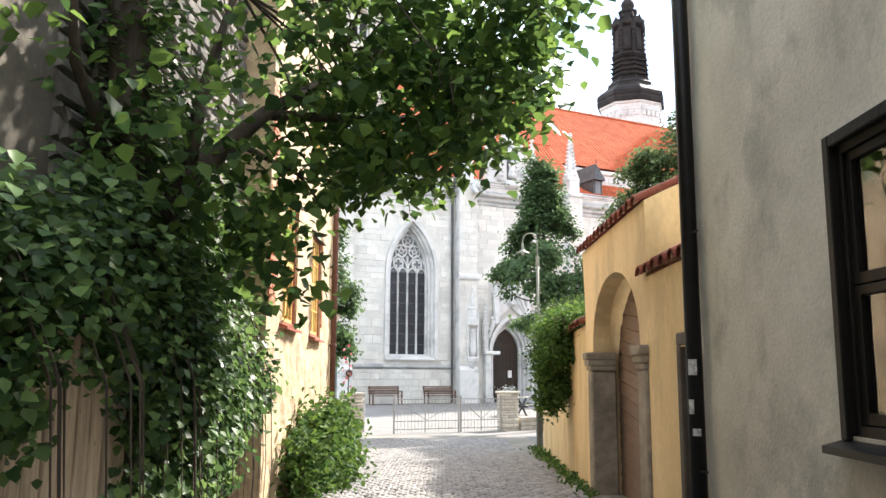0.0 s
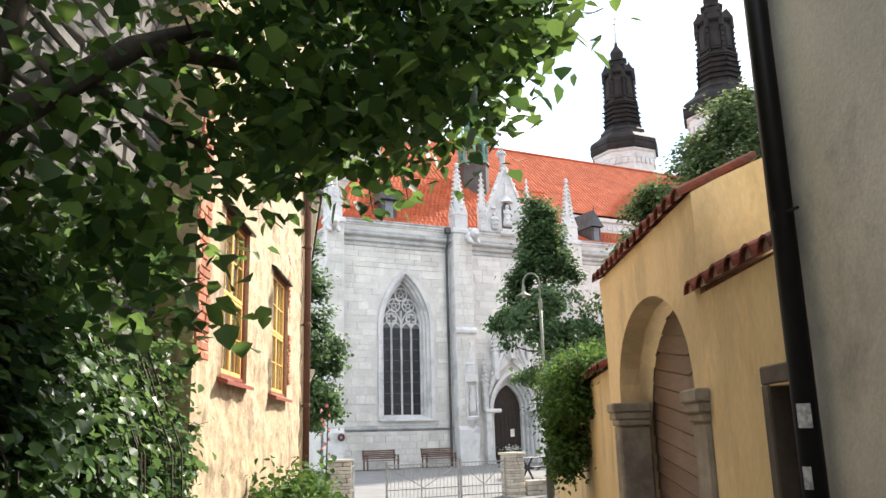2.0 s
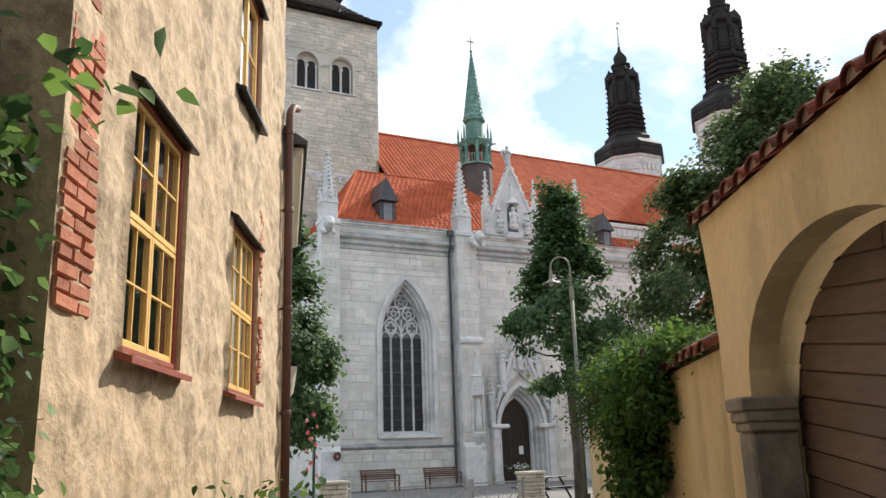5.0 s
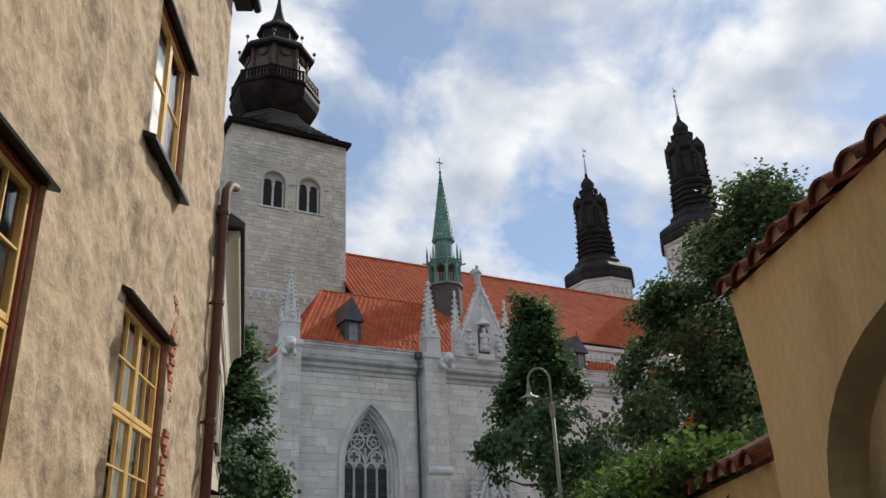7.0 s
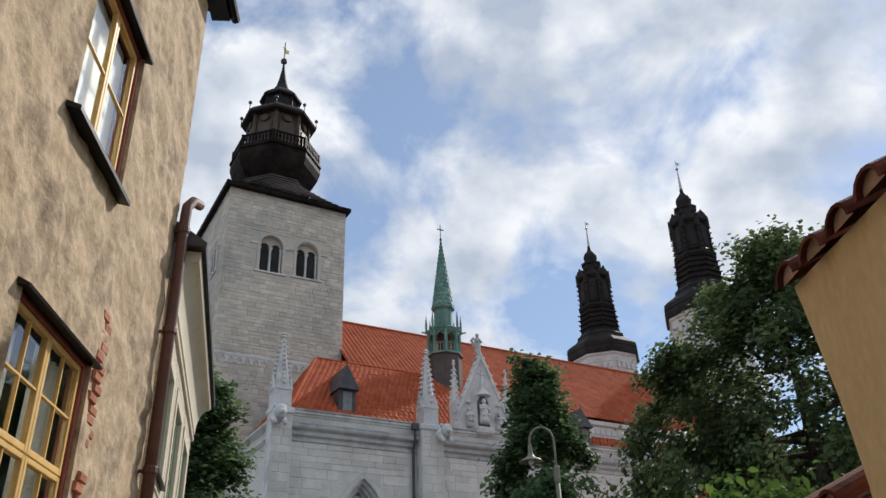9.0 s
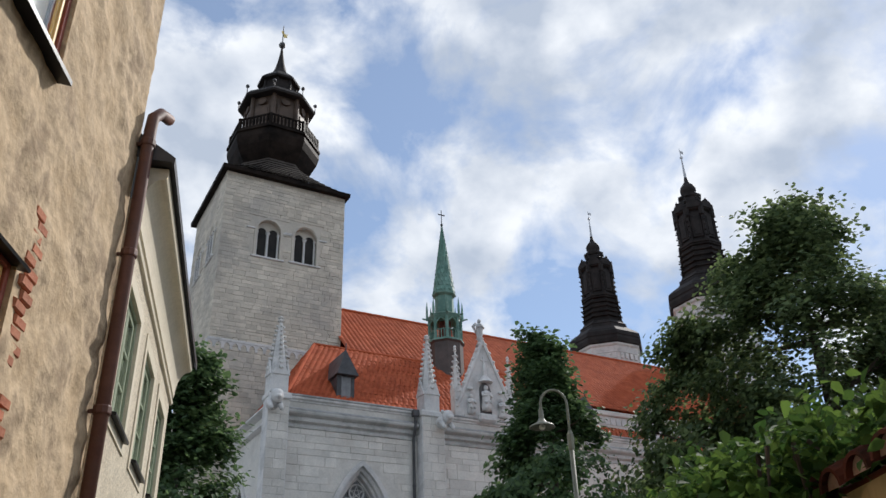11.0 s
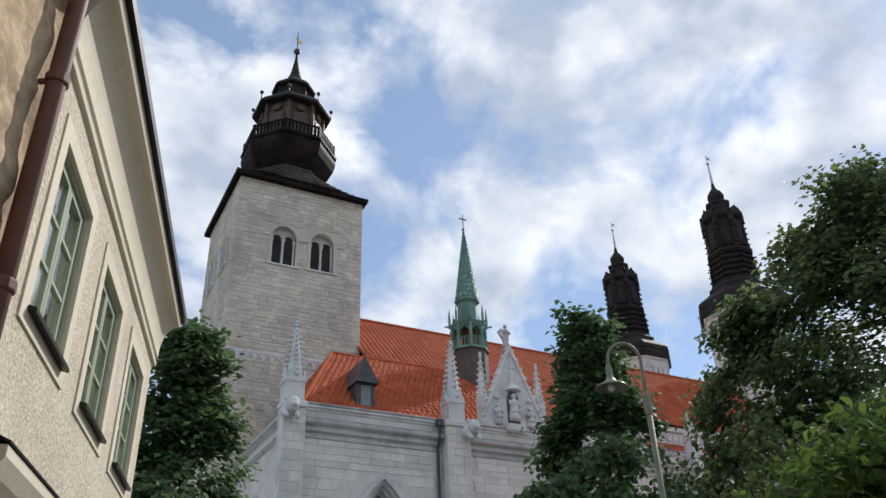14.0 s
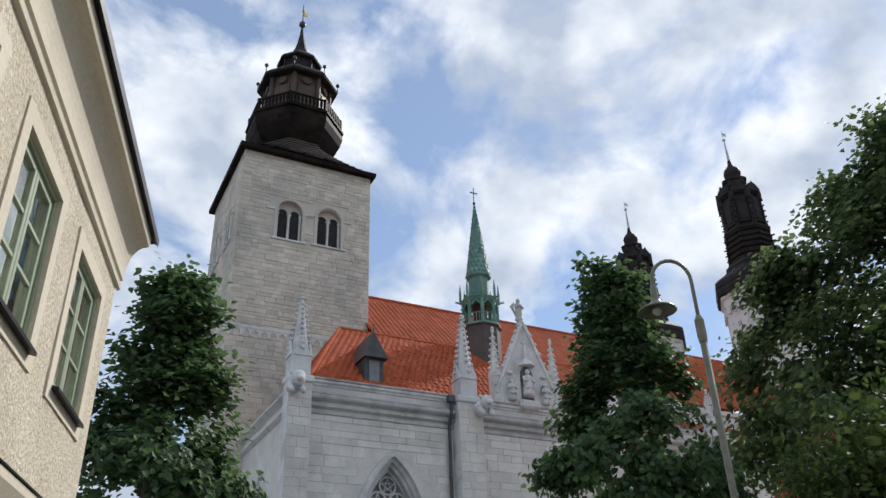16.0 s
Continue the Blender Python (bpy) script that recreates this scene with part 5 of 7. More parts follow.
PALE_METAL = surface("pale_metal", (0.35, 0.36, 0.37), (0.45, 0.46, 0.47), 2, 0.4, 0.1, 20, vary=0, metal=0.6)


def east_tower(cx, cy, dz):
    bm = bmesh.new()
    lathe(bm, [(3.05, -0.3), (3.05, 27.7 + dz), (3.12, 27.72 + dz), (3.12, 28.3 + dz), (3.3, 28.4 + dz), (3.3, 28.75 + dz)], 8, cx, cy, math.pi / 8)

    def flutes(b2):
        for q in (-0.8, -0.27, 0.27, 0.8):
            box(b2, q - 0.16, q + 0.16, -3.0, -2.75, 27.1 + dz, 27.62 + dz)
    ring_of(bm, flutes, cx, cy)
    t = cpart("east_tower", bm, LIME_TRIM, "octagonal pale limestone tower with a dark baroque cap")
    prof = [(3.2, 28.55), (3.52, 28.65), (3.56, 29.0), (3.5, 29.25), (3.56, 29.35), (3.5, 29.75), (3.2, 30.05), (2.7, 30.4), (2.4, 30.65), (2.32, 30.9), (2.36, 31.0), (2.1, 31.2), (1.98, 31.4)]
    z, r = 31.45, 1.92
    for k in range(5):
        prof += [(r - 0.14, z), (r - 0.16, z + 0.36), (r + 0.06, z + 0.40), (r + 0.08, z + 0.48)]
        z += 0.5
        r -= 0.035
    prof += [(1.72, 33.98), (1.86, 34.05), (1.88, 34.2), (1.62, 34.3), (1.5, 34.35), (1.46, 37.2), (1.7, 37.3), (1.72, 37.45), (1.2, 37.7), (0.95, 38.0), (0.9, 38.9), (1.02, 39.0), (1.04, 39.2), (0.6, 39.3)]
    bm = bmesh.new()
    lathe(bm, [(q, h + dz) for q, h in prof], 8, cx, cy, math.pi / 8)
    cpart("cap", bm, TAR, "dark tarred shingled baroque cap", t)
    for k in range(8):
        a = math.pi / 8 + k * math.pi / 4
        c, s_ = math.cos(a), math.sin(a)
        bm = bmesh.new()
        lathe(bm, [(0.2, 34.25 + dz), (0.2, 34.5 + dz), (0.15, 34.55 + dz), (0.14, 36.6 + dz), (0.24, 36.7 + dz), (0.26, 37.4 + dz), (0.2, 37.5 + dz)], 6, cx + 1.56 * c, cy + 1.56 * s_)
        # stepped brackets on the corner
        for h in (34.6, 35.1, 35.6, 36.1, 36.6, 31.85, 32.35, 32.85, 33.35):
            b2 = bmesh.new()
            tube(b2, [(cx + 1.6 * c, cy + 1.6 * s_, h + dz), (cx + (1.84 if h > 34 else 2.04) * c, cy + (1.84 if h > 34 else 2.04) * s_, h + 0.05 + dz)], 0.07, 5)
            cpart("bracket", b2, TAR, "", t)
        cpart("column", bm, TAR, "", t)
        bm = bmesh.new()
        lathe(bm, [(0.12, 38.1 + dz), (0.2, 38.25 + dz), (0.1, 38.4 + dz), (0.13, 38.5 + dz), (0.02, 38.7 + dz)], 8, cx + 1.3 * c, cy + 1.3 * s_)
        cpart("urn", bm, TAR, "", t)
        q = Matrix.Translation((cx, cy, 0)) @ Matrix.Rotation(k * math.pi / 4, 4, "Z")
        bm = bmesh.new()
        box(bm, -0.42, 0.42, -1.52, -1.3, 34.6 + dz, 36.9 + dz, 0.03)
        box(bm, -0.28, 0.28, -1.58, -1.3, 34.8 + dz, 36.6 + dz, 0.03)
        prism(bm, [(0.62 * math.cos(b), 37.4 + dz + 0.75 * math.sin(b)) for b in np.linspace(0, math.pi, 11)], -1.68, -0.8, "y")
        bmesh.ops.transform(bm, matrix=q, verts=bm.verts[:])
        cpart("gablet", bm, TAR, "", t)
    bm = bmesh.new()
    lathe(bm, [(0.62, 39.25 + dz), (0.5, 39.45 + dz), (0.66, 39.7 + dz), (0.7, 40.0 + dz), (0.6, 40.3 + dz), (0.36, 40.6 + dz), (0.2, 40.85 + dz), (0.14, 41.3 + dz)], 12, cx, cy)
    cpart("onion", bm, TAR, "", t, True)
    bm = bmesh.new()
    lathe(bm, [(0.13, 41.2 + dz), (0.045, 43.4 + dz)], 6, cx, cy)
    ball(bm, (cx, cy, 43.45 + dz), 0.14, seg=8)
    box(bm, cx - 0.05, cx + 0.35, cy - 0.02, cy + 0.02, 43.95 + dz, 44.2 + dz)
    tube(bm, [(cx, cy, 43.4 + dz), (cx - 0.05, cy, 44.4 + dz)], 0.03, 5)
    cpart("spirelet", bm, PALE_METAL, "pale metal spirelet and vane", t)


east_tower(53.3, 63.3, 0.0)
east_tower(52.9, 49.6, -1.0)

# ---- the lane's houses and walls ----
def grid_wall(name, y0, y1, z0, z1, holes, step, amp, depth, material, thick=0.45, seed=0.0, coarse=1.6, fine_amp=0.35):
    """A wall in the plane x = 0, facing +x, uneven by amp, with square openings through it."""
    def lines(a, b, cuts):
        n = max(1, round((b - a) / step))
        ls = [a + (b - a) * i / n for i in range(n + 1)]
        for c in cuts:
            k = min(range(len(ls)), key=lambda q: abs(ls[q] - c))
            if 0 < k < len(ls) - 1:
                ls[k] = c
        return sorted(set(ls))
    ys = lines(y0, y1, [q for h in holes for q in h[:2]])
    zs = lines(z0, z1, [q for h in holes for q in h[2:]])
    verts, faces, idx = [], [], {}
    for j, z in enumerate(zs):
        for i, y in enumerate(ys):
            dd = amp * (noise.noise((y * coarse, z * coarse, seed)) + fine_amp * noise.noise((y * 9, z * 9, seed + 9)))
            if any(abs(y - q) < 1e-6 for q in (y0, y1)) or any(abs(z - q) < 1e-6 for q in (z0, z1)):
                dd = 0.0
            if any(h[0] - 1e-6 < y < h[1] + 1e-6 and h[2] - 1e-6 < z < h[3] + 1e-6 for h in holes):
                dd = amp * 0.6
            verts.append((dd, y, z))
    ny = len(ys)
    for j in range(len(zs) - 1):
        for i in range(ny - 1):
            cy, cz = (ys[i] + ys[i + 1]) / 2, (zs[j] + zs[j + 1]) / 2
            if not any(h[0] < cy < h[1] and h[2] < cz < h[3] for h in holes):
                faces.append((j * ny + i, j * ny + i + 1, (j + 1) * ny + i + 1, (j + 1) * ny + i))
    for h in holes:
        k = len(verts)
        for x in (amp * 0.6, -depth):
            verts += [(x, h[0], h[2]), (x, h[1], h[2]), (x, h[1], h[3]), (x, h[0], h[3])]
        for i in range(4):
            faces.append((k + i, k + 4 + i, k + 4 + (i + 1) % 4, k + (i + 1) % 4))
    # back and edges
    k = len(verts)
    for x in (0.0, -thick):
        verts += [(x, y0, z0), (x, y1, z0), (x, y1, z1), (x, y0, z1)]
    for i in range(4):
        faces.append((k + i, k + 4 + i, k + 4 + (i + 1) % 4, k + (i + 1) % 4))
    cuts = [y0] + sorted(q for h in holes for q in h[:2]) + [y1]
    ysb = sorted(set([y0, y1] + [q for h in holes for q in h[:2]]))
    zsb = sorted(set([z0, z1] + [q for h in holes for q in h[2:]]))
    for a, b in zip(ysb, ysb[1:]):
        for c, d in zip(zsb, zsb[1:]):
            if not any(h[0] < (a + b) / 2 < h[1] and h[2] < (c + d) / 2 < h[3] for h in holes):
                k = len(verts)
                verts += [(-thick, a, c), (-thick, a, d), (-thick, b, d), (-thick, b, c)]
                faces.append((k, k + 1, k + 2, k + 3))
    ob = raw(name, verts, faces, material, None, True)
    bm = bmesh.new()
    bm.from_mesh(ob.data)
    bmesh.ops.remove_doubles(bm, verts=bm.verts[:], dist=1e-5)
    bm.to_mesh(ob.data)
    bm.free()
    ob.data.polygons.foreach_set("use_smooth", [len(p.vertices) == 4 and p.area < 0.05 for p in ob.data.polygons])
    return ob


def ring_frame(bm, x0, x1, a, b):
    """A square frame round an opening: a outer, b inner, each (y0, y1, z0, z1)."""
    vs = [[bm.verts.new((x, q[i], q[j])) for i, j in ((0, 2), (1, 2), (1, 3), (0, 3))] for x in (x0, x1) for q in (a, b)]
    for i in range(4):
        j = (i + 1) % 4
        bm.faces.new((vs[0][i], vs[0][j], vs[1][j], vs[1][i]))
        bm.faces.new((vs[2][i], vs[3][i], vs[3][j], vs[2][j]))
        bm.faces.new((vs[0][i], vs[2][i], vs[2][j], vs[0][j]))
        bm.faces.new((vs[1][i], vs[1][j], vs[3][j], vs[3][i]))
    bmesh.ops.recalc_face_normals(bm, faces=bm.faces[:])


def casement(parent, y0, y1, z0, z1, x, frame_mat, sash_mat, cols, tiers, pane_cols, pane_rows, fw=0.045, sw=0.045, bw=0.02, label="", curtain=0.0):
    """A window in an opening of a wall that faces +x: frame, sashes with glazing bars and panes, and a box behind
    painted near-black for an unlit room.
    """
    bm = bmesh.new()
    for a, b, c, d in ((y0, y0 + fw, z0, z1), (y1 - fw, y1, z0, z1), (y0 + fw, y1 - fw, z1 - fw, z1), (y0 + fw, y1 - fw, z0, z0 + fw)):
        box(bm, x - 0.07, x + 0.03, a, b, c, d, 0.004)
    win = part("window", bm, frame_mat, parent, label)
    iy0, iy1, iz0, iz1 = y0 + fw, y1 - fw, z0 + fw, z1 - fw
    cw, th = (iy1 - iy0) / cols, (iz1 - iz0) / tiers
    for c in range(cols):
        for t in range(tiers):
            a, b, e, f = iy0 + c * cw + 0.003, iy0 + (c + 1) * cw - 0.003, iz0 + t * th + 0.003, iz0 + (t + 1) * th - 0.003
            bm = bmesh.new()
            for q in ((a, a + sw, e, f), (b - sw, b, e, f), (a + sw, b - sw, f - sw, f), (a + sw, b - sw, e, e + sw * 1.2)):
                box(bm, x - 0.03, x + 0.012, *q, 0.004)
            pw, ph = (b - a - 2 * sw) / pane_cols, (f - e - 2.2 * sw) / pane_rows
            for i in range(1, pane_cols):
                box(bm, x - 0.02, x + 0.006, a + sw + i * pw - bw / 2, a + sw + i * pw + bw / 2, e + sw * 1.2, f - sw)
            for j in range(1, pane_rows):
                box(bm, x - 0.0205, x + 0.0065, a + sw, b - sw, e + sw * 1.2 + j * ph - bw / 2, e + sw * 1.2 + j * ph + bw / 2)
            part("sash", bm, sash_mat, win)
            for i in range(pane_cols):
                for j in range(pane_rows):
                    bm = bmesh.new()
                    box(bm, x - 0.012, x - 0.008, a + sw + i * pw, a + sw + (i + 1) * pw, e + sw * 1.2 + j * ph, e + sw * 1.2 + (j + 1) * ph)
                    pn = part("pane", bm, GLASS, win)
                    pn.visible_shadow = False
                    pn.rotation_euler = (0, 0, 0)
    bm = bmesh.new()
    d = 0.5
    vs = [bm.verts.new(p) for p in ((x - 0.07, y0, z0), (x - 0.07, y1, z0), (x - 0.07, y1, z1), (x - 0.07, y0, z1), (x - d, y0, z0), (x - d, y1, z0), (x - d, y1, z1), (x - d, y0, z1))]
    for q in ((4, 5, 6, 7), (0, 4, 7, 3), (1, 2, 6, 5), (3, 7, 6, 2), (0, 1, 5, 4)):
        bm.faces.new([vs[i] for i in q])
    part("room_behind", bm, SHADE_BLACK, win)
    if curtain:
        bm = bmesh.new()
        for a, b in ((y0 + fw, y0 + (y1 - y0) * curtain), (y1 - (y1 - y0) * curtain, y1 - fw)):
            n = 14
            top = [bm.verts.new((x - 0.14 + 0.02 * math.sin(i * 1.9), a + (b - a) * i / n, z1 - fw)) for i in range(n + 1)]
            bot = [bm.verts.new((x - 0.14 + 0.02 * math.sin(i * 1.9), a + (b - a) * i / n, z0 + fw)) for i in range(n + 1)]
            for i in range(n):
                bm.faces.new((top[i], top[i + 1], bot[i + 1], bot[i]))
        part("curtain", bm, CURTAIN, win, "pale hanging curtain")
    return win


# stone house in ochre plaster
HM = ST @ pose(-1.80, 9.0, 0, 0, 0, 2.0)
house = thing("house", HM, "old stone house in worn ochre lime plaster with yellow windows", "house")
HW = [(0.0, 1.08, 2.10, 3.62), (2.5, 3.68, 2.08, 3.57), (2.58, 3.62, 4.83, 6.12), (0.55, 0.95, 0.38, 0.95), (2.55, 2.9, 0.42, 0.92)]
w = grid_wall("wall", -0.85, 5.22, -0.3, 8.6, HW, 0.04, 0.034, 0.12, OCHRE, 0.5, 3.0, 3.0, 0.5)
w.parent = house
w["label"] = "uneven ochre lime-plastered wall with bare patches"
house_wall = w
for k, h in enumerate(HW):
    low = k > 2
    wn_ = casement(house, *h, -0.04, YWOOD if low else RWOOD, YWOOD, 2 if not low else 1, 2 if k < 2 else 1, 1 if k == 2 else 2, 2, 0.04, 0.034, 0.012, "yellow-painted small-paned casement in a red-brown frame", 0.36 if k == 1 else 0.0)
    if k == 2:
        # white sheet added behind the panes to imitate the sky reflected in them
        bm = bmesh.new()
        box(bm, -0.135, -0.128, h[0] + 0.05, h[1] - 0.05, h[2] + 0.06, h[3] - 0.04)
        part("roller_blind", bm, WHITE, wn_, "white sheet behind the glass standing in for reflected sky")
    if low:
        continue
    bm = bmesh.new()
    prism(bm, [(-0.06, h[3] + 0.005), (0.07, h[3] - 0.03), (0.075, h[3] - 0.012), (-0.02, h[3] + 0.04)], h[0] - 0.05, h[1] + 0.05, "x")
    bmesh.ops.rotate(bm, verts=bm.verts[:], cent=(0, 0, 0), matrix=Matrix.Rotation(math.pi / 2, 3, "Z"))
    for v in bm.verts:
        v.co.x *= -1
    bmesh.ops.reverse_faces(bm, faces=bm.faces[:])
    part("drip_cap", bm, BLACK, wn_, "black sheet-metal drip cap")
    bm = bmesh.new()
    vs = [bm.verts.new(p) for p in ((-0.05, h[0] - 0.05, h[2] + 0.015), (-0.05, h[1] + 0.05, h[2] + 0.015), (0.09, h[1] + 0.04, h[2] - 0.035), (0.09, h[0] - 0.04, h[2] - 0.035),
                                    (-0.05, h[0] - 0.05, h[2] - 0.03), (-0.05, h[1] + 0.05, h[2] - 0.03), (0.09, h[1] + 0.04, h[2] - 0.07), (0.09, h[0] - 0.04, h[2] - 0.07))]
    for q in ((0, 1, 2, 3), (7, 6, 5, 4), (0, 3, 7, 4), (1, 5, 6, 2), (3, 2, 6, 7), (0, 4, 5, 1)):
        bm.faces.new([vs[i] for i in q])
    bmesh.ops.recalc_face_normals(bm, faces=bm.faces[:])
    part("sill", bm, BLACK if k == 2 else RWOOD, wn_)
# return wall, roof and eaves
bm = bmesh.new()
box(bm, -5, -0.5, 4.75, 5.2, -0.3, 8.6)
box(bm, -5, -0.5, -0.85, -0.4, -0.3, 8.6)
part("gable_wall", bm, OCHRE, house)
bm = bmesh.new()
prism(bm, [(0.22, 8.35), (0.26, 8.42), (-2.6, 12.0), (-5.8, 8.42), (-5.7, 8.3), (-2.6, 11.7), (-0.3, 8.6)], -1.0, 5.5, "y")
part("roof", bm, COPE, house, "red tiled roof with dark eaves")
bm = bmesh.new()
box(bm, 0.0, 0.2, -1.0, 5.45, 8.3, 8.36)
part("eaves_board", bm, DARKWOOD, house)
bm = bmesh.new()
tube(bm, [(0.25, -1.0, 8.36), (0.25, 5.5, 8.36)], 0.05, 8)
part("gutter", bm, BLACK, house)
# bare brick at the window jambs
bk = plate_mesh("brick", 0.24, 0.062, 0.035, 0.008, BRICK, RNG, 0.005)
bks = plate_mesh("brick", 0.13, 0.062, 0.035, 0.008, BRICK, RNG, 0.005)
RX = Matrix.Rotation(math.pi / 2, 4, "Z")
for by, bz0, bz1, bare in ((-0.77, 2.22, 4.6, 1.0), (3.84, 2.3, 4.0, 0.95)):
    z, j = bz0, 0
    while z < bz1:
        run = ((bk, 0.12), (bks, 0.315)) if j % 2 == 0 else ((bks, 0.065), (bk, 0.262))
        for me_, off in run if bare == 1.0 else run[:1]:
            if RNG.random() > bare:
                continue
            ob = new("brick", me_ if bare == 1.0 else bks)
            ob.parent = house_wall
            ob.matrix_basis = Matrix.Translation((0.034 * (noise.noise(((by + 0.1) * 2.6, z * 2.6, 3.0))) - 0.022 + RNG.uniform(-0.004, 0.004), by - 0.06 + off + RNG.uniform(-0.008, 0.008), z)) @ RX @ Matrix.Rotation(RNG.uniform(-0.03, 0.03), 4, "Y")
        z += 0.073
        j += 1
# rain pipe at the corner
rp = thing("drainpipe", ST @ pose(-1.93, 14.18, 0), "rust-brown metal rain pipe on the house corner", "drainpipe")
bm = bmesh.new()
tube(bm, [(0.03, 0, -0.1), (0.03, 0, 5.55), (0.03, 0.02, 5.7), (0.05, 0.12, 5.82), (0.08, 0.26, 5.86)], 0.05, 10)
part("pipe", bm, PIPE_R, rp, smooth=True)
for z in (0.8, 2.0, 3.2, 4.4, 5.4):
    bm = bmesh.new()
    lathe(bm, [(0.058, z), (0.062, z + 0.01), (0.062, z + 0.05), (0.058, z + 0.06)], 10, 0.03, 0)
    box(bm, -0.1, 0.0, -0.01, 0.01, z + 0.015, z + 0.04)
    part("bracket", bm, PIPE_R, rp)

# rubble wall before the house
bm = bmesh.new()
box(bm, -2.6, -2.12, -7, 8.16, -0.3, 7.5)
rub = setting("wall_west", bm, MORTAR, ST, "rough grey rubble stone wall, its colour darkened for the tree's shade", "wall")
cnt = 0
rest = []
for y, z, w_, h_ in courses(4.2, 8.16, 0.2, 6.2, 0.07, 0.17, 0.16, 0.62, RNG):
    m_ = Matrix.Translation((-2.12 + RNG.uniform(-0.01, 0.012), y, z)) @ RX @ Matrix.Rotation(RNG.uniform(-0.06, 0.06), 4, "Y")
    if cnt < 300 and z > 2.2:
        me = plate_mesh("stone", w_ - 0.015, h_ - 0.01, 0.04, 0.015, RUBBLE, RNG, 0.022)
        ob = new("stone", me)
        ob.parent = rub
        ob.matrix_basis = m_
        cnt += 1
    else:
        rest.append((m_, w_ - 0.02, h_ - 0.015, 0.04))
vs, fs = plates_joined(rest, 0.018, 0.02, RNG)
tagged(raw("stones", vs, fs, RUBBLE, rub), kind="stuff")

# old boards under the ivy
bf = thing("board_fence", ST @ pose(-1.78, 3.2, 0), "weathered brown upright boards half hidden by ivy", "fence")
for i in range(9):
    bm = bmesh.new()
    box(bm, -0.02 + RNG.uniform(-0.01, 0.01), 0.015, i * 0.16, i * 0.16 + 0.148, 0.1, 1.7 + RNG.uniform(-0.05, 0.05), 0.006)
    part("board", bm, surface("weathered_board", (0.38, 0.30, 0.21), (0.52, 0.42, 0.31), 5, 0.85, 0.4, 40, (0.12, 0.09, 0.06), 3, 0.6, vary=0.15, stretch=(6, 6, 0.6)) if i == 0 else bpy.data.materials["weathered_board"], bf)

# grey plastered house
RM = ST @ pose(1.86, 0, 0, 0, 0, 180)
grey = thing("grey_house", RM, "grey roughly plastered house with a near-black framed window", "house")
w = grid_wall("wall", -5.92, 6.5, -0.3, 7.5, [(-3.74, -2.46, 1.28, 2.63)], 0.12, 0.02, 0.14, GREYP, 0.5, 12.0, 0.9)
w.parent = grey
gw_ = casement(grey, -3.74, -2.46, 1.28, 2.63, -0.03, BLACKWOOD, BLACKWOOD, 2, 2, 1, 1, 0.05, 0.045, 0.02, "near-black framed window with old glass")
bm = bmesh.new()
prism(bm, [(-0.06, 1.28), (0.12, 1.235), (0.12, 1.20), (-0.06, 1.22)], -3.81, -2.39, "y")
part("sill", bm, BLACK, gw_, "dark metal window sill")
for a, b, c, d in ((-3.79, -3.73, 1.26, 2.68), (-2.47, -2.41, 1.26, 2.68), (-3.73, -2.47, 2.62, 2.68)):
    bm = bmesh.new()
    box(bm, -0.03, 0.04, a, b, c, d, 0.006)
    part("architrave", bm, BLACKWOOD, gw_)
bm = bmesh.new()
box(bm, -5, -0.5, -5.92, -5.5, -0.3, 7.5)
part("end_wall", bm, GREYP, grey)
bm = bmesh.new()
prism(bm, [(0.35, 7.45), (0.35, 7.55), (-2.5, 10), (-5.4, 7.55), (-5.3, 7.4)], -6.1, 6.5, "y")
part("roof", bm, COPE, grey)
dp = thing("drainpipe", ST @ pose(1.79, 5.82, 0), "black square-shouldered rain pipe with torn stickers", "drainpipe")
bm = bmesh.new()
tube(bm, [(0, 0, 0.05), (0, 0, 7.3)], 0.058, 12)
part("pipe", bm, BLACK, dp, smooth=True)
for z in (0.88, 2.55, 4.6):
    bm = bmesh.new()
    lathe(bm, [(0.058, z), (0.058, z + 0.03)], 10, 0, 0)
    tube(bm, [(0, -0.05, z + 0.015), (0.02, -0.14, z + 0.015)], 0.008, 6)
    part("bracket", bm, BLACK, dp)
for z0_, z1_, a0, a1 in ((1.55, 1.66, 3.6, 4.7), (1.28, 1.38, 3.5, 4.2), (1.13, 1.18, 3.9, 4.9)):
    bm = bmesh.new()
    lo = [bm.verts.new((0.0595 * math.cos(a0 + (a1 - a0) * i / 6), 0.0595 * math.sin(a0 + (a1 - a0) * i / 6), z0_)) for i in range(7)]
    hi = [bm.verts.new((0.0595 * math.cos(a0 + (a1 - a0) * i / 6), 0.0595 * math.sin(a0 + (a1 - a0) * i / 6), z1_)) for i in range(7)]
    for i in range(6):
        bm.faces.new((lo[i], lo[i + 1], hi[i + 1], hi[i]))
    part("sticker", bm, surface("torn_sticker", (0.25, 0.25, 0.25), (0.65, 0.65, 0.63), 30, 0.7, 0.0, 60, vary=0) if z0_ > 1.5 else bpy.data.materials["torn_sticker"], dp, "torn pale sticker")

# yellow garden wall with the gate
GM = ST @ pose(1.87, 0, 0)
FLIP = Matrix(((0, 1, 0, 0), (1, 0, 0, 0), (0, 0, 1, 0), (0, 0, 0, 1)))     # outline (v, z), depth u


def wall_slab(outer, holes, a, b):
    bm = bmesh.new()
    holed(bm, outer, holes, a, b)
    bmesh.ops.transform(bm, matrix=FLIP, verts=bm.verts[:])
    bmesh.ops.recalc_face_normals(bm, faces=bm.faces[:])
    return bm


def bend(v):
    """How far the low wall stands outside the lane's straight edge."""
    return max(0.0, v - 10.7) * 0.044


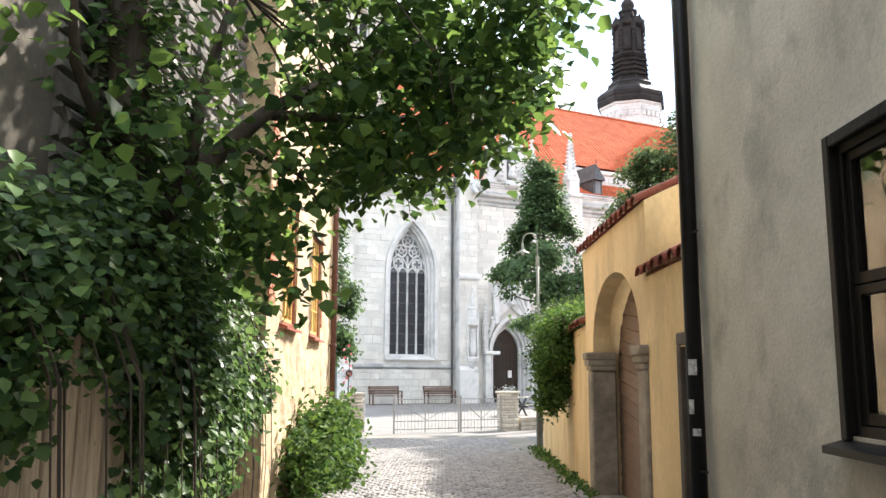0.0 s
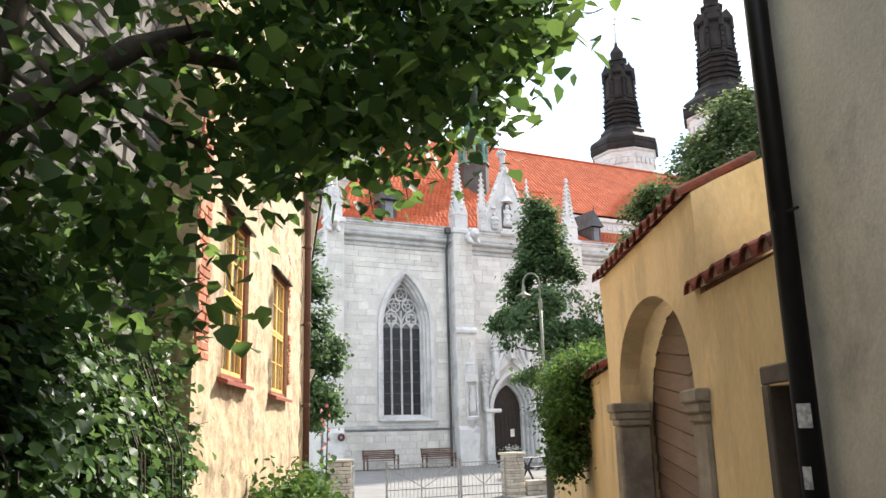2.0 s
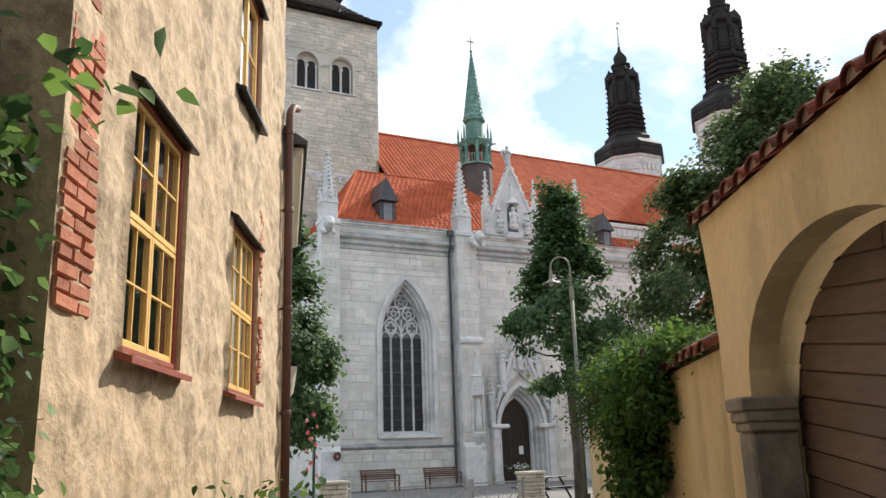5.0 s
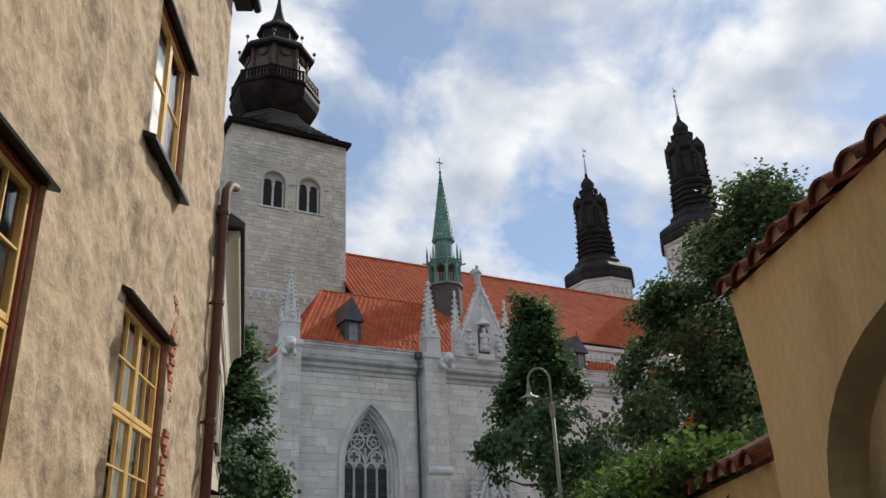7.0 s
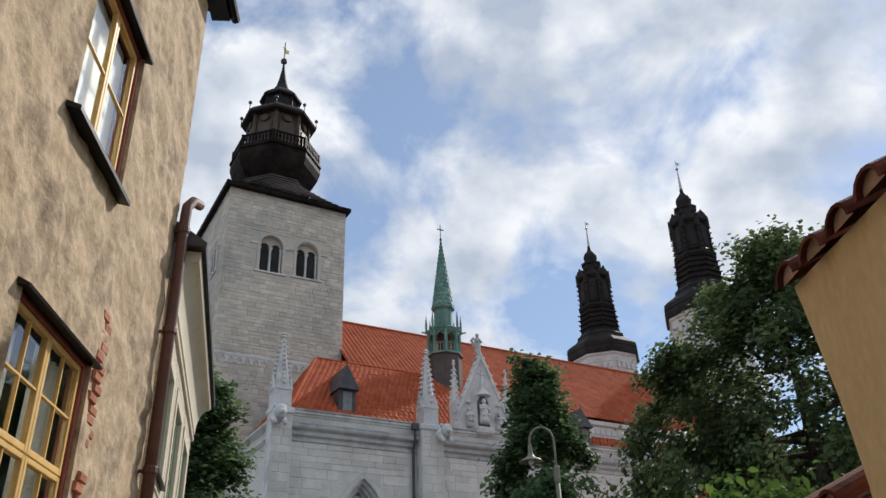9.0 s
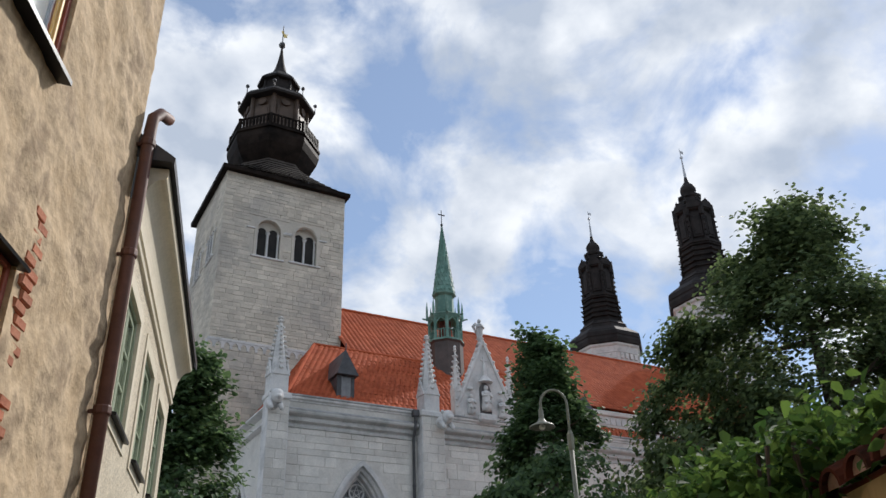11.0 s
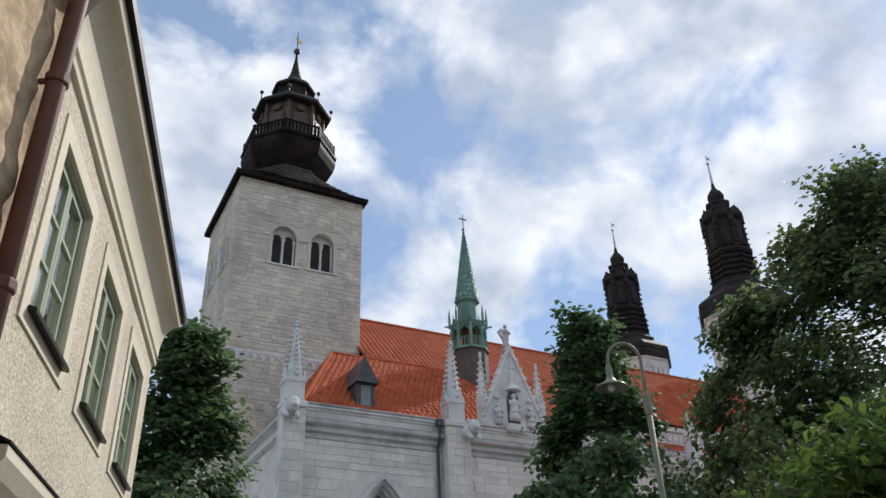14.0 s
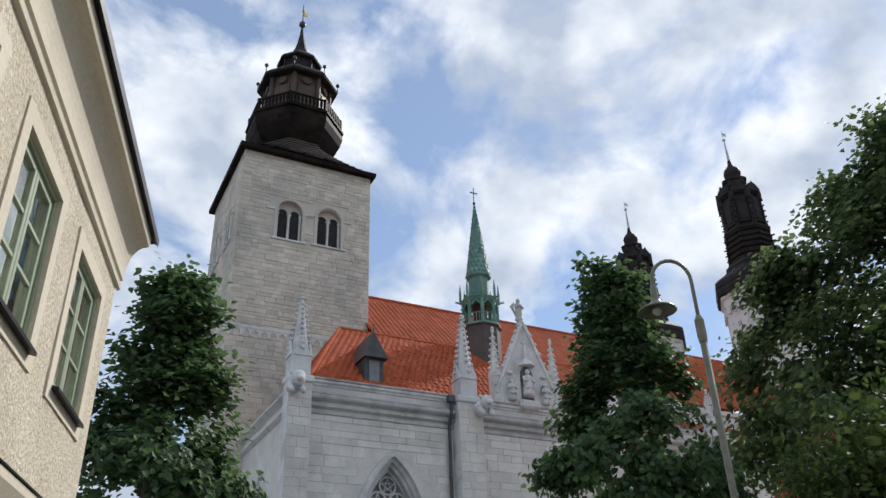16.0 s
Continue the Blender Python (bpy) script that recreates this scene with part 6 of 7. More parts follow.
gate_hole = [(7.72, -0.3), (7.72, 1.8)] + [(8.93 - 1.21 * math.cos(math.pi * i / 18), 1.8 + 0.86 * math.sin(math.pi * i / 18) ** 0.85) for i in range(1, 18)] + [(10.14, 1.8), (10.14, -0.3)]
gate_bm = wall_slab([(7.4, -0.3), (10.70, -0.3), (10.62, 2.25), (10.66, 2.6), (10.73, 2.95), (10.78, 3.16), (7.4, 3.16)], [[(p[0], p[1] + (0.001 if p[1] < 0 else 0)) for p in gate_hole]], 0.0, 0.20)
for q in gate_bm.verts:
    if q.co.x > 0.15 and q.co.z > 3.1:
        q.co.z = 3.26
gw2 = setting("wall_gate", gate_bm, YELLOW, GM, "tall ochre-yellow plastered garden wall with an arched gateway", "wall")
back_hole = [(7.62, -0.298), (7.62, 1.8)] + [(8.93 - 1.31 * math.cos(math.pi * i / 18), 1.8 + 1.0 * math.sin(math.pi * i / 18) ** 0.85) for i in range(1, 18)] + [(10.24, 1.8), (10.24, -0.298)]
back_bm = wall_slab([(7.4, -0.3), (10.70, -0.3), (10.62, 2.25), (10.66, 2.6), (10.73, 2.95), (10.78, 3.26), (7.4, 3.26)], [back_hole], 0.20, 0.62)
for q in back_bm.verts:
    if q.co.x > 0.4 and q.co.z > 3.1:
        q.co.z = 3.44
setting("wall_gate_back", back_bm, YELLOW, GM, "rear half of the plastered gate wall with a wider arch", "wall")
setting("wall_garden", wall_slab([(5.92, -0.3), (7.4, -0.3), (7.4, 2.44), (5.92, 2.44)], [[(5.98, -0.298), (5.98, 1.77), (6.46, 1.77), (6.46, -0.298)]], 0.0, 0.35), YELLOW, GM, "ochre-yellow plastered garden wall with a narrow dark doorway", "wall")
low_bm = wall_slab([(10.60, -0.3), (18.2, -0.4), (18.2, 2.05), (10.60, 2.2)], [], 0.02, 0.35)
for q in low_bm.verts:
    q.co.x += bend(q.co.y)
setting("wall_low", low_bm, YELLOW_S, GM, "streaked yellow plastered wall under clay coping tiles", "wall")
# coping tiles
half = bmesh.new()
n = 8
prof = [(math.cos(math.pi * i / n), math.sin(math.pi * i / n)) for i in range(n + 1)]
rings = []
for y, z, r in ((-0.08, -0.04, 0.098), (0.52, 0.25, 0.08)):
    rings.append(([half.verts.new((c * r, y, z + s * r * 0.9)) for c, s in prof], [half.verts.new((c * (r - 0.018), y, z + s * (r - 0.018) * 0.9)) for c, s in prof]))
for i in range(n):
    half.faces.new((rings[0][0][i], rings[0][0][i + 1], rings[1][0][i + 1], rings[1][0][i]))
    half.faces.new((rings[0][1][i + 1], rings[0][1][i], rings[1][1][i], rings[1][1][i + 1]))
    half.faces.new((rings[0][0][i + 1], rings[0][0][i], rings[0][1][i], rings[0][1][i + 1]))
half.normal_update()
tile_me = mesh_of("coping_tile", half, COPE)
plug = bmesh.new()
vs = [plug.verts.new((c * 0.078, -0.05, -0.03 + s * 0.07)) for c, s in prof]
plug.faces.new(vs)
plug_me = mesh_of("mortar_plug", plug, surface("pink_mortar", (0.36, 0.24, 0.20), (0.46, 0.32, 0.27), 9, 0.9, 0.3, 50, vary=0.15))
RU = Matrix.Rotation(-math.pi / 2, 4, "Z")
cp = 0
for v0, v1, zt, dd in ((7.42, 10.82, 3.19, 0.0), (5.95, 7.55, 2.49, 0.0), (10.7, 18.2, 2.24, 0.0)):
    k = int((v1 - v0) / 0.235)
    cop = thing("coping", ST @ pose(1.87, 0, 0), "row of dark red clay coping tiles on the wall", "coping", "coping rows")
    bm = bmesh.new()
    drop = 0.148 if v0 > 10 else 0.0
    prism(bm, [(0.035, zt - 0.015), (0.48, zt + 0.20), (0.48, zt + 0.17), (0.04, zt - 0.04)], v0, v1, "x")
    bmesh.ops.transform(bm, matrix=Matrix(((0, 1, 0, 0), (1, 0, 0, 0), (0, 0, 1, 0), (0, 0, 0, 1))), verts=bm.verts[:])
    for q in bm.verts:
        q.co.z -= drop * (q.co.y - v0) / (v1 - v0)
        q.co.x += bend(q.co.y)
    bmesh.ops.recalc_face_normals(bm, faces=bm.faces[:])
    part("bed", bm, COPE, cop)
    for i in range(k):
        v = v0 + (i + 0.5) * (v1 - v0) / k
        m_ = Matrix.Translation((bend(v), v + RNG.uniform(-0.012, 0.012), zt - drop * i / k + RNG.uniform(-0.01, 0.01))) @ Matrix.Rotation(-math.pi / 2, 4, "Z") @ Matrix.Rotation(RNG.uniform(-0.05, 0.05), 4, "Z")
        for me_, nm_ in ((tile_me, "coping_tile"), (plug_me, "mortar_plug")):
            ob = new(nm_, me_)
            ob.parent = cop
            ob.matrix_basis = m_
# jamb stones and imposts
gs = thing("gate_surround", GM, "weathered grey stone gate jambs with moulded imposts", "gate surround")
for v0, v1, s in ((7.42, 7.74, 1), (10.12, 10.36, -1)):
    bm = bmesh.new()
    box(bm, -0.035, 0.28, v0, v1, -0.2, 1.6, 0.02)
    part("jamb", bm, GREYSTONE, gs)
    bm = bmesh.new()
    a, b = v0 - (0.0 if s > 0 else 0.02), v1 + (0.02 if s > 0 else 0.0)
    for z0_, z1_, e in ((1.6, 1.66, 0.015), (1.66, 1.73, 0.04), (1.73, 1.82, 0.06)):
        box(bm, -0.035 - e, 0.28, a - e * 0.3, b + e * 0.3, z0_, z1_, 0.012)
    part("impost", bm, GREYSTONE, gs)
# gate leaves of slanting boards
gate = thing("gate", GM, "closed brown-painted double gate of slanting overlapped boards", "gate")
gv0, gv1, gu = 7.5, 10.36, 0.30
mid_v = 8.93


def gate_top(v):
    e = abs(v - mid_v) / 1.24
    return 1.78 + (0.86 * math.sqrt(1 - e * e) if e < 1 else 0.0)


for leaf, (a, b, sl) in enumerate(((gv0, mid_v - 0.006, 0.13), (mid_v + 0.006, gv1, 0.13))):
    lf = bmesh.new()
    edge = [(a + (b - a) * i / 14, gate_top(a + (b - a) * i / 14)) for i in range(15)]
    prism(lf, [(a, -0.1)] + edge + [(b, -0.1)], gu + 0.062, gu + 0.09, "y")
    bmesh.ops.transform(lf, matrix=FLIP, verts=lf.verts[:])
    bmesh.ops.recalc_face_normals(lf, faces=lf.faces[:])
    lfo = part("gate_leaf", lf, BROWNWOOD, gate)
    z = -0.35
    h = 0.168
    while z < 2.8:
        bm = bmesh.new()
        rows_ = []
        for i in range(19):
            vv = a + (b - a) * i / 18
            lift = abs(vv - mid_v) * sl
            top = gate_top(vv)
            lo_, hi_ = min(z + lift, top), min(z + lift + h - 0.014, top)
            rows_.append((hi_ - lo_, [bm.verts.new(p) for p in ((gu + 0.03, vv, lo_), (gu + 0.044, vv, hi_), (gu + 0.06, vv, hi_), (gu + 0.06, vv, lo_))]))
        for (e0, p), (e1, q) in zip(rows_, rows_[1:]):
            if e0 > 0.002 or e1 > 0.002:
                for i in range(4):
                    bm.faces.new((p[i], p[(i + 1) % 4], q[(i + 1) % 4], q[i]))
        bmesh.ops.delete(bm, geom=[q for q in bm.verts if not q.link_faces], context="VERTS")
        bmesh.ops.remove_doubles(bm, verts=bm.verts[:], dist=0.0005)
        bmesh.ops.recalc_face_normals(bm, faces=bm.faces[:])
        if bm.faces:
            part("board", bm, BROWNWOOD, lfo)
        else:
            bm.free()
        z += h
bm = bmesh.new()
box(bm, gu + 0.01, gu + 0.04, mid_v - 0.12, mid_v - 0.06, 0.75, 0.95, 0.004)
lathe(bm, [(0.03, 0.87), (0.03, 0.9)], 8, gu - 0.03, mid_v - 0.09)
part("lock_plate", bm, BLACK, gate, "black iron lock plate")
# scratched letters on the gate
fc = bpy.data.curves.new("graffiti", "FONT")
fc.body, fc.size, fc.extrude = "UE", 0.13, 0.001
fo = new("graffiti", fc)
fo.parent = gate
fo.matrix_basis = Matrix.Translation((gu + 0.024, 8.46, 1.33)) @ Matrix.Rotation(-math.pi / 2, 4, "Z") @ Matrix.Rotation(math.pi / 2, 4, "X")
fc.materials.append(surface("chalk", (0.30, 0.23, 0.20), (0.36, 0.29, 0.25), 20, 0.9, 0.0, 60, vary=0))
fo["label"] = "faint chalked letters"
# narrow door in the garden wall
nd = thing("narrow_door", GM, "narrow dark wooden door in the garden wall", "door")
bm = bmesh.new()
box(bm, 0.1, 0.16, 5.99, 6.45, -0.1, 1.76, 0.01)
part("door_leaf", bm, surface("black_brown_door", (0.012, 0.010, 0.009), (0.022, 0.018, 0.015), 5, 0.6, 0.2, 30, vary=0), nd)
bm = bmesh.new()
for a, b, c, d in ((6.4, 6.5, -0.1, 1.78), (5.94, 6.5, 1.78, 1.88)):
    box(bm, -0.012, 0.12, a, b, c, d, 0.01)
part("door_frame", bm, surface("grey_brown_wood", (0.075, 0.06, 0.05), (0.12, 0.10, 0.085), 6, 0.8, 0.3, 40, vary=0), nd)

# cream house
CM = ST @ pose(-1.975, 14.32, 0, 0, 0, 10.7)
cream = thing("cream_house", CM, "cream roughcast house with sage green windows and a coved cornice", "house")
CW = [(0.37 + 1.455 * i, 1.205 + 1.455 * i, 3.39, 4.435) for i in range(3)]
w = grid_wall("wall", 0.0, 4.55, -0.3, 5.0, CW, 0.15, 0.006, 0.13, CREAM, 0.5, 30.0)
w.parent = cream
for h in CW:
    cw_ = casement(cream, *h, -0.05, GWOOD, GWOOD, 2, 1, 1, 3, 0.035, 0.045, 0.022, "sage green casement window in a smooth cream surround", 0.47)
    bm = bmesh.new()
    ring_frame(bm, -0.11, 0.014, (h[0] - 0.11, h[1] + 0.11, h[2] - 0.11, h[3] + 0.11), (h[0] + 0.006, h[1] - 0.006, h[2] + 0.006, h[3] - 0.006))
    part("surround", bm, CREAM_S, cw_)
    bm = bmesh.new()
    prism(bm, [(-0.08, h[2] + 0.02), (0.06, h[2] - 0.015), (0.06, h[2] - 0.04), (-0.08, h[2] - 0.01)], h[0] - 0.01, h[1] + 0.01, "y")
    part("sill", bm, BLACK, cw_, "dark metal sill")
    for zz in (h[2] + 0.15, h[2] + 0.55, h[2] + 0.95):
        bm = bmesh.new()
        box(bm, -0.062, -0.045, h[1] - 0.05, h[1] - 0.03, zz, zz + 0.07)
        part("hinge", bm, BLACK, cw_)
cove = [(0.0, 4.74), (0.03, 4.75), (0.035, 4.79), (0.018, 4.80), (0.022, 4.835), (0.04, 4.845)] + [(0.04 + 0.15 * (1 - math.cos(a)), 4.86 + 0.33 * math.sin(a)) for a in np.linspace(0, math.pi / 2, 11)] + [(0.21, 5.20), (0.22, 5.23), (0.22, 5.29), (0.0, 5.29)]
bm = bmesh.new()
prism(bm, cove, -0.02, 4.62, "y")
part("cornice", bm, CREAM_S, cream, "smooth coved cream cornice")
bm = bmesh.new()
prism(bm, [(0.265, 5.275), (0.27, 5.34), (0.23, 5.37), (-2.4, 7.2), (-5.2, 5.3), (-5.2, 5.2), (-2.4, 7.0), (0.0, 5.31), (0.24, 5.30)], -0.12, 4.75, "y")
part("roof", bm, surface("dark_sheet_roof", (0.03, 0.028, 0.028), (0.05, 0.045, 0.045), 4, 0.45, 0.1, 30, vary=0), cream, "dark sheet-metal roof edge")
bm = bmesh.new()
box(bm, -5, -0.5, 4.1, 4.55, -0.3, 5.0)
box(bm, -5, -0.5, 0, 0.4, -0.3, 5.0)
part("gable_wall", bm, CREAM, cream)
# door hood on the cream house
bm = bmesh.new()
prism(bm, [(0.0, 2.30), (0.04, 2.31), (0.06, 2.38), (0.13, 2.46), (0.17, 2.53), (0.17, 2.58), (0, 2.58)], 0.05, 3.3, "y")
hood = part("door_hood", bm, CREAM_S, cream, "moulded cream door hood")
bm = bmesh.new()
prism(bm, [(0.0, 2.66), (0.178, 2.583), (0.18, 2.595), (0.0, 2.675)], 0.04, 3.32, "y")
part("hood_flashing", bm, BLACK, hood)
for v0, v1 in ((0.45, 0.52), (1.95, 2.02)):
    bm = bmesh.new()
    box(bm, 0.0, 0.05, v0, v1, 0.0, 2.30, 0.01)
    part("pilaster", bm, CREAM_S, hood)
bm = bmesh.new()
box(bm, 0.005, 0.03, 0.6, 1.9, -0.1, 2.2, 0.01)
part("house_door", bm, GWOOD, hood, "sage green house door")

# wall closing the lane behind
bm = bmesh.new()
box(bm, -6, 8, -9, -8.5, -0.3, 7)
setting("wall_back", bm, CREAM, ST, "plain plastered wall closing the lane", "wall")

# ---- fence, piers, benches before the church ----
FY = 22.1
gz = -0.18


def pier(x, w, h):
    p = thing("stone_pier", pose(x, FY, gz), "short pier of stacked pale flat stones", "pier", "gate piers")
    z = 0.0
    bm = bmesh.new()
    box(bm, -w / 2 + 0.04, w / 2 - 0.04, -w / 2 + 0.04, w / 2 - 0.04, 0, h - 0.07)
    part("core", bm, MORTAR, p)
    while z < h - 0.1:
        hh = RNG.uniform(0.06, 0.11)
        split = RNG.uniform(-0.15, 0.15)
        for a, b in ((-w / 2, split), (split + 0.01, w / 2)):
            bm = bmesh.new()
            e = RNG.uniform(-0.012, 0.012)
            box(bm, a + e, b + e, -w / 2 + e, w / 2 - e, z, z + hh - 0.01, 0.012)
            part("stone", bm, surface("pier_stone", (0.42, 0.37, 0.30), (0.54, 0.49, 0.41), 5, 0.9, 0.4, 30, vary=0.2) if "pier_stone" not in bpy.data.materials else bpy.data.materials["pier_stone"], p)
        z += hh
    bm = bmesh.new()
    box(bm, -w / 2 - 0.04, w / 2 + 0.04, -w / 2 - 0.04, w / 2 + 0.04, z, z + 0.07, 0.015)
    part("cap_stone", bm, bpy.data.materials["pier_stone"], p)


pier(8.2, 0.5, 1.15)
pier(13.35, 0.5, 1.2)


def fence_panel(x0, x1, y0, y1, gate_=False):
    L = math.hypot(x1 - x0, y1 - y0)
    f = thing("iron_gate", pose(x0, y0, gz, 0, 0, math.degrees(math.atan2(y1 - y0, x1 - x0))), "grey steel bar gate with thin diagonal braces", "gate", "iron gates")
    for z in (0.12, 0.35, 0.98):
        bm = bmesh.new()
        box(bm, 0, L, -0.014, 0.014, z - 0.014, z + 0.014)
        part("rail", bm, STEEL, f)
    k = max(3, int(L / 0.11))
    for i in range(k + 1):
        bm = bmesh.new()
        x = L * i / k
        r = 0.02 if i in (0, k, k // 2) else 0.0065
        tube(bm, [(x, 0, 0.02), (x, 0, 1.0)], r, 5)
        part("bar", bm, STEEL, f)
    for a, b in ((0, L / 2), (L, L / 2)):
        bm = bmesh.new()
        tube(bm, [(a, -0.02, 0.95), (b, -0.02, 0.38)], 0.012, 5)
        part("brace", bm, STEEL, f)
    for x in (0, L):
        bm = bmesh.new()
        tube(bm, [(x, 0, -0.1), (x, 0, 1.08)], 0.032, 8)
        part("post", bm, STEEL, f)


fence_panel(9.5, 11.62, FY, FY)
fence_panel(11.7, 13.1, FY, FY)
fence_panel(8.5, 8.95, FY, FY + 1.0)


def bench(x):
    b = thing("bench", pose(x, YW - 0.75, 0.0), "brown slatted wooden park bench against the church wall", "bench", "benches by the church")
    for i in range(4):
        bm = bmesh.new()
        box(bm, -0.85, 0.85, -0.4 + i * 0.11, -0.4 + i * 0.11 + 0.09, 0.42, 0.455, 0.006)
        part("seat_slat", bm, BENCH, b)
    for i in range(5):
        bm = bmesh.new()
        y = 0.08 + i * 0.025
        box(bm, -0.85, 0.85, y, y + 0.03, 0.5 + i * 0.085, 0.57 + i * 0.085, 0.006)
        part("back_slat", bm, BENCH, b)
    for s in (-0.78, 0.78):
        bm = bmesh.new()
        box(bm, s - 0.035, s + 0.035, -0.4, -0.33, 0, 0.65, 0.006)
        part("leg", bm, BENCH, b)
        bm = bmesh.new()
        tube(bm, [(s, 0.08, 0), (s, 0.1, 0.45), (s, 0.2, 0.92)], 0.035, 6)
        part("leg", bm, BENCH, b)
        bm = bmesh.new()
        box(bm, s - 0.04, s + 0.04, -0.43, 0.12, 0.65, 0.69, 0.008)
        part("armrest", bm, BENCH, b)


bench(16.05)
bench(19.1)
# dark wreath on the buttress
wr = thing("wreath", pose(14.15, YW - 0.65, 1.55), "small dark red round wreath on the church wall", "wreath")
bm = bmesh.new()
tube(bm, [(0.13 * math.cos(a), 0, 0.13 * math.sin(a)) for a in np.linspace(0, 2 * math.pi, 17)], 0.055, 8)
part("ring", bm, surface("dark_red_wreath", (0.09, 0.03, 0.03), (0.15, 0.06, 0.05), 20, 0.9, 0.5, 60, vary=0), wr)

# low wall and picnic table beside the pier
lw = thing("low_wall", pose(13.7, FY, gz), "low dry stone wall with grass behind", "wall")
for j in range(3):
    x = 0.0
    while x < 2.6:
        w_ = RNG.uniform(0.3, 0.6)
        bm = bmesh.new()
        box(bm, x, x + w_ - 0.012, -0.2 + RNG.uniform(-0.02, 0.02), 0.2, j * 0.14, j * 0.14 + 0.13, 0.015)
        part("stone", bm, bpy.data.materials["pier_stone"], lw)
        x += w_
pt = thing("picnic_table", pose(17.6, 28.0, -0.1, 0, 0, 20), "dark wooden picnic table with benches", "table")
for i in range(5):
    bm = bmesh.new()
    box(bm, -0.8, 0.8, -0.36 + i * 0.145, -0.23 + i * 0.145, 0.72, 0.76, 0.005)
    part("table_board", bm, DARKWOOD, pt)
for s in (-1, 1):
    bm = bmesh.new()
    box(bm, -0.8, 0.8, s * 0.65 - 0.13, s * 0.65 + 0.13, 0.42, 0.46, 0.005)
    part("seat", bm, DARKWOOD, pt)
    for x in (-0.6, 0.6):
        bm = bmesh.new()
        tube(bm, [(x, s * 0.7, 0), (x, s * 0.25, 0.72)], 0.04, 5)
        part("leg", bm, DARKWOOD, pt)
for x in (-0.6, 0.6):
    bm = bmesh.new()
    box(bm, x - 0.03, x + 0.03, -0.7, 0.7, 0.36, 0.42)
    part("crossbar", bm, DARKWOOD, pt)

# ---- lamps ----
sl = thing("street_lamp", ST @ pose(2.20, 18.7, ground_z(18.6) - 0.06), "pale green swan-neck street lamp with a bell shade", "street lamp")
bm = bmesh.new()
tube(bm, [(0, 0, 0), (0, 0, 1.0)], 0.075, 10)
part("base", bm, surface("dark_lamp_base", (0.07, 0.07, 0.06), (0.11, 0.105, 0.09), 6, 0.6, 0.2, 40, vary=0), sl)
bm = bmesh.new()
arc = [(-0.17 + 0.17 * math.cos(a), 0, 4.80 + 0.20 * math.sin(a)) for a in np.linspace(0, math.pi, 12)]
tube(bm, [(0, 0, 1.0), (0, 0, 4.3)], 0.030, 8)
part("pole", bm, LAMPGREEN, sl, smooth=True)
bm = bmesh.new()
tube(bm, [(0, 0, 4.3), (0, 0, 4.65)] + arc + [(-0.34, 0, 4.74)], 0.017, 8)
part("neck", bm, LAMPGREEN, sl, smooth=True)
bm = bmesh.new()
lathe(bm, [(0.034, 4.22), (0.042, 4.27), (0.042, 4.42), (0.02, 4.47)], 8, 0, 0)
part("collar", bm, LAMPGREEN, sl)
bm = bmesh.new()
lathe(bm, [(0.02, 4.77), (0.03, 4.73), (0.032, 4.64), (0.045, 4.605), (0.075, 4.575), (0.155, 4.535), (0.168, 4.515), (0.16, 4.515)], 16, -0.34, 0, cap=False)
part("shade", bm, LAMPGREEN, sl, "grey-green bell-shaped metal shade", smooth=True)
bm = bmesh.new()
ball(bm, (-0.34, 0, 4.52), 0.04)
part("bulb", bm, surface("milky_bulb", (0.6, 0.6, 0.56), (0.7, 0.7, 0.66), 5, 0.3, 0, 40, vary=0), sl)

ll = thing("lantern_post", ST @ pose(-3.28, 25.3, -0.17), "slim blue-grey post with a four-sided glass lantern", "street lamp")
bm = bmesh.new()
tube(bm, [(0, 0, 0), (0, 0, 2.7)], 0.04, 8)
lathe(bm, [(0.08, 0), (0.08, 0.5), (0.045, 0.6)], 8)
part("pole", bm, LAMPGREY, ll)
bm = bmesh.new()
lathe(bm, [(0.05, 2.68), (0.13, 2.72), (0.13, 2.75)], 4, 0, 0, math.pi / 4)
for k in range(4):
    a = math.pi / 4 + k * math.pi / 2
    tube(bm, [(0.13 * math.cos(a), 0.13 * math.sin(a), 2.74), (0.21 * math.cos(a), 0.21 * math.sin(a), 3.12)], 0.012, 4)
lathe(bm, [(0.24, 3.12), (0.25, 3.15), (0.1, 3.32), (0.05, 3.36), (0.05, 3.42), (0.02, 3.52)], 4, 0, 0, math.pi / 4)
part("lantern_frame", bm, LAMPGREY, ll)
for k in range(4):
    a0, a1 = math.pi / 4 + k * math.pi / 2, math.pi / 4 + (k + 1) * math.pi / 2
    bm = bmesh.new()
    bm.faces.new([bm.verts.new(p) for p in ((0.125 * math.cos(a0), 0.125 * math.sin(a0), 2.75), (0.125 * math.cos(a1), 0.125 * math.sin(a1), 2.75), (0.205 * math.cos(a1), 0.205 * math.sin(a1), 3.12), (0.205 * math.cos(a0), 0.205 * math.sin(a0), 3.12))])
    ex = bmesh.ops.extrude_face_region(bm, geom=bm.faces[:])
    for v in [g for g in ex["geom"] if isinstance(g, bmesh.types.BMVert)]:
        v.co *= 0.98
    pn = part("pane", bm, GLASS, ll)
    pn.visible_shadow = False

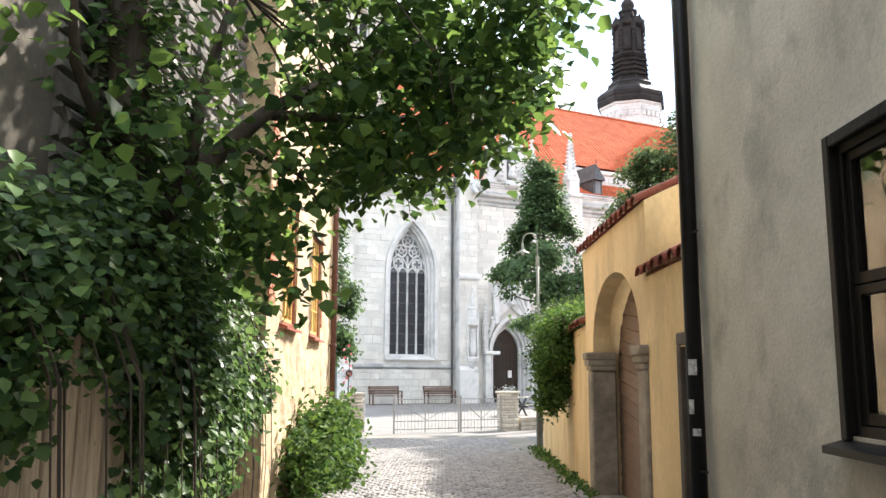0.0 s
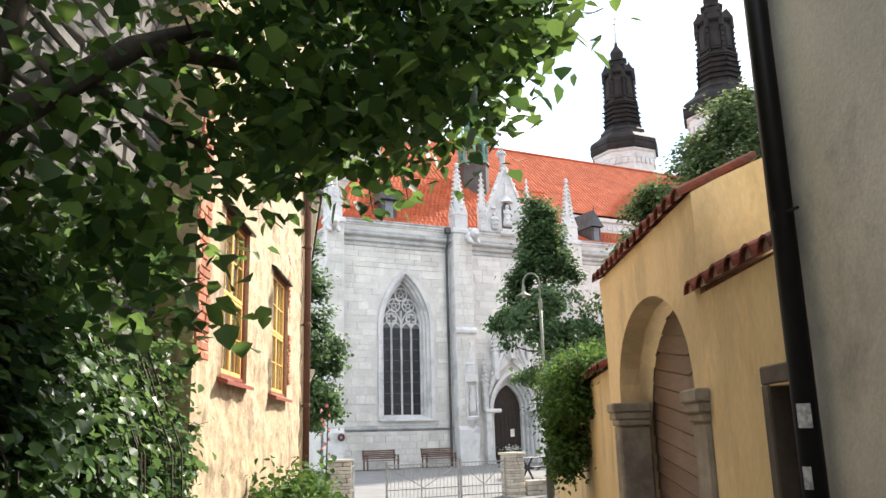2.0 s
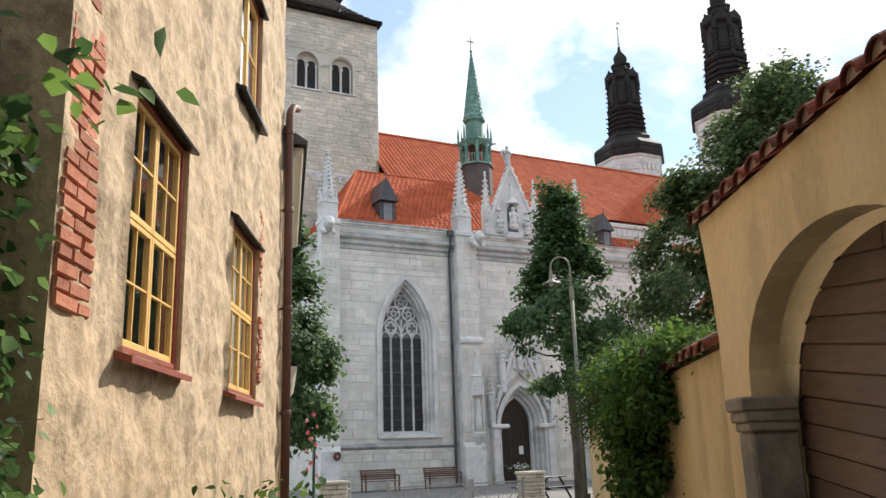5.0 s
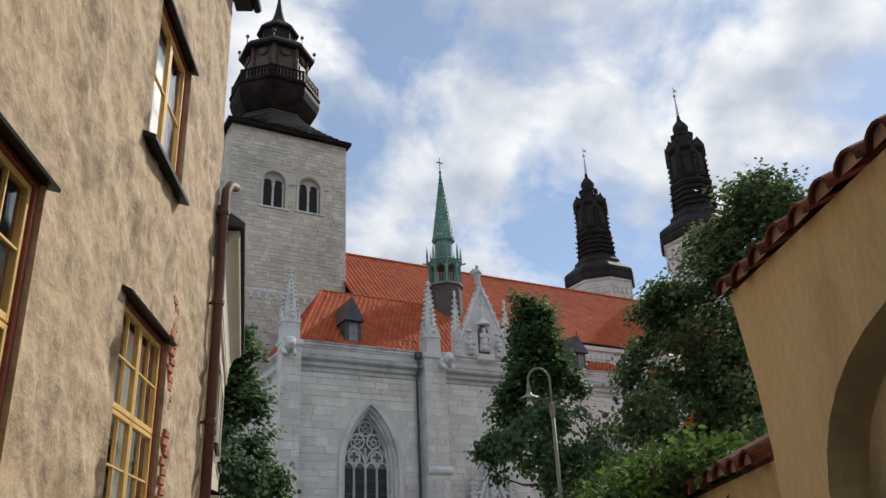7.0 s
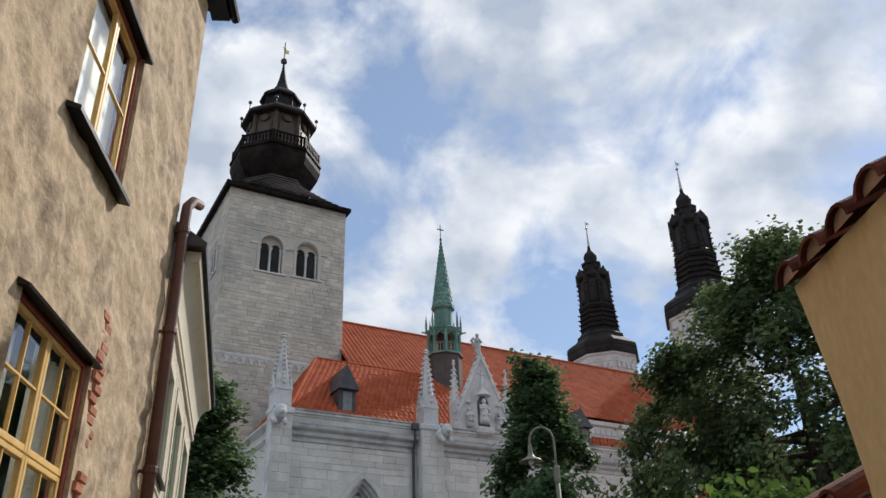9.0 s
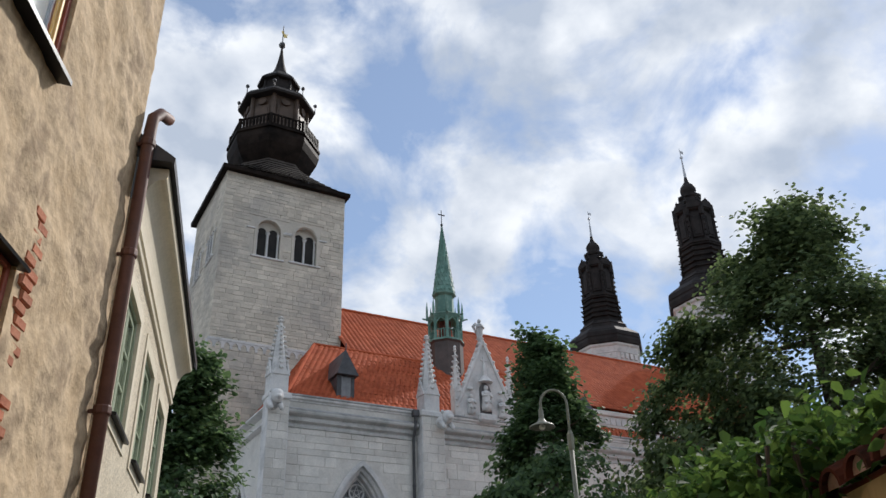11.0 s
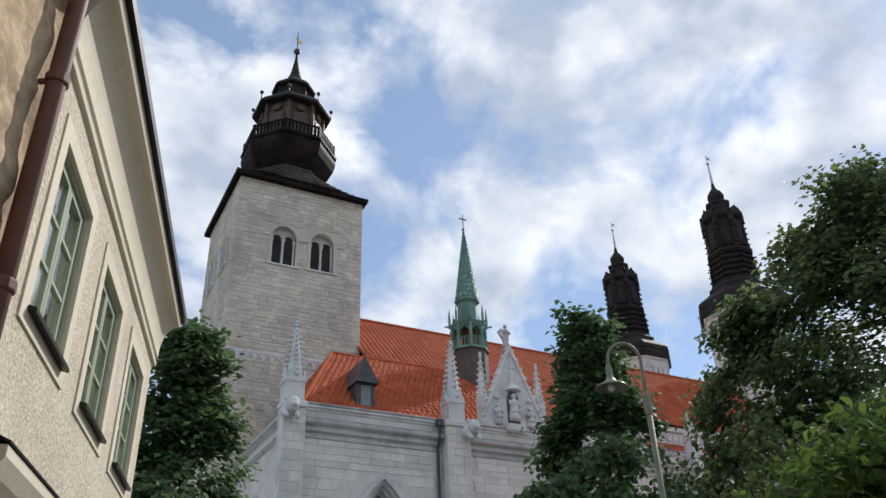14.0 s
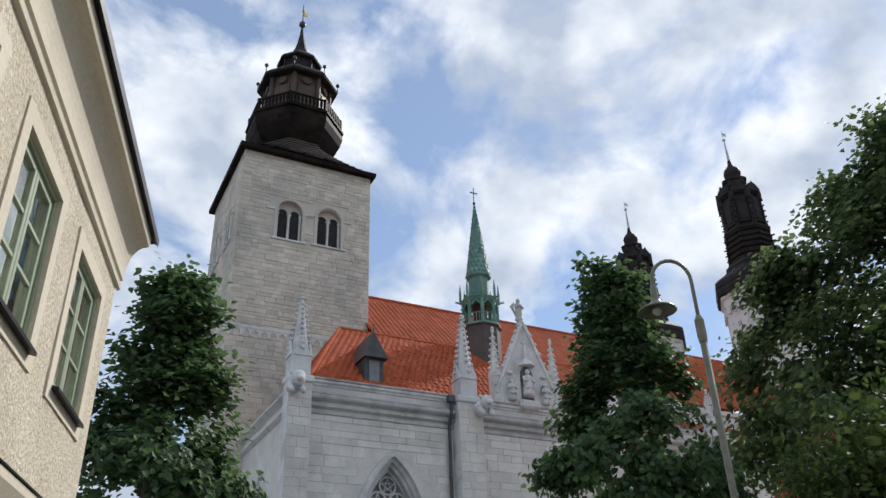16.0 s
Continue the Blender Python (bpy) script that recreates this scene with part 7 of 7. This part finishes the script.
# ---- trees and plants ----
tree(ST @ pose(3.2, 25.6, -0.2), "dense narrow green tree before the church front", 8.45, 3.2, 1.36, 330, 85, 0.14, 0.112, LEAF_TREE, 0.12, 0.9, taper=0.72)
tree(ST @ pose(-3.85, 23.2, -0.2), "dense narrow green tree beside the cream house", 7.2, 1.9, 1.2, 320, 85, 0.14, 0.108, LEAF_TREE, 0.11, 0.7, taper=0.4)
tree(ST @ pose(9.3, 25.4, -0.1), "large spreading dark green tree behind the garden wall", 11.5, 2.4, 2.75, 400, 95, 0.21, 0.128, LEAF_BIG, 0.24, 0.7, 22,
     extra=((-2.3, 1.1, 1.75, 1.75, 4.5, 8.9, 125), (-1.0, 0.5, 1.9, 1.9, 5.0, 10.4, 85), (2.4, 0.5, 2.0, 2.0, 4.0, 9.0, 90)), taper=0.5)

# overhanging lime tree at the rubble wall
lt = thing("tree", ST @ pose(-1.88, 4.75, 0.2), "ivy-clad tree with broad leaves hanging over the lane", "tree")
bm = bmesh.new()
tube(bm, [(0, 0, -0.3), (-0.02, 0.02, 0.8), (0.03, 0.0, 1.8), (0.0, -0.05, 2.8), (-0.08, -0.1, 4.2), (-0.1, -0.1, 5.4)], [0.19, 0.16, 0.15, 0.13, 0.11, 0.08], 12)
part("trunk", bm, BARK, lt, smooth=True)
BOUGHS = [([(0.02, 0.0, 2.0), (0.35, 0.1, 2.55), (0.65, 0.6, 3.1), (1.05, 1.5, 3.75), (1.9, 1.9, 4.3)], 0.085),
         ([(0.30, 0.08, 2.45), (0.36, 0.15, 3.1), (0.50, 0.35, 3.9), (0.7, 0.6, 4.9)], 0.055),
         ([(0.65, 0.6, 3.1), (1.3, 1.5, 3.35), (2.1, 1.9, 3.5), (2.7, 1.8, 3.6)], 0.04),
         ([(-0.02, 0, 2.4), (-0.1, -0.6, 3.0), (0.1, -1.2, 3.6)], 0.05),
         ([(0.5, 0.4, 2.85), (0.85, 0.9, 2.75), (1.0, 1.1, 2.55)], 0.025)]
for p, r in BOUGHS:
    bm = bmesh.new()
    tube(bm, p, [r * (1 - 0.75 * i / (len(p) - 1)) for i in range(len(p))], 8)
    part("limb", bm, BARK, lt, smooth=True)


def canopy_low(u):
    return 2.64 + 0.33 * (u + 0.6) + max(0, -0.7 - u) * 0.6 if u < 0.45 else 2.99 + 1.6 * (u - 0.45)


cl = []
while len(cl) < 150:
    u, v, z = NPR.uniform(-1.75, 0.95), NPR.uniform(4.9, 6.75), NPR.uniform(2.3, 5.0)
    if z < canopy_low(u) + 0.22 + 0.25 * noise.noise((u * 3, v * 3, 1.0)) or z > 5.4 - 0.2 * u:
        continue
    if u < -0.95 and NPR.uniform() < 0.80:
        continue
    cl.append((u + 1.88, v - 4.75, z - 0.2))
for k in range(85):
    u, v = NPR.uniform(-0.95, 0.75), NPR.uniform(5.3, 6.6)
    cl.append((u + 1.88, v - 4.75, canopy_low(u) + NPR.uniform(0.0, 0.9)))
for k in range(22):
    cl.append((NPR.uniform(0.1, 0.75), NPR.uniform(-0.5, 1.8), NPR.uniform(2.2, 2.85)))
for k in range(5):
    cl.append((NPR.uniform(-0.15, 0.5), NPR.uniform(1.2, 3.2), NPR.uniform(2.6, 4.2)))
for k in range(14):
    cl.append((NPR.uniform(0.3, 1.5), NPR.uniform(0.9, 1.8), NPR.uniform(3.2, 4.9)))
for k in range(18):      # unseen upper crown, added to cast shade on the walls
    cl.append((NPR.uniform(0.2, 2.3), NPR.uniform(1.4, 4.8), NPR.uniform(5.2, 7.2)))
for k in range(7):
    cl.append((NPR.uniform(-0.1, 0.5), NPR.uniform(-1.5, 0.4), NPR.uniform(2.5, 4.4)))
for k in range(10):
    cl.append((NPR.uniform(-0.3, 0.9), NPR.uniform(-0.9, 1.3), NPR.uniform(2.1, 4.6)))
for u, v, z in ((-1.0, 5.4, 2.25), (-0.9, 5.55, 2.2), (-1.1, 5.3, 2.35), (-1.15, 5.2, 2.5), (-1.25, 5.1, 2.6), (-0.98, 5.45, 2.1), (-1.5, 3.6, 2.6), (-1.45, 3.9, 2.9)):
    cl += [(u + 1.88 + NPR.normal() * 0.05, v - 4.75 + NPR.normal() * 0.05, z - 0.2 + NPR.normal() * 0.05)]
for i in range(46):
    e = Vector(cl[(i * 29) % 170])
    s = Vector(BOUGHS[i % 3][0][-1 - (i % 2)])
    bm = bmesh.new()
    tube(bm, [s, s.lerp(e, 0.5) + Vector((0, 0, 0.12)), e, e + Vector((0.03, 0.02, -0.2))], [0.014, 0.009, 0.006, 0.003], 5)
    part("twig", bm, BARK, lt)
leaves("crown", clumps(cl, 24, 0.15), 0.098, LEAF_LIME, lt, 0.75, 0.86)

# ivy over the wall and boards
iv = thing("ivy", ST @ pose(-1.9, 5.5, 0.2), "thick dark glossy ivy hanging over the wall", "ivy")
ic = []
while len(ic) < 620:
    v, z = NPR.uniform(2.6, 7.9), NPR.uniform(0.15, 2.75)
    top = 2.55 - 0.12 * abs(v - 4.6) + 0.3 * noise.noise((v * 1.3, 0, 3))
    if v > 6.2:
        top = 2.1 - 0.35 * (v - 6.2)
    low = 0.25 + 0.6 * max(0, noise.noise((v * 1.7, 5, 1)) + 0.35) + max(0, (v - 6.0) * 0.38) + (0.95 if 2.6 < v < 4.5 else 0)
    if not low < z < top:
        continue
    bul = 0.55 * math.sin(math.pi * min(1, max(0.05, (z - low) / (top - low + 0.1)))) ** 0.6 * (1.0 if v < 6.5 else 0.75)
    ic.append((-0.15 + bul * NPR.uniform(0.55, 1.0) * (0.9 + 0.3 * noise.noise((v * 2, z * 2, 7))), v - 5.5, z - 0.2))
for k in range(60):     # ivy clinging to the rubble wall
    v = NPR.uniform(5.6, 8.1)
    ic.append((-0.14 + NPR.uniform(0, 0.12), v - 5.5, NPR.uniform(1.5, 2.9 + 0.5 * noise.noise((v * 1.4, 2, 2)))))
for k in range(80):
    a = NPR.uniform(0, 6.28)
    ic.append((0.02 + 0.2 * math.cos(a), -0.75 + 0.2 * math.sin(a), NPR.uniform(1.8, 3.6)))
leaves("ivy_leaves", clumps(ic, 34, 0.10, 1.0), 0.058, LEAF_IVY, iv, 0.7, 1.0, out_from=np.array([[-1.5, 0, 1.0]]))
for k in range(30):
    v = NPR.uniform(-2.5, 2.0)
    bm = bmesh.new()
    x = 0.25 + 0.2 * NPR.uniform()
    tube(bm, [(x - 0.2, v, 1.9), (x, v + 0.1, 1.3), (x + 0.02, v + 0.16, 0.6), (x, v + 0.2, 0.3)], [0.008, 0.006, 0.004, 0.003], 4)
    part("vine_stem", bm, BARK, iv)
for k in range(14):
    z = NPR.uniform(1.2, 2.0)
    y = NPR.uniform(0.9, 1.5)
    bm = bmesh.new()
    e = (NPR.uniform(0.35, 0.5), y + NPR.uniform(0.4, 0.75), z - 0.15 + NPR.uniform(-0.1, 0.25))
    tube(bm, [(0.1, y, z), (0.3, y + 0.3, z + 0.02), e], [0.006, 0.004, 0.002], 4)
    part("runner", bm, BARK, iv)
    pts = [Vector((0.1, y, z)).lerp(Vector(e), t) for t in np.linspace(0.3, 1, 9)]
    leaves("runner_leaves", np.array([tuple(p) for p in pts]) + NPR.normal(size=(9, 3)) * 0.02, 0.05, LEAF_IVY, iv, 0.6, 0.9)


def bush(m, label, boxes, per, spread, leaf, mat, category="shrub", broad=0.7, name="shrub", hang=False):
    b = thing(name, m, label, category)
    c = []
    for x0, x1, y0, y1, z0, z1, k in boxes:
        for _ in range(k):
            t = NPR.uniform(0, 1) ** 0.8
            sh = 1 - 0.35 * t
            cx, cy = (x0 + x1) / 2, (y0 + y1) / 2
            c.append((cx + (NPR.uniform(x0, x1) - cx) * sh, cy + (NPR.uniform(y0, y1) - cy) * sh, z0 + (z1 - z0) * t * (0.85 + 0.3 * noise.noise((cx + NPR.uniform(), cy * 3, t)))))
    bm = bmesh.new()
    for i in range(0, len(c), 6):
        e = Vector(c[i])
        tube(bm, [(e.x * 0.6 + 0.4 * (boxes[0][0] + boxes[0][1]) / 2, e.y, boxes[0][4] - 0.3 if not hang else max(e.z, boxes[0][5])), e], [0.012, 0.004], 4)
    tagged(part("stem", bm, BARK, b), kind="stuff")
    leaves("foliage", clumps(c, per, spread), leaf, mat, b, 0.4, broad)
    return b


bush(ST @ pose(0, 0, 0), "bright green shrub growing at the foot of the house wall", [(-1.85, -1.35, 8.9, 10.2, 0.1, 0.95, 40), (-1.9, -1.25, 10.0, 11.4, 0.05, 1.25, 60), (-1.85, -1.2, 11.0, 12.2, 0.05, 0.8, 40), (-1.95, -1.45, 12.2, 13.8, 0, 1.15, 50)], 34, 0.15, 0.085, LEAF_VINE)
bush(ST @ pose(0, 0, 0), "leafy climbing plant at the corner of the cream house", [(-2.2, -1.75, 14.4, 15.8, -0.1, 1.2, 60), (-2.3, -1.9, 15.6, 17.2, -0.1, 0.8, 40)], 34, 0.12, 0.075, LEAF_TREE)
hh = thing("hollyhock", ST @ pose(-1.78, 15.3, -0.05), "tall hollyhock with pink flowers", "flower")
bm = bmesh.new()
tube(bm, [(0, 0, 0), (0.02, 0, 1.0), (0.05, 0.02, 2.2)], [0.018, 0.014, 0.006], 6)
part("stem", bm, LEAF_VINE, hh)
for i in range(11):
    z = 1.35 + i * 0.075
    a = i * 2.4
    bm = bmesh.new()
    lathe(bm, [(0.005, 0), (0.015, 0.012), (0.028, 0.028), (0.032, 0.032)], 8, cap=False)
    bmesh.ops.transform(bm, matrix=Matrix.Translation((0.05 * math.cos(a), 0.05 * math.sin(a), z)) @ Matrix.Rotation(1.2, 4, Vector((-math.sin(a), math.cos(a), 0))), verts=bm.verts[:])
    part("flower", bm, PINK, hh)
leaves("leaves", NPR.normal(size=(60, 3)) * np.array([0.1, 0.1, 0.35]) + np.array([0, 0, 0.7]), 0.12, LEAF_VINE, hh, 0.4, 0.9)

bush(ST @ pose(0, 0, 0), "creeper hanging in a curtain over the yellow wall", [(1.62, 1.92, 12.0, 13.5, 1.75, 2.4, 70), (1.60, 1.85, 12.4, 13.3, 1.2, 1.9, 55), (1.62, 1.8, 12.6, 13.1, 0.95, 1.4, 18), (1.7, 2.3, 11.3, 15.5, 2.2, 2.55, 90)], 60, 0.11, 0.07, LEAF_VINE, "creeper", 0.6, "creeper", True)
bush(ST @ pose(0, 0, 0), "loose light green shrubs growing over the garden wall", [(2.15, 3.4, 14.2, 18.0, 1.7, 2.9, 160), (2.4, 5.2, 16.0, 19.5, 1.5, 3.2, 210), (2.2, 4.2, 12.0, 14.4, 1.2, 2.6, 100), (2.0, 2.6, 14.2, 17.8, 1.75, 2.8, 120)], 130, 0.19, 0.044, LEAF_SHRUB)
bush(ST @ pose(0, 0, 0), "tall garden shrubs behind the wall", [(4.4, 8.0, 14.5, 21.0, 1.0, 3.8, 330)], 140, 0.24, 0.052, LEAF_SHRUB)
# weeds and grass at the wall's foot
gp = []
for v0, v1, k in ((9.5, 12, 160), (12, 18.5, 420)):
    for _ in range(k):
        v = NPR.uniform(v0, v1)
        gp.append((1.82 + bend(v) - abs(NPR.normal()) * 0.12, v, ground_z(v) + NPR.uniform(0.0, 0.10)))
gr = thing("weeds", ST, "grass and small weeds along the wall foot", "grass", "", "stuff")
leaves("weed_leaves", np.array(gp), 0.09, LEAF_VINE, gr, -0.5, 0.4)
pl = thing("planter", pose(23.3, 38.3, 0), "dark tub of white-edged flowers beside the church door", "planter")
bm = bmesh.new()
lathe(bm, [(0.3, 0), (0.38, 0.45), (0.4, 0.5), (0.34, 0.5)], 14)
part("tub", bm, GREYSTONE, pl)
tagged(leaves("flowers", NPR.normal(size=(240, 3)) * np.array([0.28, 0.22, 0.12]) + np.array([0, 0, 0.62]), 0.09, LEAF_TREE, pl, 0.1, 0.7), kind="stuff")
tagged(leaves("petals", NPR.normal(size=(150, 3)) * np.array([0.28, 0.22, 0.08]) + np.array([0, -0.05, 0.75]), 0.06, WHITE, pl, 0.1, 0.9), kind="stuff")
# far house beyond the garden
fh = thing("far_house", ST @ pose(16.5, 38, 0, 0, 0, 20), "pale plastered house with a red tiled roof beyond the garden", "house")
bm = bmesh.new()
box(bm, -5, 5, -4, 4, -0.3, 5.5)
part("wall", bm, CREAM, fh)
bm = bmesh.new()
prism(bm, [(-4.4, 5.4), (0, 9), (4.4, 5.4)], -5.3, 5.3, "x")
part("roof", bm, TILE, fh)

# ---- stone setts of the lane, kerb ----
sett_pool = [plate_mesh("sett", RNG.uniform(0.10, 0.125), RNG.uniform(0.10, 0.125), 0.03, 0.018, SETT, RNG, 0.008) for _ in range(10)]
LAY = Matrix.Rotation(-math.pi / 2, 4, "X")
joined, cnt = [], 0
v = -5.0
row_i = 0
while v < 21.8:
    u = -2.05 + 0.065 * (row_i % 2)
    slope = math.atan2(ground_z(v + 0.5) - ground_z(v - 0.5), 1.0)
    while u < (1.62 if v > 5 else 1.8):
        m_ = Matrix.Translation((u + RNG.uniform(-0.008, 0.008), v + RNG.uniform(-0.008, 0.008), ground_z(v) + 0.002 + RNG.uniform(-0.004, 0.004))) @ LAY @ Matrix.Rotation(RNG.uniform(-0.08, 0.08), 4, "Y")
        if 9.6 < v < 11.6 and cnt < 300 and -0.9 < u < 1.4:
            ob = new("sett", sett_pool[RNG.randrange(10)])
            ob.parent = road
            ob.matrix_basis = m_
            cnt += 1
        else:
            joined.append((m_, RNG.uniform(0.10, 0.122), RNG.uniform(0.10, 0.122), 0.03))
        u += 0.128
    v += 0.128
    row_i += 1
vs, fs = plates_joined(joined, 0.007, 0.018, RNG)
tagged(raw("setts", vs, fs, SETT_I, road), kind="stuff")
for i in range(18):
    v0 = 6.2 + i * 0.7
    bm = bmesh.new()
    box(bm, 1.63, 1.73, v0 + 0.01, v0 + 0.69, ground_z(v0 + 0.35) - 0.1, ground_z(v0 + 0.35) + 0.035, 0.012)
    part("kerbstone", bm, SETT, road)
